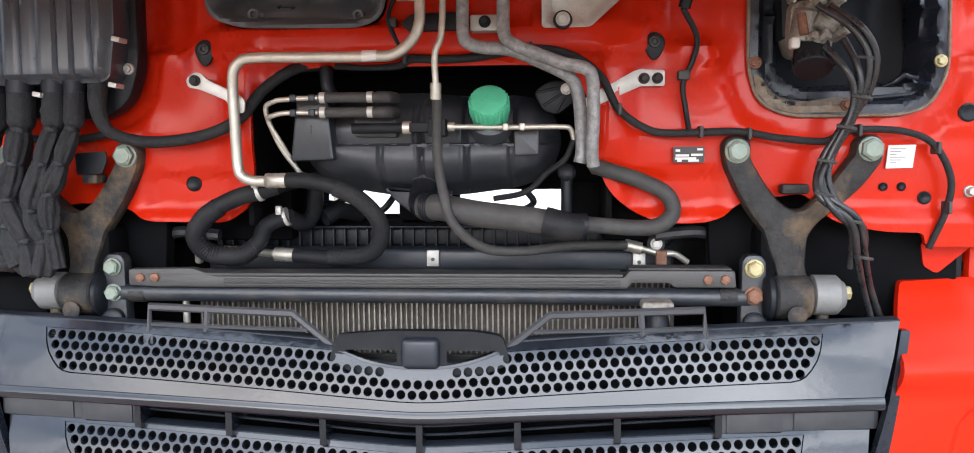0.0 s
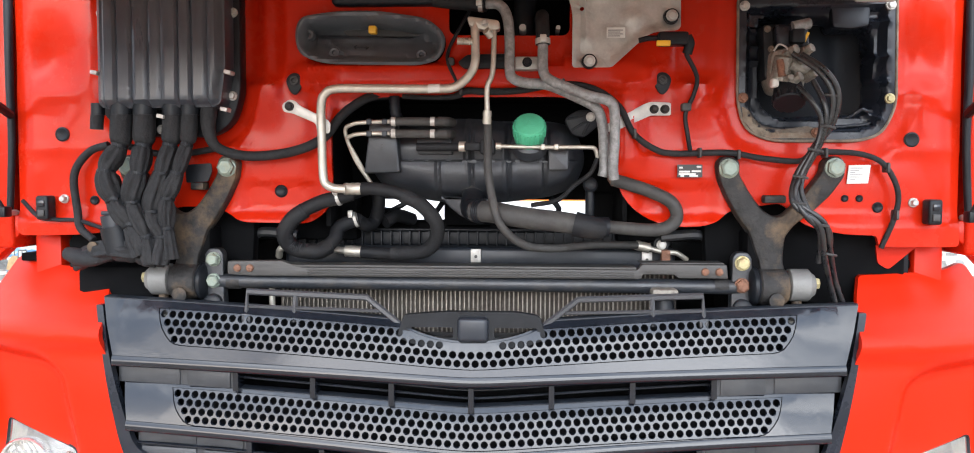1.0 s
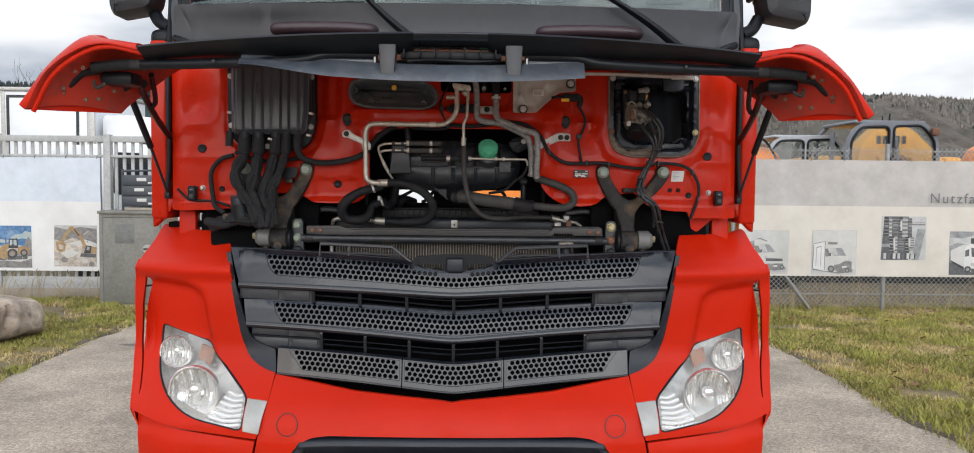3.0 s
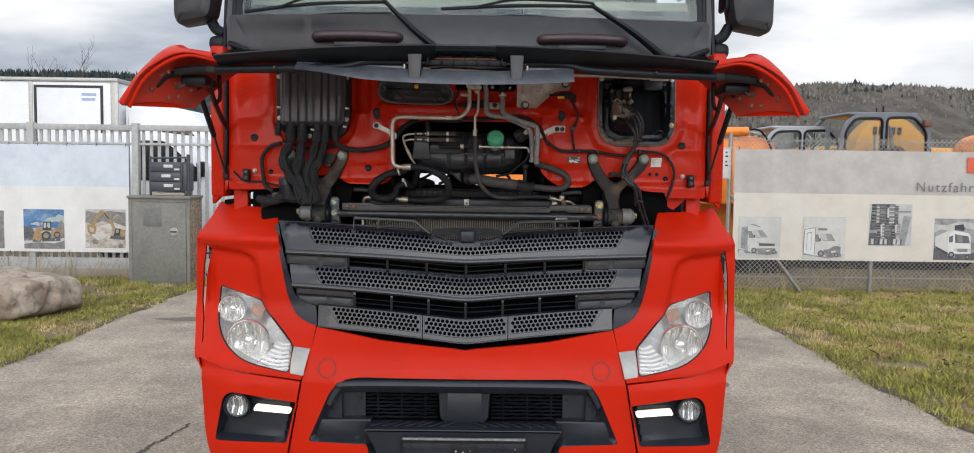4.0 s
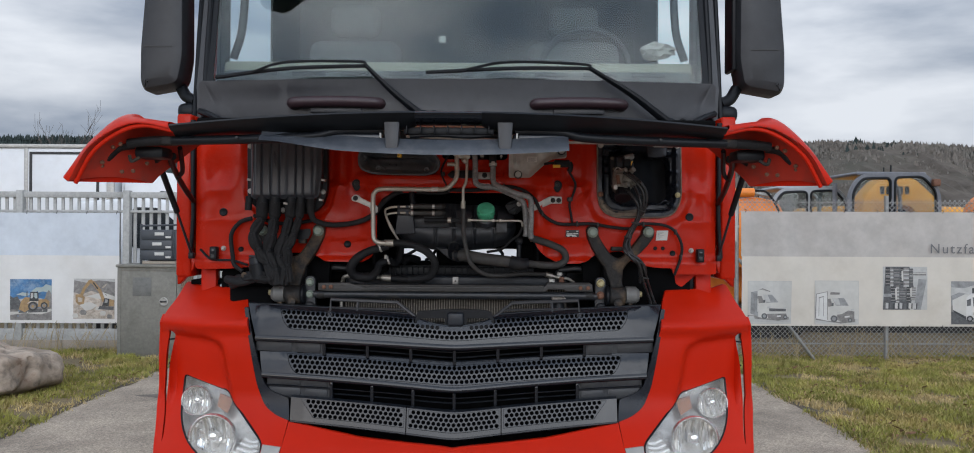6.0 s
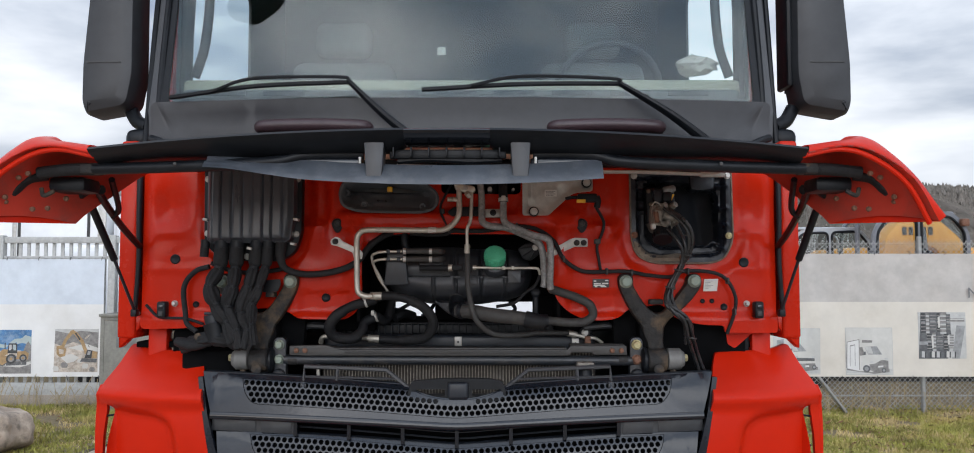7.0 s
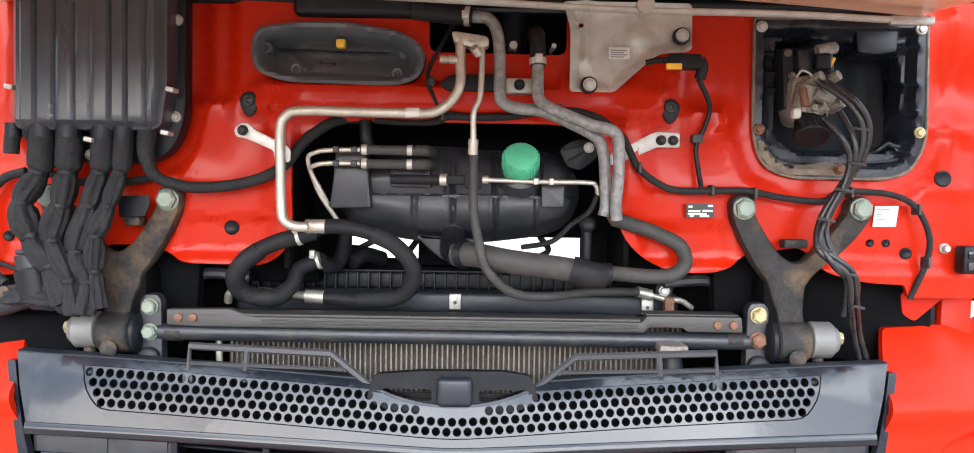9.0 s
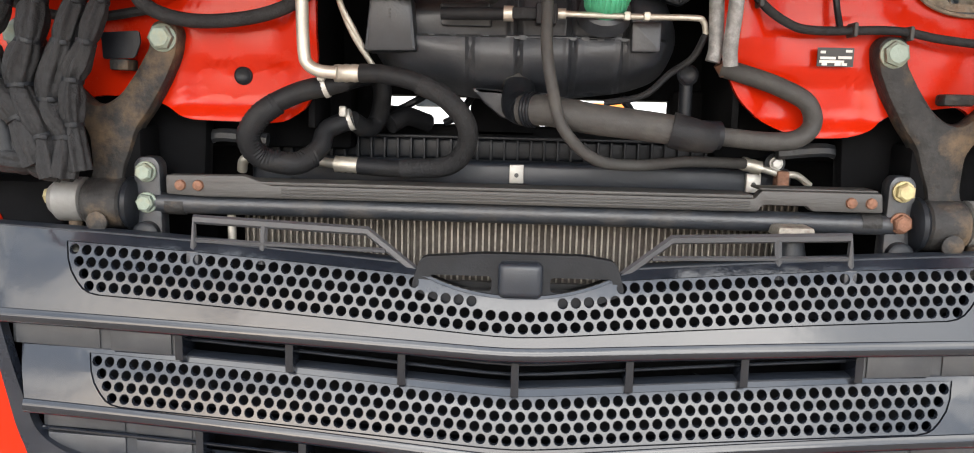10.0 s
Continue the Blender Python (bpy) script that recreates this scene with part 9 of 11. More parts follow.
def tank_y(x, z):
    """Two bulging halves over and under a welded seam, with narrow pressed grooves."""
    d = edge_distance(x, z, TANK)
    y = 0.362 - 0.062 * math.sqrt(max(0, soft(d / 0.075)))
    if z < SEAM:
        u = min(1.0, (SEAM - z) / 0.098)
        y -= 0.030 * math.sqrt(max(0.0, 1 - (1.7 * u - 0.55) ** 2)) * soft(d / 0.03)
        grooves = (-0.0864, -0.008, 0.078, 0.161)
    else:
        u = min(1.0, (z - SEAM) / 0.106)
        y -= 0.020 * math.sqrt(max(0.0, 1 - (1.8 * u - 0.75) ** 2)) * soft(d / 0.03)
        y += 0.010 * soft((-0.02 - x) / 0.01)
        grooves = (-0.010, 0.075, 0.165)
    for rx in grooves:
        q = x - rx
        y += (0.0085 * math.exp(-(q / 0.0042) ** 2) - 0.0025 * math.exp(-((abs(q) - 0.009) / 0.004) ** 2)) * soft(d / 0.015)
    y -= 0.012 * math.exp(-((x - 0.03) / 0.035) ** 2 - ((z - 1.735) / 0.02) ** 2)
    return y + 0.003 * noise.noise(Vector((x * 16, z * 16, 2)))


tank = part("coolant_tank", sheet(TANK, (), tank_y, 0.11, 0.0055), M_TANK, truck, "dusty black ribbed coolant expansion tank")
xs = list(np.linspace(-0.185, 0.172, 40))
part("tank_seam", joined(*[boxed((x0, min(tank_y(x0, SEAM), tank_y(x1, SEAM)) - 0.010, SEAM - 0.0022), (x1 + 0.0004, 0.32, SEAM + 0.0024), 0.0) for x0, x1 in zip(xs, xs[1:])]), M_TANK, tank, "welded seam round the tank")
for x in (-0.150, -0.115, -0.062, -0.002, 0.040, 0.098, 0.122, 0.150):
    part("seam_tab", boxed((x - 0.006, tank_y(x, SEAM) - 0.0125, SEAM - 0.004), (x + 0.006, 0.31, SEAM + 0.0045), 0.001), M_TANK, tank)
part("tank_pad", prism(rounded([(-0.254, 1.624), (-0.170, 1.626), (-0.178, 1.709), (-0.2445, 1.710)], 0.006), 0.252, 0.325, 0.006, 3), M_TANK, tank, "square moulded pad on the tank")
part("tank_pad", prism(rounded([(-0.246, 1.708), (-0.180, 1.707), (-0.184, 1.742), (-0.246, 1.738)], 0.005), 0.268, 0.325, 0.005), M_TANK, tank)
for z in (1.688, 1.682, 1.676):
    part("pad_dimple", boxed((-0.2145, 0.2508, z), (-0.2115, 0.253, z + 0.003), 0.0), M_INK, tank)
part("tank_plate", prism(rounded([(-0.135, 1.705), (-0.055, 1.707), (-0.052, 1.668), (-0.134, 1.669)], 0.005), 0.272, 0.31, 0.004), M_TANK, tank, "raised maker's panel on the tank")
for k in range(5):
    part("plate_mark", boxed((-0.126 + 0.013 * k, 0.2712, 1.689 + 0.003 * (k % 2)), (-0.117 + 0.013 * k, 0.2725, 1.694), 0.0), M_BLACK, tank)
part("tank_pad", prism(rounded([(0.168, 1.679), (0.2155, 1.680), (0.2145, 1.633), (0.169, 1.632)], 0.005), 0.255, 0.31, 0.004), M_TANK, tank)
part("drain_boss", moved(lathe(bmesh.new(), [(-0.010, 0.004), (-0.008, 0.012), (0.004, 0.020), (0.026, 0.026)], (0, 0, 0), "y", 20), pose(-0.008, 0.288, 1.568, 28, 0, 0)), M_RUBBER_GREY, tank)
part("tank_foot", prism(rounded([(-0.085, 1.572), (0.045, 1.566), (0.030, 1.524), (-0.030, 1.522), (-0.060, 1.545)], 0.008), 0.29, 0.36, 0.006), M_TANK, tank)
part("tank_ear", prism(rounded([(0.205, 1.748), (0.216, 1.760), (0.238, 1.772), (0.279, 1.770), (0.290, 1.748), (0.276, 1.728), (0.250, 1.708), (0.222, 1.715)], 0.008), 0.285, 0.31, 0.003), M_BLACK, tank)
for p0, p1 in (((0.212, 1.750), (0.252, 1.758)), ((0.222, 1.725), (0.254, 1.745)), ((0.246, 1.712), (0.262, 1.740))):
    part("ear_rib", tubed([(p0[0], 0.284, p0[1]), (p1[0], 0.284, p1[1])], 0.0026, seg=6, straight=True), M_BLACK, tank)
part("ear_bolt", bolt(bmesh.new(), (0.265, 0.284, 1.755), 0.008, 0.006), M_ZINC, tank)
b = bmesh.new()
prof = [(0.046, 0.034), (0.03, 0.034), (0.026, 0.0355), (0.004, 0.0355), (-0.002, 0.033), (-0.004, 0.028), (-0.005, 0.01)]
lathe(b, prof, (0, 0, 0), "y", 40)
moved(b, pose(0.125, 0.215, 1.733, -40, 0, 0))
capo = part("filler_cap", b, M_CAP, tank, "green plastic filler cap")
for k in range(26):
    a = 2 * math.pi * k / 26
    gb = boxed((0.0345, 0.003, -0.0022), (0.0375, 0.030, 0.0022), 0.001)
    part("cap_rib", moved(gb, pose(0.125, 0.215, 1.733, -40, 0, 0) @ Matrix.Rotation(a, 4, "Y")), M_CAP, capo)
cm = sheet([(-0.012, -0.008), (0.012, -0.008), (0.0, 0.013)], [[(-0.007, -0.005), (0.007, -0.005), (0.0, 0.008)]], -0.0062, 0.001)
part("cap_mark", moved(cm, pose(0.125, 0.215, 1.733, -40, 0, 0)), M_CAP, capo)
part("tank_neck", moved(lathe(bmesh.new(), [(0.075, 0.042), (0.052, 0.040), (0.044, 0.030)], (0, 0, 0), "y", 28), pose(0.125, 0.215, 1.733, -40, 0, 0)), M_TANK, tank)
# vent and feed lines across the tank
for z, zz, x1 in ((1.738, 1.740, -0.070), (1.713, 1.713, -0.058)):
    d = 0.005 if z > 1.72 else 0.0
    part("vent_pipe", tubed([(-0.250 + d * 2, 0.27, 1.615 - d * 3), (-0.268 - d, 0.25, 1.655), (-0.288 - d, 0.235, 1.698 + d * 4), (-0.275, 0.225, z - 0.004), (-0.245, 0.22, z), (-0.185, 0.22, zz)], 0.0048, seg=10), M_ALU, tank, "bent aluminium vent pipe")
    part("vent_hose", tubed([(-0.188, 0.22, zz), (-0.13, 0.22, zz), (-0.078, 0.22, zz - 0.001)], 0.0095, seg=12, straight=True), M_RUBBER_GREY, tank)
    for x in (-0.180, -0.092):
        part("hose_clip", tubed([(x - 0.005, 0.22, zz), (x + 0.005, 0.22, zz)], 0.0105, seg=14, straight=True), M_ZINC, tank)
    part("nozzle", tubed([(-0.08, 0.22, zz), (-0.062, 0.225, zz), (-0.052, 0.26, zz)], 0.011, seg=12), M_RUBBER_GREY, tank)
    for x in (-0.235, -0.20):
        part("pipe_clip", boxed((x - 0.006, 0.212, zz - 0.007), (x + 0.006, 0.228, zz + 0.006), 0.002), M_GRILLE_DK, tank)
part("cross_hose", tubed([(-0.13, 0.24, 1.684), (-0.06, 0.232, 1.684), (-0.03, 0.225, 1.684)], 0.010, seg=12), M_RUBBER, tank)
part("hose_clip", tubed([(-0.033, 0.225, 1.684), (-0.018, 0.225, 1.684)], 0.012, seg=14, straight=True), M_ALU, tank)
part("hose_joint", boxed((0.016, 0.20, 1.667), (0.048, 0.245, 1.70), 0.004), M_RUBBER, tank)
part("hose_joint", boxed((-0.02, 0.21, 1.675), (0.018, 0.24, 1.693), 0.003), M_RUBBER, tank)
part("hose_clip", tubed([(0.050, 0.222, 1.685), (0.062, 0.222, 1.685)], 0.0085, seg=14, straight=True), M_ALU, tank)
part("cross_pipe", tubed([(0.060, 0.222, 1.685), (0.16, 0.222, 1.683), (0.255, 0.222, 1.683), (0.272, 0.225, 1.678), (0.278, 0.23, 1.660)], 0.0048, seg=10), M_ALU, tank, "thin aluminium pipe across the tank")
part("thin_hose", tubed([(0.278, 0.23, 1.66), (0.262, 0.24, 1.625), (0.23, 0.25, 1.60), (0.19, 0.25, 1.565), (0.13, 0.26, 1.552)], 0.0055, seg=8), M_RUBBER, tank)
for x in (0.155, 0.185):
    part("pipe_clip", boxed((x - 0.005, 0.214, 1.677), (x + 0.005, 0.23, 1.690), 0.002), M_ALU, tank)
sens = part("level_sensor", tubed([(-0.186, 0.27, 1.80), (-0.183, 0.265, 1.765), (-0.176, 0.27, 1.745)], 0.013, seg=10), M_BLACK, tank)
part("drop_hose", tubed([(0.033, 0.205, 1.735), (0.033, 0.2, 1.69), (0.034, 0.195, 1.63), (0.044, 0.185, 1.572), (0.062, 0.181, 1.512), (0.113, 0.209, 1.466), (0.181, 0.246, 1.455), (0.274, 0.295, 1.46), (0.382, 0.349, 1.456)],
                        lambda t: 0.0092, seg=14), M_RUBBER_GREY, truck, "grey rubber hose hanging from the tank to the cooler")

# air conditioning and heater pipes
ac = part("ac_pipe", tubed([(0.004, 0.20, 1.962), (0.005, 0.195, 1.91), (0.005, 0.19, 1.868), (-0.008, 0.19, 1.838), (-0.040, 0.19, 1.813), (-0.085, 0.19, 1.809), (-0.20, 0.19, 1.810), (-0.300, 0.19, 1.810), (-0.328, 0.19, 1.799), (-0.337, 0.19, 1.772),
                            (-0.337, 0.195, 1.69), (-0.336, 0.20, 1.620), (-0.330, 0.20, 1.600), (-0.312, 0.20, 1.590), (-0.285, 0.20, 1.588)], 0.0098, seg=14, n=6), M_ALU, truck, "bent aluminium air-conditioning pipe")
part("pipe_label", tubed([(-0.098, 0.19, 1.8095), (-0.072, 0.19, 1.810)], 0.0104, seg=14, straight=True), M_PAPER, ac)
part("charge_port", tubed([(0.0, 0.19, 1.912), (-0.034, 0.19, 1.913)], 0.007, seg=12, straight=True, ribs=0.0015, rib_pitch=0.005), M_ALU, ac)
part("crimp", tubed([(-0.297, 0.238, 1.588), (-0.253, 0.238, 1.589)], 0.0135, seg=16, straight=True, ribs=0.001, rib_pitch=0.012), M_ALU, ac)
part("ac_hose", tubed([(-0.256, 0.238, 1.589), (-0.22, 0.233, 1.588), (-0.17, 0.229, 1.578), (-0.12, 0.236, 1.553), (-0.088, 0.258, 1.511), (-0.093, 0.285, 1.468), (-0.125, 0.307, 1.441), (-0.201, 0.327, 1.433), (-0.277, 0.335, 1.436)], 0.0148, seg=16), M_RUBBER, truck, "thick black rubber air-conditioning hose loop")
part("protective_sleeve", tubed([(-0.163, 0.229, 1.575), (-0.12, 0.236, 1.553), (-0.088, 0.258, 1.511), (-0.093, 0.285, 1.468), (-0.125, 0.307, 1.441), (-0.201, 0.327, 1.433)], 0.0165, seg=16), M_TAPE, truck)
part("crimp", tubed([(-0.274, 0.335, 1.436), (-0.317, 0.34, 1.438)], 0.0135, seg=16, straight=True, ribs=0.001, rib_pitch=0.012), M_ALU, truck)
part("ac_pipe_end", tubed([(-0.315, 0.34, 1.438), (-0.376, 0.352, 1.442), (-0.45, 0.355, 1.445), (-0.481, 0.358, 1.44), (-0.49, 0.37, 1.42)], 0.0088, seg=12), M_ALU, truck)
part("ac_pipe", tubed([(0.046, 0.20, 1.955), (0.046, 0.195, 1.90), (0.043, 0.19, 1.842), (0.032, 0.19, 1.812), (0.032, 0.195, 1.757)], 0.0060, seg=12, n=6), M_ALU, truck, "thin bent aluminium pipe")
part("crimp", tubed([(0.032, 0.196, 1.762), (0.031, 0.20, 1.733)], 0.0095, seg=14, straight=True, ribs=0.001, rib_pitch=0.014), M_ALU, truck)
part("service_cap", tubed([(0.040, 0.18, 1.922), (0.030, 0.17, 1.932)], 0.009, seg=12, straight=True), M_ALU, truck)
fl = part("pipe_flange", prism(rounded([(-0.014, 1.968), (0.058, 1.958), (0.060, 1.938), (0.030, 1.935), (-0.008, 1.945)], 0.009), 0.19, 0.225, 0.004), M_ALU, truck, "aluminium twin pipe flange")
part("flange_bolt", bolt(bmesh.new(), (0.026, 0.19, 1.952), 0.006, 0.006), M_ZINC, fl)
part("black_plate", prism(rounded([(-0.038, 1.874), (-0.016, 1.891), (0.076, 1.893), (0.076, 1.860), (-0.022, 1.859)], 0.006), 0.235, 0.252, 0.003), M_BLACK, truck)
heat1 = part("heater_pipe", tubed([(0.028, 0.22, 2.000), (0.056, 0.215, 1.996), (0.073, 0.21, 1.973), (0.080, 0.205, 1.925), (0.081, 0.20, 1.850), (0.090, 0.20, 1.832), (0.115, 0.20, 1.823), (0.165, 0.20, 1.818), (0.220, 0.205, 1.796), (0.270, 0.21, 1.770), (0.285, 0.215, 1.738),
                                   (0.290, 0.22, 1.69), (0.292, 0.22, 1.64), (0.288, 0.22, 1.618)], 0.0115, seg=14, n=6), M_ALU_GREY, truck, "weathered grey heater pipe")
heat2 = part("heater_pipe", tubed([(0.153, 0.195, 1.905), (0.154, 0.19, 1.850), (0.163, 0.185, 1.832), (0.190, 0.18, 1.817), (0.255, 0.18, 1.792), (0.295, 0.18, 1.782), (0.309, 0.185, 1.762), (0.311, 0.19, 1.70), (0.309, 0.20, 1.64), (0.312, 0.205, 1.612)], 0.0115, seg=14, n=6), M_ALU_GREY, truck, "weathered grey heater pipe")
part("heater_hose", tubed([(-0.09, 0.25, 2.018), (-0.03, 0.235, 2.008), (0.028, 0.22, 2.000)], 0.0185, seg=14), M_RUBBER, truck)
part("heater_hose", tubed([(0.150, 0.33, 1.985), (0.152, 0.24, 1.975), (0.152, 0.20, 1.945), (0.153, 0.195, 1.905)], 0.0155, seg=14), M_RUBBER, truck)
for pts in ([(0.012, 0.222, 2.002), (0.022, 0.221, 2.001)], [(0.1525, 0.196, 1.918), (0.153, 0.195, 1.906)]):
    cl = part("hose_clamp", tubed(pts, 0.0195 if pts[0][2] > 1.95 else 0.0168, seg=18, straight=True), M_ZINC, truck, "steel hose clamp")
    part("clamp_screw", boxed((pts[0][0] - 0.006, pts[0][1] - 0.026, pts[0][2] - 0.010), (pts[0][0] + 0.008, pts[0][1] - 0.014, pts[0][2] + 0.006), 0.002), M_ZINC, cl)
part("pipe_bracket", boxed((0.092, 0.215, 1.854), (0.150, 0.245, 1.883), 0.003), M_ZINC, truck, "grey steel pipe bracket")
part("bracket_stud", bolt(bmesh.new(), (0.119, 0.214, 1.870), 0.008, 0.008), M_BLACK, truck)
part("stub", tubed([(0.108, 0.33, 1.955), (0.108, 0.26, 1.955)], 0.008, seg=10, straight=True), M_ZINC, truck)
part("stub", tubed([(0.188, 0.33, 1.953), (0.188, 0.25, 1.953)], 0.005, seg=10, straight=True), M_ZINC, truck)
part("heater_hose", tubed([(0.315, 0.268, 1.612), (0.354, 0.257, 1.6), (0.401, 0.252, 1.584), (0.446, 0.249, 1.56), (0.459, 0.255, 1.526), (0.434, 0.247, 1.503), (0.392, 0.251, 1.498), (0.302, 0.243, 1.505)], 0.0148, seg=16), M_RUBBER_GREY, truck, "dusty rubber heater hose with a hairpin bend")
part("rusty_joint", tubed([(0.313, 0.266, 1.62), (0.324, 0.268, 1.604)], 0.0135, seg=12, straight=True), M_RUST, truck)
part("grey_patch_sleeve", tubed([(0.245, 0.19, 1.512), (0.27, 0.19, 1.508), (0.299, 0.195, 1.507)], 0.022, seg=16), M_BLACK, truck)
# brackets that hold the pipes to the wall
brk = rounded([(-0.428, 1.776), (-0.412, 1.788), (-0.398, 1.785), (-0.388, 1.774), (-0.330, 1.746), (-0.318, 1.736), (-0.320, 1.712), (-0.348, 1.714), (-0.352, 1.735), (-0.405, 1.757), (-0.425, 1.760)], 0.007)
pb = part("pipe_bracket", prism(brk, 0.198, 0.203, 0.001), M_ZINC, truck, "bare steel pipe bracket")
part("bracket_bolt", bolt(bmesh.new(), (-0.410, 0.197, 1.772), 0.0075, 0.006), M_IRON, pb)
part("bracket_spacer", tubed([(-0.410, 0.203, 1.772), (-0.410, 0.262, 1.772)], 0.009, seg=10, straight=True), M_ZINC, pb)
brk = rounded([(0.295, 1.733), (0.31, 1.743), (0.385, 1.783), (0.398, 1.787), (0.443, 1.785), (0.443, 1.756), (0.398, 1.756), (0.341, 1.731), (0.315, 1.72), (0.297, 1.72)], 0.005)
pb = part("pipe_bracket", prism(brk, 0.257, 0.262, 0.001), M_ZINC, truck, "bare steel pipe bracket")
for x in (0.405, 0.429):
    part("bracket_bolt", bolt(bmesh.new(), (x, 0.256, 1.770), 0.0075, 0.008), M_IRON, pb)
    part("bracket_spacer", tubed([(x, 0.262, 1.770), (x, 0.275, 1.770)], 0.007, seg=10, straight=True), M_ZINC, pb)
# coolant hoses in front
loop = part("coolant_hose", tubed([(-0.282, 0.255, 1.577), (-0.313, 0.246, 1.568), (-0.354, 0.231, 1.556), (-0.406, 0.223, 1.527), (-0.433, 0.227, 1.487), (-0.42, 0.249, 1.453), (-0.369, 0.263, 1.442), (-0.335, 0.292, 1.466), (-0.326, 0.311, 1.496), (-0.291, 0.33, 1.514)], 0.0165, seg=16), M_RUBBER, truck, "thick looped coolant hose with a ribbed sleeve")
part("ribbed_sleeve", tubed([(-0.385, 0.226, 1.54), (-0.413, 0.221, 1.518), (-0.433, 0.228, 1.485), (-0.42, 0.249, 1.453), (-0.369, 0.263, 1.442), (-0.343, 0.283, 1.454)], 0.0180, seg=18, ribs=0.0012, rib_pitch=0.007), M_RUBBER, loop)
for c, d in (((-0.31, 0.246, 1.569), (-0.009, 0, -0.003)), ((-0.293, 0.33, 1.513), (0.009, 0, 0.003))):
    cl = part("hose_clamp", tubed([Vector(c), Vector(c) + Vector(d) * 0.8], 0.0188, seg=18, straight=True), M_ZINC, loop)
    part("clamp_screw", boxed((c[0] - 0.012, c[1] - 0.024, c[2] + 0.006), (c[0] + 0.000, c[1] - 0.012, c[2] + 0.024), 0.003), M_ZINC, cl)
part("stub_pipe", tubed([(-0.253, 0.34, 1.589), (-0.276, 0.31, 1.582), (-0.306, 0.299, 1.572)], 0.0145, seg=12), M_BLACK, truck)
part("coolant_hose", tubed([(-0.289, 0.335, 1.514), (-0.269, 0.368, 1.499), (-0.253, 0.39, 1.514), (-0.242, 0.373, 1.558), (-0.248, 0.37, 1.6)], 0.0165, seg=14), M_RUBBER, truck)
part("coolant_hose", tubed([(-0.232, 0.399, 1.506), (-0.205, 0.427, 1.52), (-0.173, 0.469, 1.509)], 0.017, seg=14), M_RUBBER, truck)
big = part("charge_hose", tubed([(0.0, 0.24, 1.538), (0.04, 0.215, 1.538), (0.11, 0.20, 1.527), (0.21, 0.19, 1.516), (0.262, 0.185, 1.506), (0.285, 0.19, 1.502)], lambda t: 0.0245 - 0.002 * t, seg=18), M_RUBBER_GREY, truck, "thick grey rubber coolant hose")
part("hose_cuff", tubed([(0.225, 0.189, 1.514), (0.262, 0.185, 1.506), (0.290, 0.19, 1.502)], lambda t: 0.0275 - 0.006 * t * t, seg=18), M_RUBBER, big)
part("hose_clamp", tubed([(0.008, 0.235, 1.539), (0.022, 0.226, 1.539)], 0.0272, seg=20, straight=True, ribs=0.001, rib_pitch=0.005), M_BLACK, big)
part("tank_outlet", tubed([(-0.005, 0.30, 1.575), (-0.008, 0.275, 1.545), (0.006, 0.24, 1.538)], 0.026, seg=16), M_BLACK, big)
part("dipstick_tube", tubed([(0.266, 0.30, 1.598), (0.266, 0.30, 1.53), (0.262, 0.31, 1.48)], 0.011, seg=12), M_BLACK, truck)
b = bmesh.new()
lathe(b, [(0, 0.017), (-0.006, 0.017), (-0.009, 0.013), (-0.006, 0.008)], (0.266, 0.292, 1.600), "y", 20)
part("dipstick_cap", b, M_BLACK, truck)
ft = part("hose_fitting", tubed([(0.381, 0.36, 1.456), (0.414, 0.36, 1.448)], 0.0115, seg=14, straight=True, ribs=0.001, rib_pitch=0.012), M_ALU, truck, "aluminium hose fitting")
part("fitting_pipe", tubed([(0.414, 0.36, 1.448), (0.451, 0.365, 1.438), (0.48, 0.37, 1.436), (0.507, 0.38, 1.419)], 0.0062, seg=10), M_ALU, ft)
part("fitting_bracket", boxed((0.442, 0.352, 1.414), (0.463, 0.38, 1.444), 0.003), M_RUST, ft)
part("mount_bush", tubed([(0.444, 0.44, 1.456), (0.445, 0.38, 1.456)], 0.018, seg=16, straight=True), M_BLACK, truck)
part("mount_bolt", bolt(bmesh.new(), (0.445, 0.379, 1.456), 0.009, 0.006), M_ZINC, truck)

# wiper gear carrier, its rod and the plug
SILV = rounded([(0.203, 2.04), (0.459, 2.04), (0.461, 1.946), (0.393, 1.94), (0.365, 1.915), (0.308, 1.863), (0.22, 1.863), (0.22, 1.991)], [0.01, 0.01, 0.012, 0.02, 0.02, 0.008, 0.008, 0.02], 4)


def silver_y(x, z):
    d = edge_distance(x, z, SILV)
    y = 0.258 - 0.010 * soft((0.018 - d) / 0.014)
    y -= 0.012 * math.exp(-(((x - 0.249) / 0.012) ** 2)) * soft((z - 1.90) / 0.03) + 0.010 * math.exp(-(((x - 0.358) / 0.02) ** 2 + ((z - 1.974) / 0.02) ** 2))
    return y + 0.003 * noise.noise(Vector((x * 14, z * 14, 3)))


gear = part("wiper_carrier", sheet(SILV, [ring(0.241, 1.994, 0.005, 10)], silver_y, 0.006, 0.011), M_ZINC, truck, "dull galvanised steel wiper carrier")
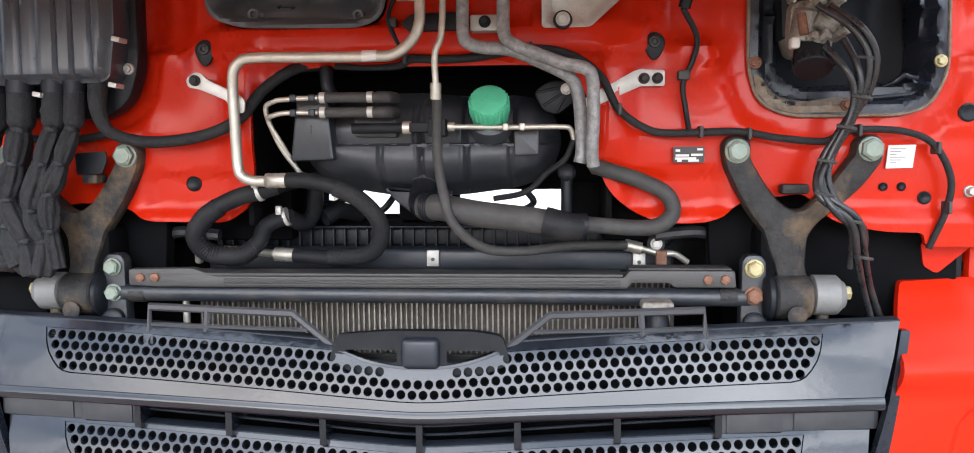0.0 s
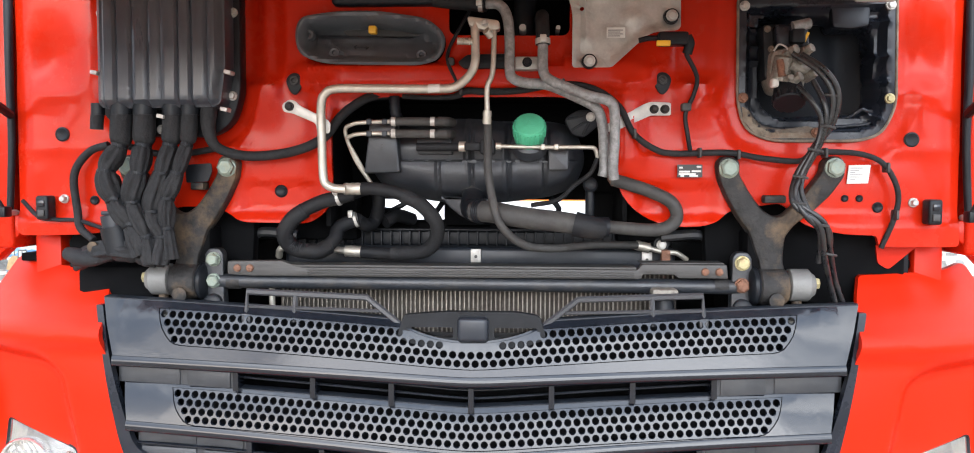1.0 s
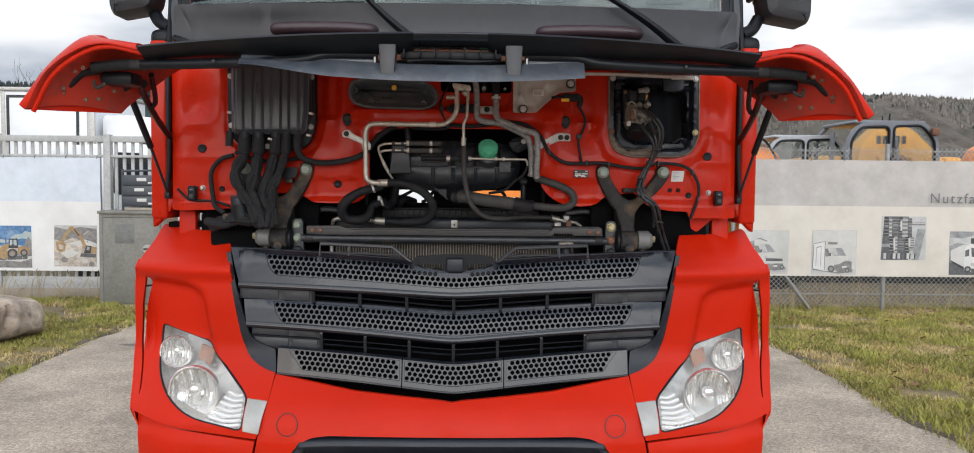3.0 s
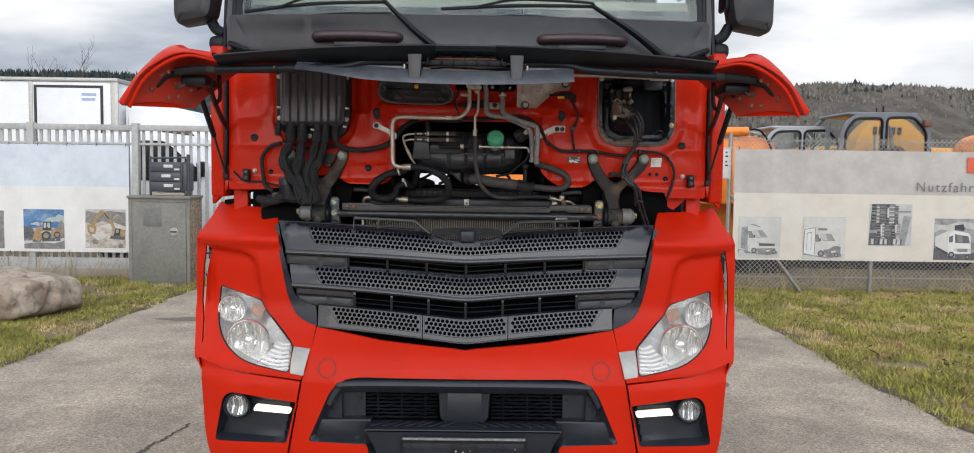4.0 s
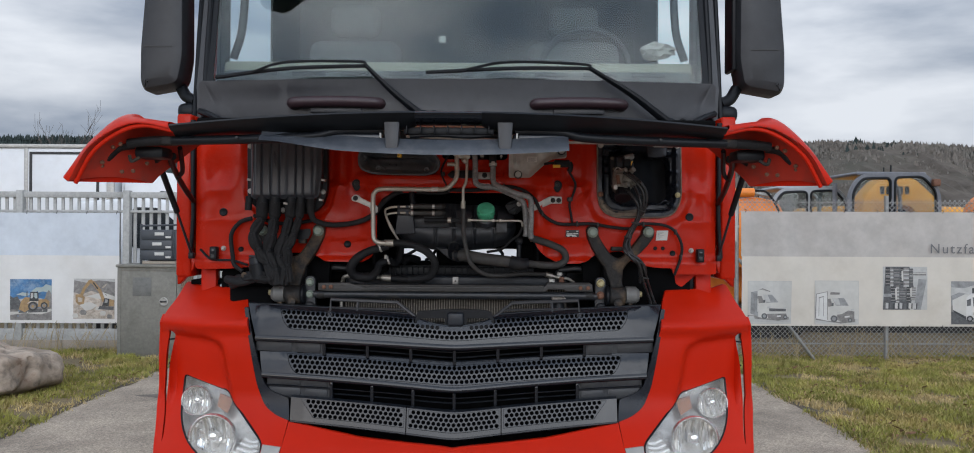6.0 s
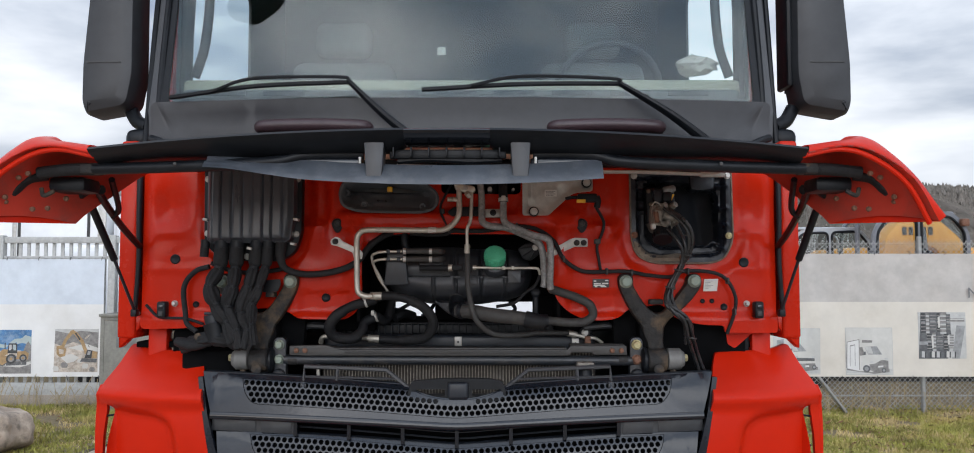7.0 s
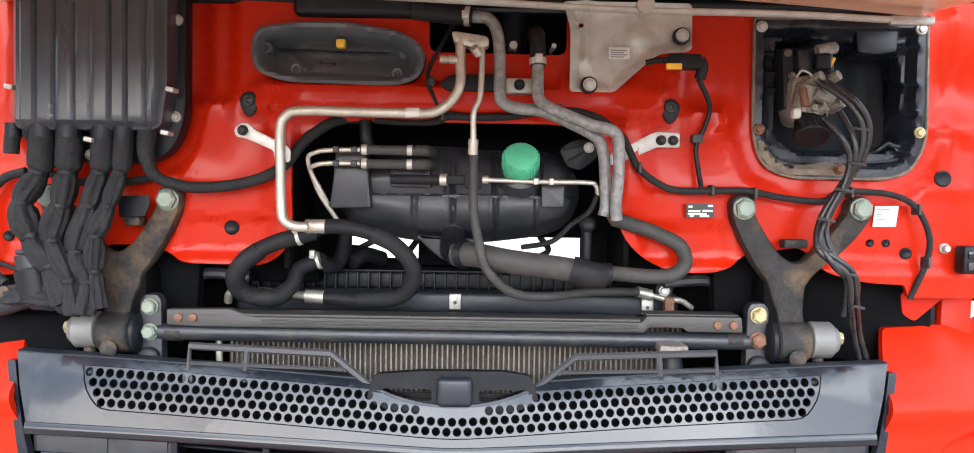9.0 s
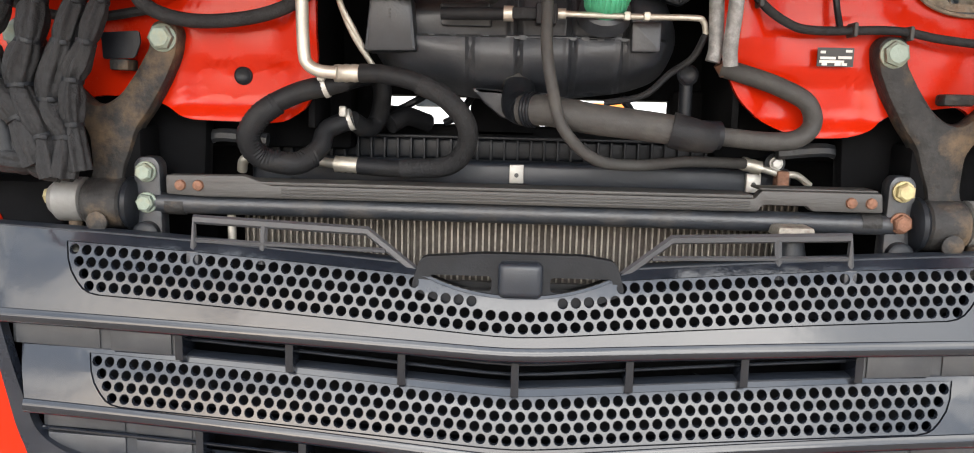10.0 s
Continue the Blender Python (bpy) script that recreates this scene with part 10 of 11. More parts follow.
for x, z in ((0.439, 1.975), (0.258, 1.876)):
    b = bmesh.new()
    lathe(b, [(0.0, 0.0175), (-0.010, 0.0165), (-0.012, 0.012)], (x, 0.251, z), "y", 22)
    part("rubber_ring", b, M_BLACK, gear)
    part("carrier_bolt", bolt(bmesh.new(), (x, 0.239, z), 0.0097, 0.006), M_ZINC, gear)
part("paper_label", boxed((0.296, 0.2452, 1.928), (0.337, 0.2466, 1.951), 0.0), M_PAPER, gear, "small white printed label")
for k in range(4):
    part("label_line", boxed((0.299, 0.2444, 1.9440 - 0.0043 * k), (0.332 - 0.006 * (k % 2), 0.2450, 1.9458 - 0.0043 * k), 0.0), M_GREYINK, gear)
rod = part("wiper_rod", tubed([(-0.20, 0.15, 2.022), (0.045, 0.15, 2.013), (0.330, 0.145, 2.001), (0.60, 0.145, 1.999), (0.87, 0.15, 1.990)], 0.0085, seg=10, flat=0.7), M_ZINC, truck, "steel wiper linkage rod")
part("rod_joint", tubed([(0.345, 0.165, 2.008), (0.345, 0.125, 2.008)], 0.016, seg=18, straight=True), M_ZINC, rod)
part("rod_end", boxed((0.80, 0.14, 1.982), (0.885, 0.155, 2.0), 0.006), M_ZINC, rod)
plug = part("plug", boxed((0.405, 0.20, 1.905), (0.470, 0.235, 1.934), 0.005, 3), M_BLACK, truck, "black electrical plug with a yellow latch")
part("latch", boxed((0.400, 0.196, 1.902), (0.430, 0.206, 1.914), 0.002), M_YELLOW, plug)
part("plug_boot", tubed([(0.468, 0.215, 1.925), (0.474, 0.215, 1.91), (0.470, 0.22, 1.888)], 0.011, seg=10), M_BLACK, plug)
part("plug_wires", tubed([(0.365, 0.225, 1.918), (0.385, 0.22, 1.922), (0.405, 0.218, 1.922)], 0.006, seg=8), M_BLACK, plug)
part("wire", tubed([(0.468, 0.22, 1.888), (0.496, 0.24, 1.840), (0.490, 0.245, 1.80), (0.474, 0.25, 1.758), (0.480, 0.25, 1.71), (0.484, 0.24, 1.675)], 0.0052, seg=8), M_BLACK, truck)
part("wire_clip", boxed((0.464, 0.24, 1.765), (0.486, 0.262, 1.783), 0.004), M_INK, truck)
part("wire", tubed([(-0.010, 0.27, 2.0), (-0.035, 0.25, 1.95), (-0.058, 0.25, 1.905), (-0.06, 0.245, 1.875), (-0.045, 0.25, 1.84), (-0.035, 0.25, 1.815)], 0.0042, seg=8), M_BLACK, truck)
part("wire_clip", boxed((-0.064, 0.242, 1.868), (-0.046, 0.262, 1.886), 0.004), M_INK, truck)

# type plate and sticker (writing as plain bars)
tp = part("type_plate", boxed((0.459, 0.2555, 1.617), (0.515, 0.258, 1.646), 0.0), M_INK, truck, "black type plate with white print")
for x0, x1, z in ((0.463, 0.471, 1.637), (0.463, 0.487, 1.628), (0.491, 0.512, 1.629), (0.462, 0.500, 1.6225), (0.466, 0.474, 1.6185), (0.495, 0.505, 1.6185), (0.502, 0.512, 1.639), (0.486, 0.497, 1.6185)):
    part("print_bar", boxed((x0, 0.2545, z), (x1, 0.2552, z + 0.004), 0.0), M_PAPER, tp)
st = part("sticker", prism([(0.842, 1.6455), (0.890, 1.6465), (0.885, 1.605), (0.838, 1.604)], 0.2655, 0.2675), M_PAPER, truck, "white printed paper sticker")
for k in range(6):
    part("print_bar", boxed((0.845, 0.2648, 1.6385 - 0.005 * k), (0.872 - 0.008 * (k % 3), 0.2653, 1.6398 - 0.005 * k), 0.0), M_GREYINK, st)
bk = part("small_bracket", prism(rounded([(-0.66, 1.642), (-0.600, 1.646), (-0.598, 1.628), (-0.608, 1.604), (-0.658, 1.601)], 0.005), 0.222, 0.226), M_BLACK, truck, "thin dark steel bracket")
part("bracket_foot", boxed((-0.65, 0.224, 1.585), (-0.62, 0.262, 1.602), 0.003), M_IRON, bk)
part("small_clamp", boxed((0.646, 0.225, 1.560), (0.694, 0.258, 1.578), 0.005), M_IRON, truck)

# cast suspension brackets, stabiliser and its bushes
for s in (1, -1):
    A = [(0.544, 1.650), (0.556, 1.665), (0.584, 1.665), (0.597, 1.650), (0.594, 1.626), (0.618, 1.584), (0.644, 1.548), (0.668, 1.531), (0.690, 1.531), (0.722, 1.560), (0.748, 1.594), (0.776, 1.632), (0.776, 1.650), (0.790, 1.665),
         (0.815, 1.665), (0.829, 1.650), (0.827, 1.620), (0.797, 1.578), (0.763, 1.545), (0.716, 1.508), (0.698, 1.482), (0.695, 1.425), (0.706, 1.395), (0.708, 1.360), (0.650, 1.355), (0.645, 1.400), (0.640, 1.430), (0.628, 1.460),
         (0.620, 1.490), (0.594, 1.525), (0.569, 1.568), (0.549, 1.612)]
    out = rounded(A, 0.012, 3)
    o = out if s > 0 else mirrored(out)
    br = part("suspension_bracket", prism(o, 0.240, 0.284, 0.011, 3), M_IRON, truck, "dirty cast-iron suspension bracket")
    for x, z in ((0.570, 1.637), (0.802, 1.639)):
        part("bracket_bolt", bolt(bmesh.new(), (s * x, 0.242, z), 0.0198, 0.014, washer=1.12), M_GREENBOLT, br, "green chromated hexagon bolt")
    b = bmesh.new()
    lathe(b, [(0.632, 0.030), (0.644, 0.041), (0.695, 0.042), (0.703, 0.037)], (0, 0.250, 1.372), "x", 28)
    if s < 0:
        moved(b, Matrix.Diagonal((-1, 1, 1, 1)))
    part("bracket_hub", b, M_IRON, br)
    b = bmesh.new()
    lathe(b, [(0.618, 0.020), (0.620, 0.036), (0.627, 0.044), (0.634, 0.044), (0.640, 0.038)], (0, 0.250, 1.372), "x", 28)
    if s < 0:
        moved(b, Matrix.Diagonal((-1, 1, 1, 1)))
    part("rubber_ring", b, M_BLACK, br)
    b = bmesh.new()
    lathe(b, [(0.0, 0.017), (-0.004, 0.017), (-0.006, 0.013)], (s * 0.672, 0.209, 1.345), "y", 18)
    part("hub_plug", b, M_IRON, br)
    b = bmesh.new()
    lathe(b, [(0.706, 0.030), (0.709, 0.0365), (0.750, 0.0365), (0.760, 0.0265), (0.764, 0.024)], (0, 0.250, 1.376), "x", 28)
    if s < 0:
        moved(b, Matrix.Diagonal((-1, 1, 1, 1)))
    bush = part("cab_bush", b, mat("grey_rubber_metal_bush", (0.15, 0.15, 0.145), 0.6, 0.2, var=0.2, bump=0.1), truck, "grey rubber and metal cab bush")
    b = bmesh.new()
    lathe(b, [(0.762, 0.013), (0.775, 0.013), (0.777, 0.010)], (0, 0.250, 1.380), "x", 6)
    if s < 0:
        moved(b, Matrix.Diagonal((-1, 1, 1, 1)))
    part("bush_bolt", b, M_YELBOLT, bush)
    part("bush_stem", tubed([(s * 0.728, 0.250, 1.346), (s * 0.728, 0.250, 1.300)], 0.0112, seg=14, straight=True), M_IRON, bush)
    b = bmesh.new()
    lathe(b, [(1.294, 0.042), (1.300, 0.042), (1.306, 0.031), (1.308, 0.012)], (s * 0.728, 0.250, 0), "z", 28)
    part("spring_seat", b, mat("grey_spring_seat", (0.22, 0.22, 0.21), 0.6, 0.2, var=0.2), bush)
    part("spring_strut", tubed([(s * 0.728, 0.250, 1.294), (s * 0.728, 0.262, 0.95)], 0.034, seg=16, straight=True), M_DARK, bush)
    ep = rounded([(0.582, 1.437), (0.591, 1.449), (0.615, 1.449), (0.625, 1.437), (0.627, 1.307), (0.617, 1.297), (0.591, 1.297), (0.58, 1.307)], 0.006)
    epo = part("end_plate", prism(ep if s > 0 else mirrored(ep), 0.240, 0.272, 0.004), M_STEELBAR, truck, "dark steel end plate with three bolts")
    for z, m in ((1.425, M_GREENBOLT if s < 0 else M_YELBOLT), (1.375, M_GREENBOLT if s < 0 else M_RUST)):
        part("plate_bolt", bolt(bmesh.new(), (s * 0.603, 0.239, z), 0.0148, 0.012, washer=1.15), m, epo)
    b = bmesh.new()
    lathe(b, [(0, 0.021), (-0.012, 0.021), (-0.016, 0.016), (-0.017, 0.004)], (s * 0.604, 0.239, 1.324), "y", 24)
    part("plate_cap", b, M_BLACK, epo)
    # near-black block, coloured for the shade behind the bracket
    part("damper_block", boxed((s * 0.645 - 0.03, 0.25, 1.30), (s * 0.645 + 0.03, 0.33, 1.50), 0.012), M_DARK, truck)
tb = part("cross_tube", tubed([(-0.599, 0.250, 1.374), (0.599, 0.250, 1.370)], 0.0168, seg=20, straight=True), M_STEELBAR, truck, "dark painted steel cross tube")
for s in (1, -1):
    part("rust_band", tubed([(s * 0.574, 0.250, 1.372), (s * 0.543, 0.250, 1.372)], 0.0174, seg=20, straight=True), M_IRON, tb)
RAIL = rounded([(-0.567, 1.391), (-0.567, 1.422), (-0.442, 1.424), (-0.396, 1.409), (0.369, 1.409), (0.379, 1.422), (0.567, 1.422), (0.57, 1.391), (0.459, 1.391), (0.452, 1.399), (0.382, 1.399), (0.375, 1.388), (-0.504, 1.388)], 0.004, 2)
rail = part("cable_rail", prism(RAIL, 0.226, 0.25, 0.003), M_RAIL, truck, "dusty grey grooved rail above the cross tube")
for z in (1.3935, 1.3985, 1.4035):
    part("rail_groove", boxed((-0.38, 0.2225, z - 0.0012), (0.362, 0.227, z + 0.0012), 0.0005), M_RAIL, rail)
part("rail_top", boxed((-0.555, 0.226, 1.409), (0.367, 0.295, 1.415), 0.002), M_RAIL, rail)
part("rail_top", boxed((0.377, 0.230, 1.4222), (0.562, 0.285, 1.426), 0.002), M_RAIL, rail)
for x in (-0.543, -0.514, 0.519, 0.550):
    b = bmesh.new()
    lathe(b, [(0, 0.009), (-0.005, 0.008), (-0.007, 0.004)], (x, 0.226, 1.406), "y", 14)
    part("rivet", b, M_RUST, rail)
# cooler pack
core = part("cooler_core", boxed((-0.475, 0.33, 0.85), (0.475, 0.36, 1.402), 0.004), mat("dusty_brown_core", (0.055, 0.047, 0.040), 0.9, var=0.3, scale=70), truck, "dusty cooler core")
x = -0.468
while x < 0.47:
    part("cooling_fin", boxed((x, 0.322, 1.0), (x + 0.0030, 0.332, 1.40), 0.0), M_FIN_CORE, core)
    x += 0.0107
ct = part("cooler_tank", boxed((-0.484, 0.400, 1.393), (0.484, 0.50, 1.445), 0.012, 3), M_GRILLE_DK, truck, "dark plastic cooler tank with a ribbed top")
part("tank_top", boxed((-0.484, 0.445, 1.443), (0.484, 0.56, 1.484), 0.008, 3), M_BLACK, ct)
x = -0.468
while x < 0.475:
    part("tank_rib", boxed((x, 0.430, 1.440), (x + 0.0045, 0.448, 1.482), 0.001), M_BLACK, ct)
    x += 0.0243
part("rib_band", boxed((-0.474, 0.432, 1.482), (0.474, 0.447, 1.488), 0.002), M_BLACK, ct)
for x, z in ((-0.005, 1.424), (0.413, 1.419)):
    cl = part("sheet_clip", boxed((x - 0.0125, 0.390, z - 0.0165), (x + 0.0125, 0.402, z + 0.0165), 0.001), M_ZINC, ct, "small bright sheet-metal clip")
    b = bmesh.new()
    lathe(b, [(0, 0.004), (-0.001, 0.004)], (x, 0.3898, z - 0.002), "y", 12)
    part("clip_hole", b, M_INK, cl)
part("riser_pipe", tubed([(-0.480, 0.28, 1.40), (-0.480, 0.28, 1.346), (-0.478, 0.28, 1.25)], 0.007, seg=10, straight=True), M_ALU, truck, "pale pipe beside the cooler")
mt = part("cooler_mount", boxed((0.398, 0.19, 1.352), (0.455, 0.25, 1.370), 0.006), M_CASTAL, truck, "grey rubber cooler mount")
part("mount_rubber", tubed([(0.426, 0.22, 1.352), (0.426, 0.22, 1.30)], lambda t: 0.020 + 0.010 * t, seg=16, straight=True), M_BLACK, mt)
# oil filler and the dark clutter under the conduits
oil = part("oil_filler", tubed([(-0.800, 0.20, 1.440), (-0.812, 0.20, 1.500)], 0.036, seg=22, straight=True), M_BLACK, truck, "black oil filler with a screw cap")
part("filler_lid", tubed([(-0.813, 0.20, 1.500), (-0.818, 0.20, 1.528)], 0.029, seg=22, straight=True, ribs=0.001, rib_pitch=0.006), M_GRILLE_DK, oil)
part("filler_grip", boxed((-0.846, 0.193, 1.526), (-0.792, 0.207, 1.536), 0.003), M_GRILLE_DK, oil)
b = bmesh.new()
lathe(b, [(0, 0.012), (-0.006, 0.012), (-0.008, 0.007)], (-0.862, 0.19, 1.455), "y", 18)
part("ring_nut", b, M_IRON, truck)
part("cloth_wrap", tubed([(-0.95, 0.24, 1.435), (-0.87, 0.20, 1.425), (-0.78, 0.19, 1.445), (-0.70, 0.20, 1.425)], lambda t: 0.016 + 0.004 * math.sin(t * 9), seg=12), M_TAPE, truck)
# left box is near black, with the shade around it in its colour
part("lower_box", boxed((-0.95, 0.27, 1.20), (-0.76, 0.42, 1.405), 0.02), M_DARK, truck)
part("lower_box", boxed((0.88, 0.34, 1.34), (1.02, 0.46, 1.49), 0.02), M_BLACK, truck)
part("red_bracket", prism(rounded([(0.93, 1.465), (1.03, 1.465), (0.96, 1.405), (0.935, 1.42)], 0.008), 0.325, 0.335), M_RED, truck)
# chassis and wheels that carry it all
part("chassis", boxed((-0.45, 0.25, 0.55), (0.45, 6.5, 0.95), 0.03), M_DARK, truck)
part("axle", boxed((-0.95, 1.25, 0.42), (0.95, 1.45, 0.60), 0.03), M_DARK, truck)
for s in (1, -1):
    wheel(s * 1.02, 1.35, 0.50, 0.50, 0.32, truck)
    wheel(s * 1.02, 5.2, 0.50, 0.50, 0.32, truck)

# added near-black panels that stop daylight showing behind the grille's sides
for s in (1, -1):
    part("gap_blocker", boxed((s * 0.86 - 0.17, 0.335, 0.68), (s * 0.86 + 0.17, 0.350, 1.27), 0.004), M_DARK, truck)

# ---- open front flap ----


def flap_front(x):
    """The flap's front edge: y and z of its lip."""
    k = 1 - (x / 0.92) ** 2
    return -0.485 - 0.05 * k, 1.980 + 0.042 * k


def flap_skin(x0, x1, drop0, drop1, v0, v1, material, name, thick=0.012, parent=None, n=30, label=""):
    bm = bmesh.new()
    rows = []
    for i in range(n + 1):
        x = x0 + (x1 - x0) * i / n
        fy, fz = flap_front(x)
        row = []
        for j in range(9):
            v = v0 + (v1 - v0) * j / 8
            y = fy + (0.29 - fy) * v
            z = fz - (drop0 + (drop1 - drop0) * v) + 0.075 * soft(v) * 0.9
            row.append(bm.verts.new((x, y, z)))
        rows.append(row)
    for a, b in zip(rows, rows[1:]):
        for j in range(8):
            bm.faces.new((a[j], a[j + 1], b[j + 1], b[j]))
    made = bmesh.ops.extrude_face_region(bm, geom=bm.faces[:], use_keep_orig=True)
    bmesh.ops.translate(bm, verts=[v for v in made["geom"] if isinstance(v, bmesh.types.BMVert)], vec=(0, 0, thick))
    return part(name, bm, material, parent or flap, label)


flap = flap_skin(-0.915, 0.915, 0.004, 0.006, 0.02, 1.0, M_BLACK, "front_flap", 0.010, truck, label="open front flap with a black lip and red fins")
flap_skin(-0.90, -0.39, 0.030, 0.030, 0.10, 0.93, M_TAN, "inner_skin", 0.006, label="reddish-tan painted inner skin")
flap_skin(0.39, 0.90, 0.030, 0.030, 0.10, 0.93, M_TAN, "inner_skin", 0.006, label="reddish-tan painted inner skin")
flap_skin(-0.39, 0.39, 0.032, 0.032, 0.16, 0.93, M_TAN, "inner_skin", 0.006, label="reddish-tan painted inner skin")
# lip: two black wedges that meet beside the middle, and the middle piece
for x0, x1 in ((-0.915, -0.108), (0.108, 0.915), (-0.108, 0.108)):
    bm = bmesh.new()
    prev = None
    for i in range(31):
        x = x0 + (x1 - x0) * i / 30
        fy, fz = flap_front(x)
        e = 0.004 if abs(x0) > 0.2 or abs(x1) > 0.2 else 0.0
        h = 0.044 - 0.014 * soft((abs(x) - 0.45) / 0.4) if abs(x) > 0.11 else 0.028
        col = [bm.verts.new(p) for p in ((x, fy - e, fz + 0.004), (x, fy - 0.006 - e, fz - 0.002), (x, fy + 0.004, fz - 0.012), (x, fy + 0.055, fz - h), (x, fy + 0.10, fz - h - 0.002), (x, fy + 0.10, fz - h + 0.006), (x, fy + 0.03, fz + 0.008))]
        if prev:
            for q in range(7):
                bm.faces.new((prev[q - 1], prev[q], col[q], col[q - 1]))
        else:
            bm.faces.new(col)
        prev = col
    bm.faces.new(prev)
    part("lip", bm, M_BLACK if abs(x0) + abs(x1) > 0.5 else M_GRILLE, flap, "black plastic lip of the flap")
# tray hanging in the middle
bm = bmesh.new()
rows = []
for i in range(33):
    x = -0.62 + 1.015 * i / 32
    c = 1 - (x / 0.415) ** 2 if abs(x) < 0.415 else 0.0
    taper = soft((-x - 0.36) / 0.26)
    e = 1.905 - 0.019 * c + 0.028 * taper
    h = 0.052 - 0.030 * taper
    rows.append([bm.verts.new((x, y, z)) for y, z in ((-0.425, e + h), (-0.462 - 0.02 * c, e + h - 0.004), (-0.488 - 0.02 * c, e + 0.022 - 0.012 * taper), (-0.500 - 0.02 * c, e), (-0.478 - 0.02 * c, e + 0.003), (-0.462, e + 0.030), (-0.430, e + 0.046))])
for a, b in zip(rows, rows[1:]):
    for j in range(6):
        bm.faces.new((a[j], a[j + 1], b[j + 1], b[j]))
made = bmesh.ops.extrude_face_region(bm, geom=bm.faces[:], use_keep_orig=True)
bmesh.ops.translate(bm, verts=[v for v in made["geom"] if isinstance(v, bmesh.types.BMVert)], vec=(0, 0.004, 0.006))
M_TRAY = mat("dusty_grey_tray_plastic", (0.056, 0.064, 0.077), 0.34, var=0.25, bump=0.05, bump_scale=300, stain=(0.135, 0.14, 0.15), stain_amount=0.5, stain_scale=12)
tray = part("tray", bm, M_TRAY, flap, "dark grey moulded tray under the flap")
for s in (1, -1):
    part("tray_bracket", prism(rounded([(s * 0.185 - 0.020, 1.905), (s * 0.185 + 0.020, 1.905), (s * 0.185 + 0.026, 2.0), (s * 0.185 - 0.026, 2.0)], 0.004), -0.506, -0.45, 0.004), M_CAB_GREY, tray)
    part("tray_window", boxed((s * 0.305 - 0.095, -0.46, 1.925), (s * 0.305 + 0.085, -0.44, 1.962), 0.008), M_GRILLE, tray)
    part("white_tab", boxed((s * 0.225 - 0.003, -0.475, 1.945), (s * 0.225 + 0.003, -0.465, 1.962), 0.001), M_PAPER, tray)
part("vent_bar", boxed((-0.15, -0.47, 1.958), (0.15, -0.44, 1.982), 0.004), M_BLACK, tray)
for k in range(7):
    part("vent_fin", boxed((-0.14 + 0.045 * k, -0.49, 1.960), (-0.136 + 0.045 * k, -0.46, 1.985), 0.001), M_BLACK, tray)
part("drain_hose", tubed([(-0.13, -0.45, 1.955), (-0.05, -0.455, 1.960), (0.06, -0.455, 1.955), (0.14, -0.45, 1.960)], 0.010, seg=8), M_BLACK, tray)
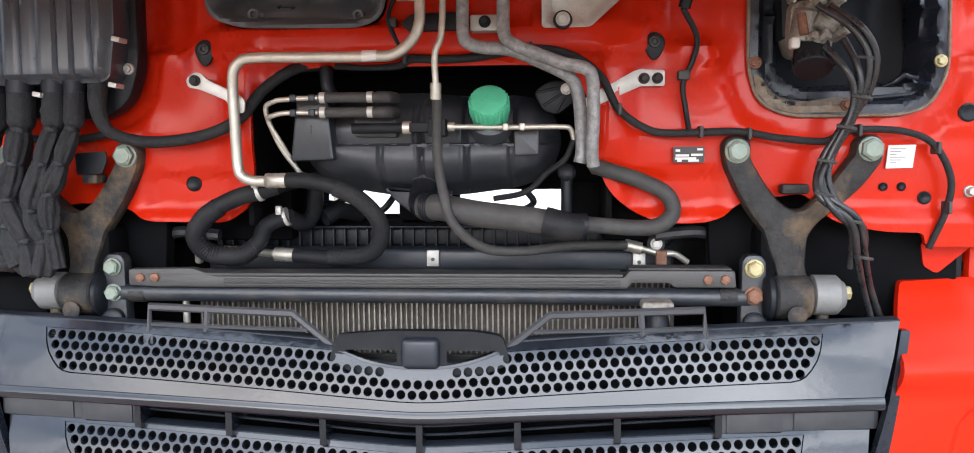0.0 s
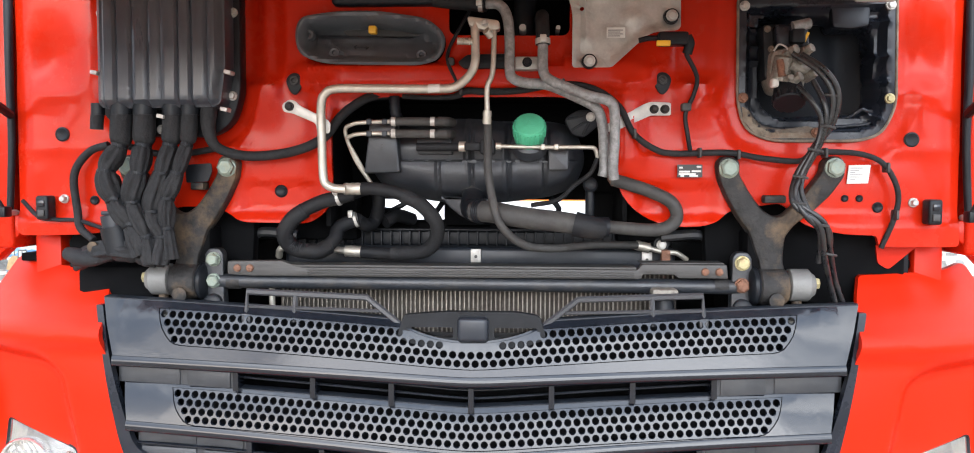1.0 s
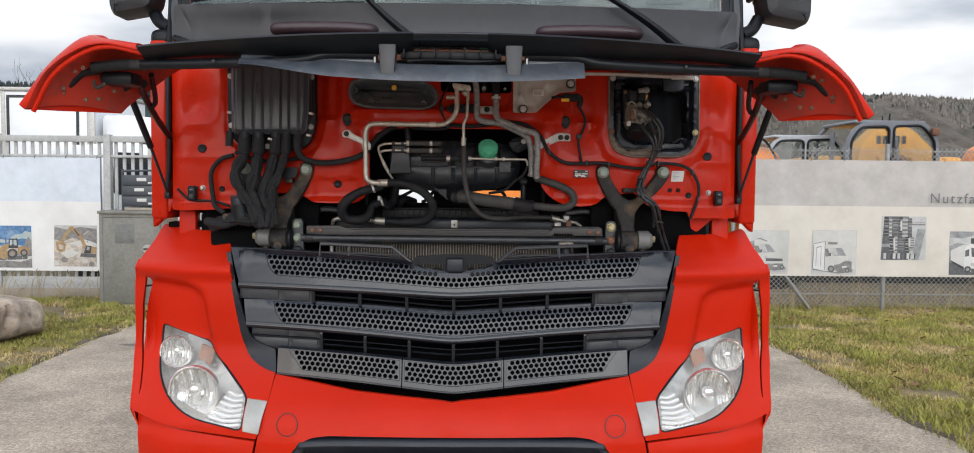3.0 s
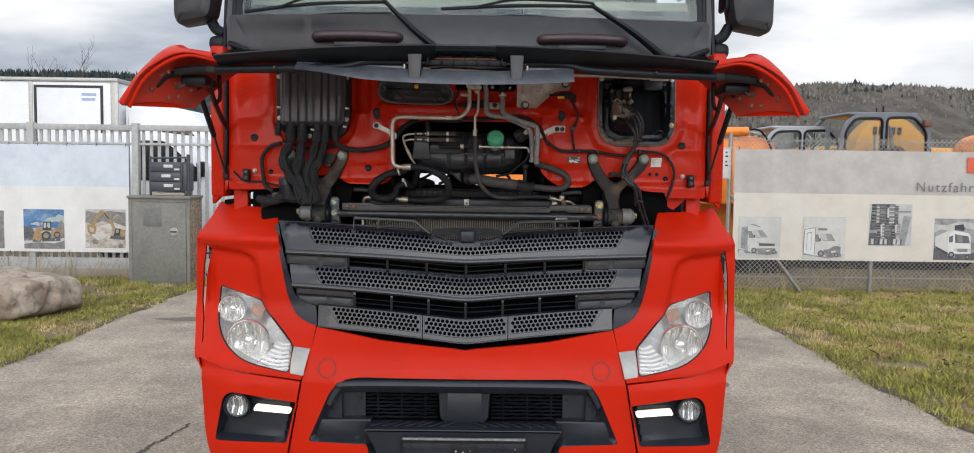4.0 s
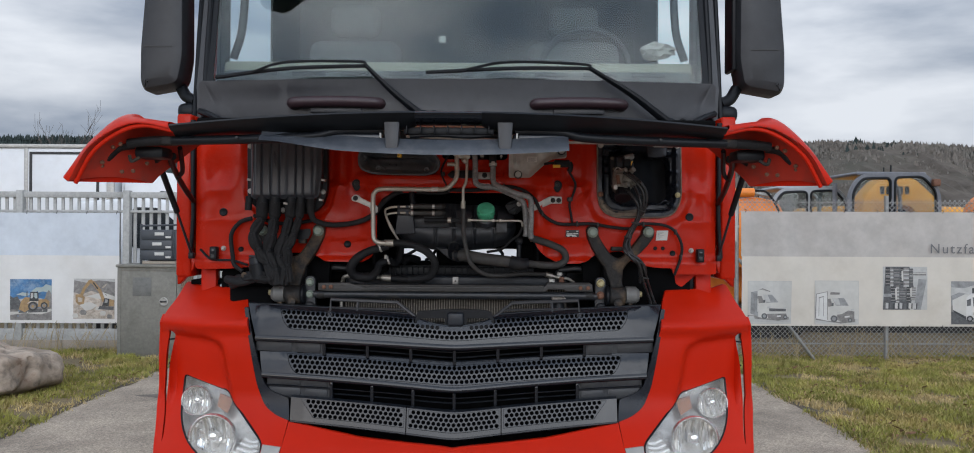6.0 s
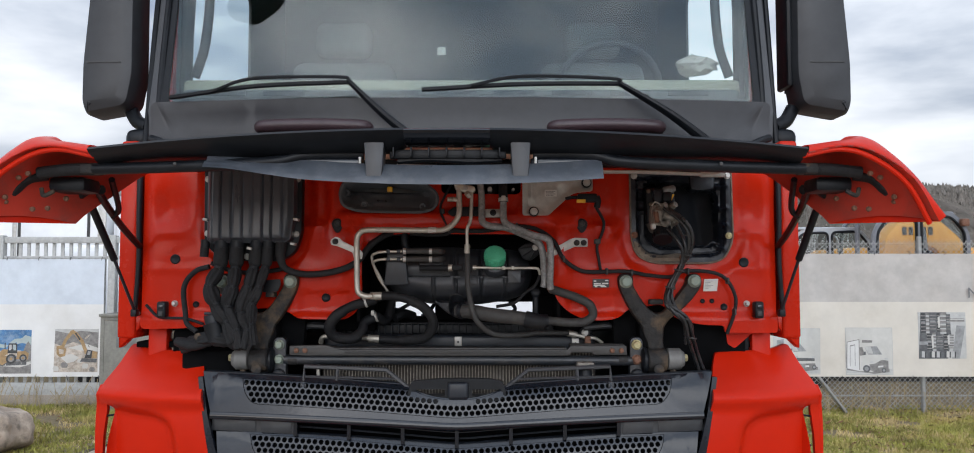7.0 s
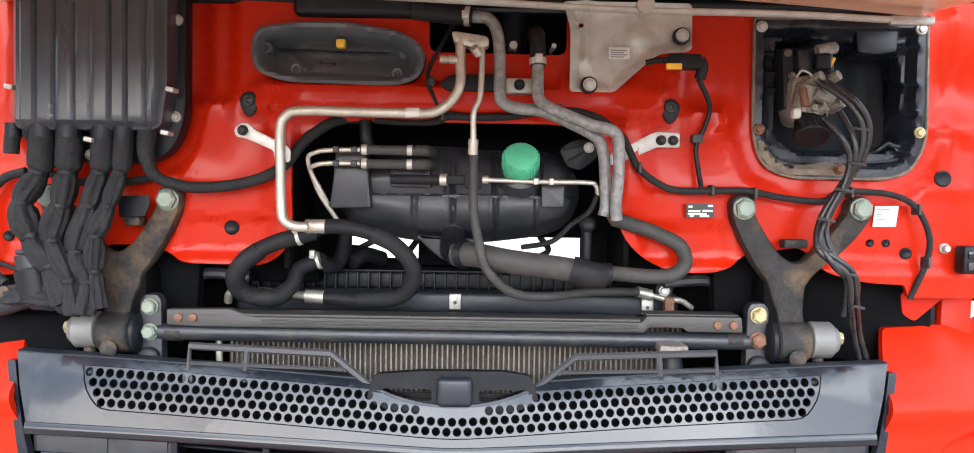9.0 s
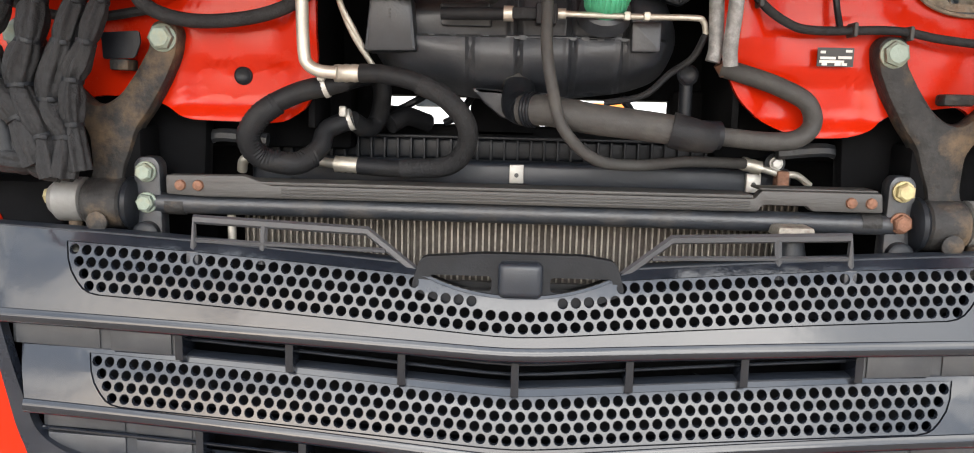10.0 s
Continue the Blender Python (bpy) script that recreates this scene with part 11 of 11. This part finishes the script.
# tubes that run outwards under the lip
for s in (1, -1):
    part("stiffener_tube", tubed([(s * 0.22, -0.44, 1.972), (s * 0.36, -0.45, 1.970), (s * 0.44, -0.46, 1.952), (s * 0.56, -0.455, 1.945), (s * 0.74, -0.44, 1.940), (s * 0.93, -0.42, 1.938)], 0.0155, seg=12), M_BLACK, flap)
    part("foam_bar", tubed([(s * 0.915, -0.41, 1.938), (s * 1.00, -0.405, 1.938), (s * 1.085, -0.40, 1.930)], 0.018, seg=10, flat=0.9), M_TAPE, flap)
    part("foam_end", boxed((s * 0.935 - 0.03, -0.432, 1.925), (s * 0.935 + 0.03, -0.39, 1.952), 0.006), M_IRON, flap)
    for x in (0.52, 0.70):
        b = bmesh.new()
        lathe(b, [(0, 0.005), (-0.002, 0.004)], (s * x, -0.470, 1.945), "y", 10)
        part("rivet", b, M_INK, flap)

    # side fin: outer crescent and inner face
    P = curve([(0.925, -0.470, 1.972), (1.02, -0.480, 1.988), (1.10, -0.485, 1.965), (1.19, -0.480, 1.900), (1.255, -0.465, 1.798)], 6)
    Q = curve([(0.93, 0.02, 2.000), (0.98, -0.02, 1.960), (1.02, -0.10, 1.900), (1.06, -0.18, 1.840), (1.075, -0.22, 1.806)], 6)
    O = curve([(0.93, -0.37, 1.995), (1.03, -0.35, 2.006), (1.105, -0.33, 2.032), (1.195, -0.37, 1.922), (1.262, -0.455, 1.797)], 6)
    for name, A, B, m, lab in (("fin_inner_face", P, Q, M_RED_UNDER, "dusty red inner face of the fin"), ("fin_outer_skin", P, O, M_RED, "red outer skin of the fin"), ("fin_back", O, Q, M_RED, "")):
        bm = bmesh.new()
        rows = []
        for i, (a, c) in enumerate(zip(A, B)):
            row = []
            for j in range(7):
                t = j / 6
                p = a.lerp(c, t)
                if name == "fin_inner_face":
                    p = p + Vector((0, 0, 0.018 * math.sin(math.pi * t)))
                elif name == "fin_outer_skin":
                    p = p + Vector((0.010, -0.012, 0.012)) * math.sin(math.pi * t)
                row.append(bm.verts.new((s * p.x, p.y, p.z)))
            rows.append(row)
        for a, c in zip(rows, rows[1:]):
            for j in range(6):
                bm.faces.new((a[j], a[j + 1], c[j + 1], c[j]))
        made = bmesh.ops.extrude_face_region(bm, geom=bm.faces[:], use_keep_orig=True)
        bmesh.ops.translate(bm, verts=[v for v in made["geom"] if isinstance(v, bmesh.types.BMVert)], vec=(0, 0.002, 0.004))
        part(name, bm, m, flap, lab)
    part("fin_flange", tubed([(s * p.x * 0.985, p.y + 0.01, p.z - 0.006) for p in P], 0.007, seg=8, straight=True), M_RED, flap)
    for x, y, z in ((1.10, -0.40, 1.925), (1.13, -0.39, 1.915), (1.17, -0.38, 1.865), (1.18, -0.36, 1.855), (1.10, -0.30, 1.842), (1.13, -0.32, 1.838), (1.06, -0.28, 1.87)):
        b = bmesh.new()
        lathe(b, [(0, 0.0075), (-0.006, 0.0065), (-0.008, 0.003)], (s * x, y - 0.025, z), "y", 12)
        part("fin_screw", b, M_RUST, flap)
    part("fin_block", boxed((s * 1.035 - 0.05, -0.36, 1.885), (s * 1.035 + 0.05, -0.26, 1.925), 0.012), M_BLACK, flap, "black latch housing")
    part("latch_catch", tubed([(s * 1.06, -0.37, 1.885), (s * 1.085, -0.375, 1.872), (s * 1.095, -0.37, 1.892)], 0.006, seg=8), M_IRON, flap)
    part("fin_hose", tubed([(s * 1.085, -0.36, 1.925), (s * 1.13, -0.37, 1.915), (s * 1.16, -0.375, 1.885), (s * 1.19, -0.37, 1.858)], 0.015, seg=8, flat=0.7), M_TAPE, flap)
    part("hinge_arm", tubed([(s * 1.00, -0.26, 1.905), (s * 1.045, -0.10, 1.87), (s * 1.08, 0.10, 1.81), (s * 1.10, 0.27, 1.76)], 0.011, seg=8), M_BLACK, flap, "black hinge arm")
    part("hinge_arm", tubed([(s * 0.99, -0.25, 1.90), (s * 1.04, -0.22, 1.905), (s * 1.09, -0.20, 1.88)], 0.014, seg=8), M_BLACK, flap)
    part("hinge_arm", tubed([(s * 0.985, -0.20, 1.935), (s * 1.03, -0.05, 1.865), (s * 1.06, -0.02, 1.84)], 0.009, seg=8), M_BLACK, flap)
    gs = part("gas_strut", tubed([(s * 1.103, -0.096, 1.893), (s * 1.094, 0.07, 1.71)], 0.0115, seg=12, straight=True), M_BLACK, flap, "black gas strut holding the flap")
    part("strut_rod", tubed([(s * 1.094, 0.07, 1.71), (s * 1.086, 0.217, 1.536)], 0.0052, seg=10, straight=True), M_GRILLE_DK, gs)
    part("strut_end", boxed((s * 1.088 - 0.010, 0.205, 1.520), (s * 1.088 + 0.010, 0.235, 1.545), 0.004), M_BLACK, gs)
    part("strut_anchor", tubed([(s * 1.088, 0.22, 1.530), (s * 1.110, 0.30, 1.528)], 0.007, seg=8, straight=True), M_ZINC, gs)
part("hinge_bar", tubed([(-0.93, 0.28, 2.045), (0.93, 0.28, 2.045)], 0.014, seg=10, straight=True), M_BLACK, flap)
part("cowl_lip", boxed((-1.09, 0.27, 2.085), (1.09, 0.40, 2.11), 0.008), M_DARK, truck)

# ---- cab above the flap ----
cabin = part("cab_shell", boxed((-1.165, 0.50, 3.32), (1.165, 2.30, 3.56), 0.06, 3), M_RED, truck, "red truck cab with a wide windscreen")


def screen_y(x, z):
    return 0.34 + 0.16 * max(0, z - 2.24) + 0.07 * x * x


cowl = part("cowl", sheet(rounded([(-1.125, 2.285), (1.125, 2.285), (1.120, 2.15), (1.02, 2.095), (0.90, 2.04), (-0.90, 2.04), (-1.02, 2.095), (-1.120, 2.15)], 0.02), (), lambda x, z: screen_y(x, 2.24) - 0.02 + 0.03 * soft((2.13 - z) / 0.1) - 0.014 * soft((z - 2.225) / 0.03), 0.02, 0.05), M_CAB_GREY, truck, "anthracite plastic cowl under the windscreen")
WS = rounded([(-1.075, 2.275), (1.075, 2.275), (1.055, 3.30), (-1.055, 3.30)], 0.05)
scr = part("windscreen", sheet(WS, (), screen_y, 0.005, 0.08), M_WINDSCREEN, truck, "wide clear windscreen")
part("screen_seal", sheet(rounded([(-1.105, 2.262), (1.105, 2.262), (1.080, 3.33), (-1.080, 3.33)], 0.05), [WS], lambda x, z: screen_y(x, z) - 0.004, 0.012, 0.08), M_BLACK, truck)
part("frit_band", sheet(rect(-1.06, 2.285, 1.06, 2.305), (), lambda x, z: screen_y(x, z) + 0.007, 0.001, 0.08), M_INK, truck)
for s in (1, -1):
    pil = rounded([(1.10, 2.12), (1.150, 2.10), (1.160, 2.7), (1.135, 3.40), (1.075, 3.40), (1.097, 2.5)], 0.01)
    part("door_pillar", sheet(pil if s > 0 else mirrored(pil), (), lambda x, z: screen_y(x, z) + 0.004, 0.05, 0.08), M_CAB_GREY, cabin)
    part("pillar_edge", tubed([(s * 1.155, screen_y(1.15, 2.15), 2.14), (s * 1.150, screen_y(1.15, 2.7), 2.7), (s * 1.130, screen_y(1.13, 3.3), 3.38)], 0.010, seg=8), M_BLACK, cabin)
    part("pillar_trim", tubed([(s * 1.110, screen_y(1.11, 2.15) - 0.004, 2.13), (s * 1.106, screen_y(1.11, 2.5) - 0.004, 2.5), (s * 1.085, screen_y(1.09, 3.3) - 0.004, 3.35)], 0.012, seg=8), M_BLACK, cabin)
    sd = part("cab_side", sheet([(0.55, 1.55), (2.3, 1.55), (2.3, 3.5), (0.62, 3.5)], [rounded([(0.60, 2.27), (2.05, 2.27), (2.05, 3.13), (0.68, 3.13)], 0.05)], 0, 0.05), M_RED, cabin)
    sd.matrix_basis = Matrix(((0, s, 0, s * 1.115), (1, 0, 0, 0), (0, 0, 1, 0), (0, 0, 0, 1)))
    part("side_trim", boxed((s * 1.09 - 0.012, 0.62, 2.30), (s * 1.09 + 0.012, 0.70, 3.2), 0.01), M_LINING, cabin)
    dl = part("door_lining", sheet([(0.57, 1.62), (2.24, 1.62), (2.24, 3.3), (0.64, 3.3)], [rounded([(0.72, 2.35), (1.55, 2.35), (1.55, 3.05), (0.80, 3.05)], 0.05)], 0, 0.012), M_LINING, cabin)
    dl.matrix_basis = Matrix(((0, s, 0, s * 1.100), (1, 0, 0, 0), (0, 0, 1, 0), (0, 0, 0, 1)))
    part("grab_rail", tubed([(s * 1.03, 0.58, 2.42), (s * 0.985, 0.56, 2.55), (s * 0.985, 0.60, 2.78), (s * 1.02, 0.62, 2.88)], 0.018, seg=10), M_CAB_GREY, cabin, "grey inner grab rail")
    step_arc = tubed([(s * 1.12, 0.40, 2.155), (s * 1.06, 0.36, 2.13), (s * 0.98, 0.34, 2.085)], 0.014, seg=8)
    part("arch_trim", step_arc, M_BLACK, cabin)
part("cab_back", boxed((-1.115, 2.25, 1.57), (1.115, 2.30, 3.5), 0.01), M_LINING, cabin)
part("cab_headlining", boxed((-1.11, 0.58, 3.29), (1.11, 2.25, 3.315), 0.004), M_LINING, cabin)
part("header_panel", sheet(rect(-1.12, 3.30, 1.12, 3.55), (), lambda x, z: screen_y(x, z), 0.06, 0.1), M_RED, cabin)
part("cab_floor", boxed((-1.115, 0.56, 1.575), (1.115, 2.30, 1.60), 0.006), M_DARK, cabin)
part("front_bulkhead", boxed((-1.10, 0.44, 2.03), (1.10, 0.47, 2.25), 0.004), M_DARK, cabin)
part("bulkhead_lower", boxed((-1.10, 0.56, 1.60), (1.10, 0.58, 2.06), 0.004), M_DARK, cabin)
# interior seen through the windscreen
dash = part("dashboard", boxed((-1.06, 0.53, 2.12), (1.06, 0.86, 2.402), 0.02, 3), M_BEIGE, truck, "beige-grey dashboard behind the windscreen")
part("dash_pad", boxed((-1.04, 0.47, 2.12), (1.04, 0.53, 2.352), 0.02, 3), M_DASH, dash)
for k in range(9):
    part("dash_vent", boxed((-0.95 + 0.215 * k, 0.465, 2.325), (-0.80 + 0.215 * k, 0.475, 2.345), 0.002), M_GRILLE_DK, dash)
wheelring = [(0.62 + 0.225 * math.cos(q * math.pi / 16), 0.98 - 0.10 * math.sin(q * math.pi / 16), 2.44 + 0.20 * math.sin(q * math.pi / 16)) for q in range(33)]
sw = part("steering_wheel", tubed(wheelring, 0.016, seg=10, straight=True), M_CAB_GREY, truck, "grey steering wheel behind the windscreen")
part("wheel_hub", boxed((0.54, 0.97, 2.39), (0.70, 1.02, 2.49), 0.03, 3), M_CAB_GREY, sw)
part("wheel_spoke", tubed([(0.40, 0.98, 2.44), (0.62, 1.0, 2.44), (0.84, 0.98, 2.44)], 0.014, seg=8), M_CAB_GREY, sw)
for x in (-0.62, 0.62):
    seat = part("seat", boxed((x - 0.26, 1.45, 1.95), (x + 0.26, 1.62, 2.72), 0.07, 3), M_DASH, truck, "grey cab seat")
    part("headrest", boxed((x - 0.14, 1.46, 2.74), (x + 0.14, 1.58, 2.92), 0.05, 3), M_DASH, seat)
    part("seat_base", boxed((x - 0.26, 1.05, 1.60), (x + 0.26, 1.60, 1.98), 0.06, 3), M_DASH, seat)
rnd = random.Random(8)
bm = bmesh.new()
bmesh.ops.create_icosphere(bm, subdivisions=3, radius=1)
for v in bm.verts:
    d = 1 + 0.45 * noise.noise(v.co * 2.2 + Vector((1, 5, 2))) + 0.2 * noise.noise(v.co * 5)
    v.co = Vector((0.915 + v.co.x * d * 0.080, 0.62 + v.co.y * d * 0.05, 2.475 + v.co.z * d * 0.038))
part("crumpled_cloth", bm, mat("white_cloth", (0.72, 0.64, 0.60), 0.8, var=0.1), truck, "crumpled white cloth lying on the dashboard")
part("toll_sticker", sheet(rect(-0.082, 2.455, -0.052, 2.485), (), lambda x, z: screen_y(x, z) + 0.007, 0.001), M_PAPER, truck, "small white sticker inside the windscreen")
part("inner_mirror", prism(rounded([(-0.94, 2.95), (-0.96, 2.72), (-0.83, 2.67), (-0.72, 2.75), (-0.70, 2.95)], 0.04), 0.30, 0.36, 0.02, 3), M_BLACK, truck, "black front mirror hanging before the windscreen")
part("mirror_arm", tubed([(-0.82, 0.36, 2.93), (-0.80, 0.42, 3.15), (-0.78, 0.52, 3.34)], 0.015, seg=8), M_BLACK, truck)
# grips on the cowl
for cx in (-0.515, 0.520):
    g = part("cowl_grip", tubed([(cx - 0.185, 0.345, 2.178), (cx - 0.165, 0.315, 2.182), (cx, 0.312, 2.186), (cx + 0.165, 0.315, 2.182), (cx + 0.185, 0.345, 2.178)], 0.028, seg=12, flat=0.85), M_BURGUNDY, truck, "dark maroon grip on the cowl")
    part("grip_hollow", boxed((cx - 0.11, 0.322, 2.140), (cx + 0.11, 0.335, 2.166), 0.006), M_CAB_GREY, g)
# wipers
for pts, blade in (([(-0.140, 0.27, 2.120), (-0.26, 0.265, 2.215), (-0.385, 0.27, 2.335)], [(-1.035, 0.345, 2.292), (-0.72, 0.31, 2.325), (-0.385, 0.29, 2.335)]),
                   ([(0.905, 0.30, 2.095), (0.74, 0.275, 2.215), (0.560, 0.27, 2.325)], [(-0.130, 0.285, 2.307), (0.22, 0.28, 2.325), (0.560, 0.285, 2.328)])):
    w = part("wiper", tubed(pts, lambda t: 0.024 - 0.012 * t, seg=10, flat=0.7), M_BLACK, truck, "black wiper arm and blade parked on the windscreen")
    part("wiper_blade", tubed(blade, 0.0085, seg=8), M_BLACK, w)
    part("blade_bow", tubed([Vector(blade[0]).lerp(Vector(blade[2]), 0.25) + Vector((0, -0.02, 0.005)), Vector(blade[1]) + Vector((0, -0.025, 0.022)), Vector(blade[2]) + Vector((-0.03, -0.025, 0.012)), Vector(pts[2])], 0.006, seg=6), M_BLACK, w)
    b = bmesh.new()
    lathe(b, [(0.03, 0.026), (-0.01, 0.026), (-0.018, 0.018), (-0.020, 0.004)], pts[0], "y", 18)
    part("pivot_cap", b, M_BLACK, w)
    part("washer_hose", tubed([Vector(pts[0]) + Vector((0.02, -0.01, 0.0)), Vector(pts[0]) + Vector((0.05, -0.02, 0.02)), Vector(pts[0]) + Vector((0.075, 0.0, -0.01))], 0.005, seg=6), M_BLACK, w)
# side mirrors
for s in (1, -1):
    o, i2 = (0.0, 0.0) if s > 0 else (-0.042, -0.03)
    mir = rounded([(1.235 + i2, 3.25), (1.230 + i2, 2.40), (1.252 + i2, 2.275), (1.425 + o, 2.245), (1.447 + o, 2.29), (1.447 + o, 2.44), (1.385 + o, 3.25)], [0.03, 0.03, 0.04, 0.04, 0.03, 0.03, 0.05], 5)
    mo = part("side_mirror", prism(mir if s > 0 else mirrored(mir), 0.42, 0.60, 0.045, 4), M_MIRROR_CASE, truck, "tall grey-black side mirror housing")
    part("mirror_split", boxed((s * (1.345 + (o + i2) / 2) - 0.062, 0.417, 2.438), (s * (1.345 + (o + i2) / 2) + 0.062, 0.423, 2.443), 0.0), M_INK, mo)
    part("mirror_glass", boxed((s * 1.31 - 0.06, 0.598, 2.36), (s * 1.31 + 0.06, 0.604, 3.1), 0.002), M_CHROME, mo)
    part("mirror_inner_edge", boxed((s * 1.225 - 0.012, 0.46, 2.36), (s * 1.225 + 0.012, 0.585, 3.2), 0.01), M_BLACK, mo)
    part("mirror_bracket", tubed([(s * 1.25, 0.52, 2.285), (s * 1.215, 0.50, 2.235), (s * 1.165, 0.48, 2.21)], 0.026, seg=12), M_BLACK, mo)
    part("bracket_knuckle", boxed((s * 1.195 - 0.045, 0.44, 2.125), (s * 1.195 + 0.045, 0.56, 2.20), 0.03, 3), M_BLACK, mo)
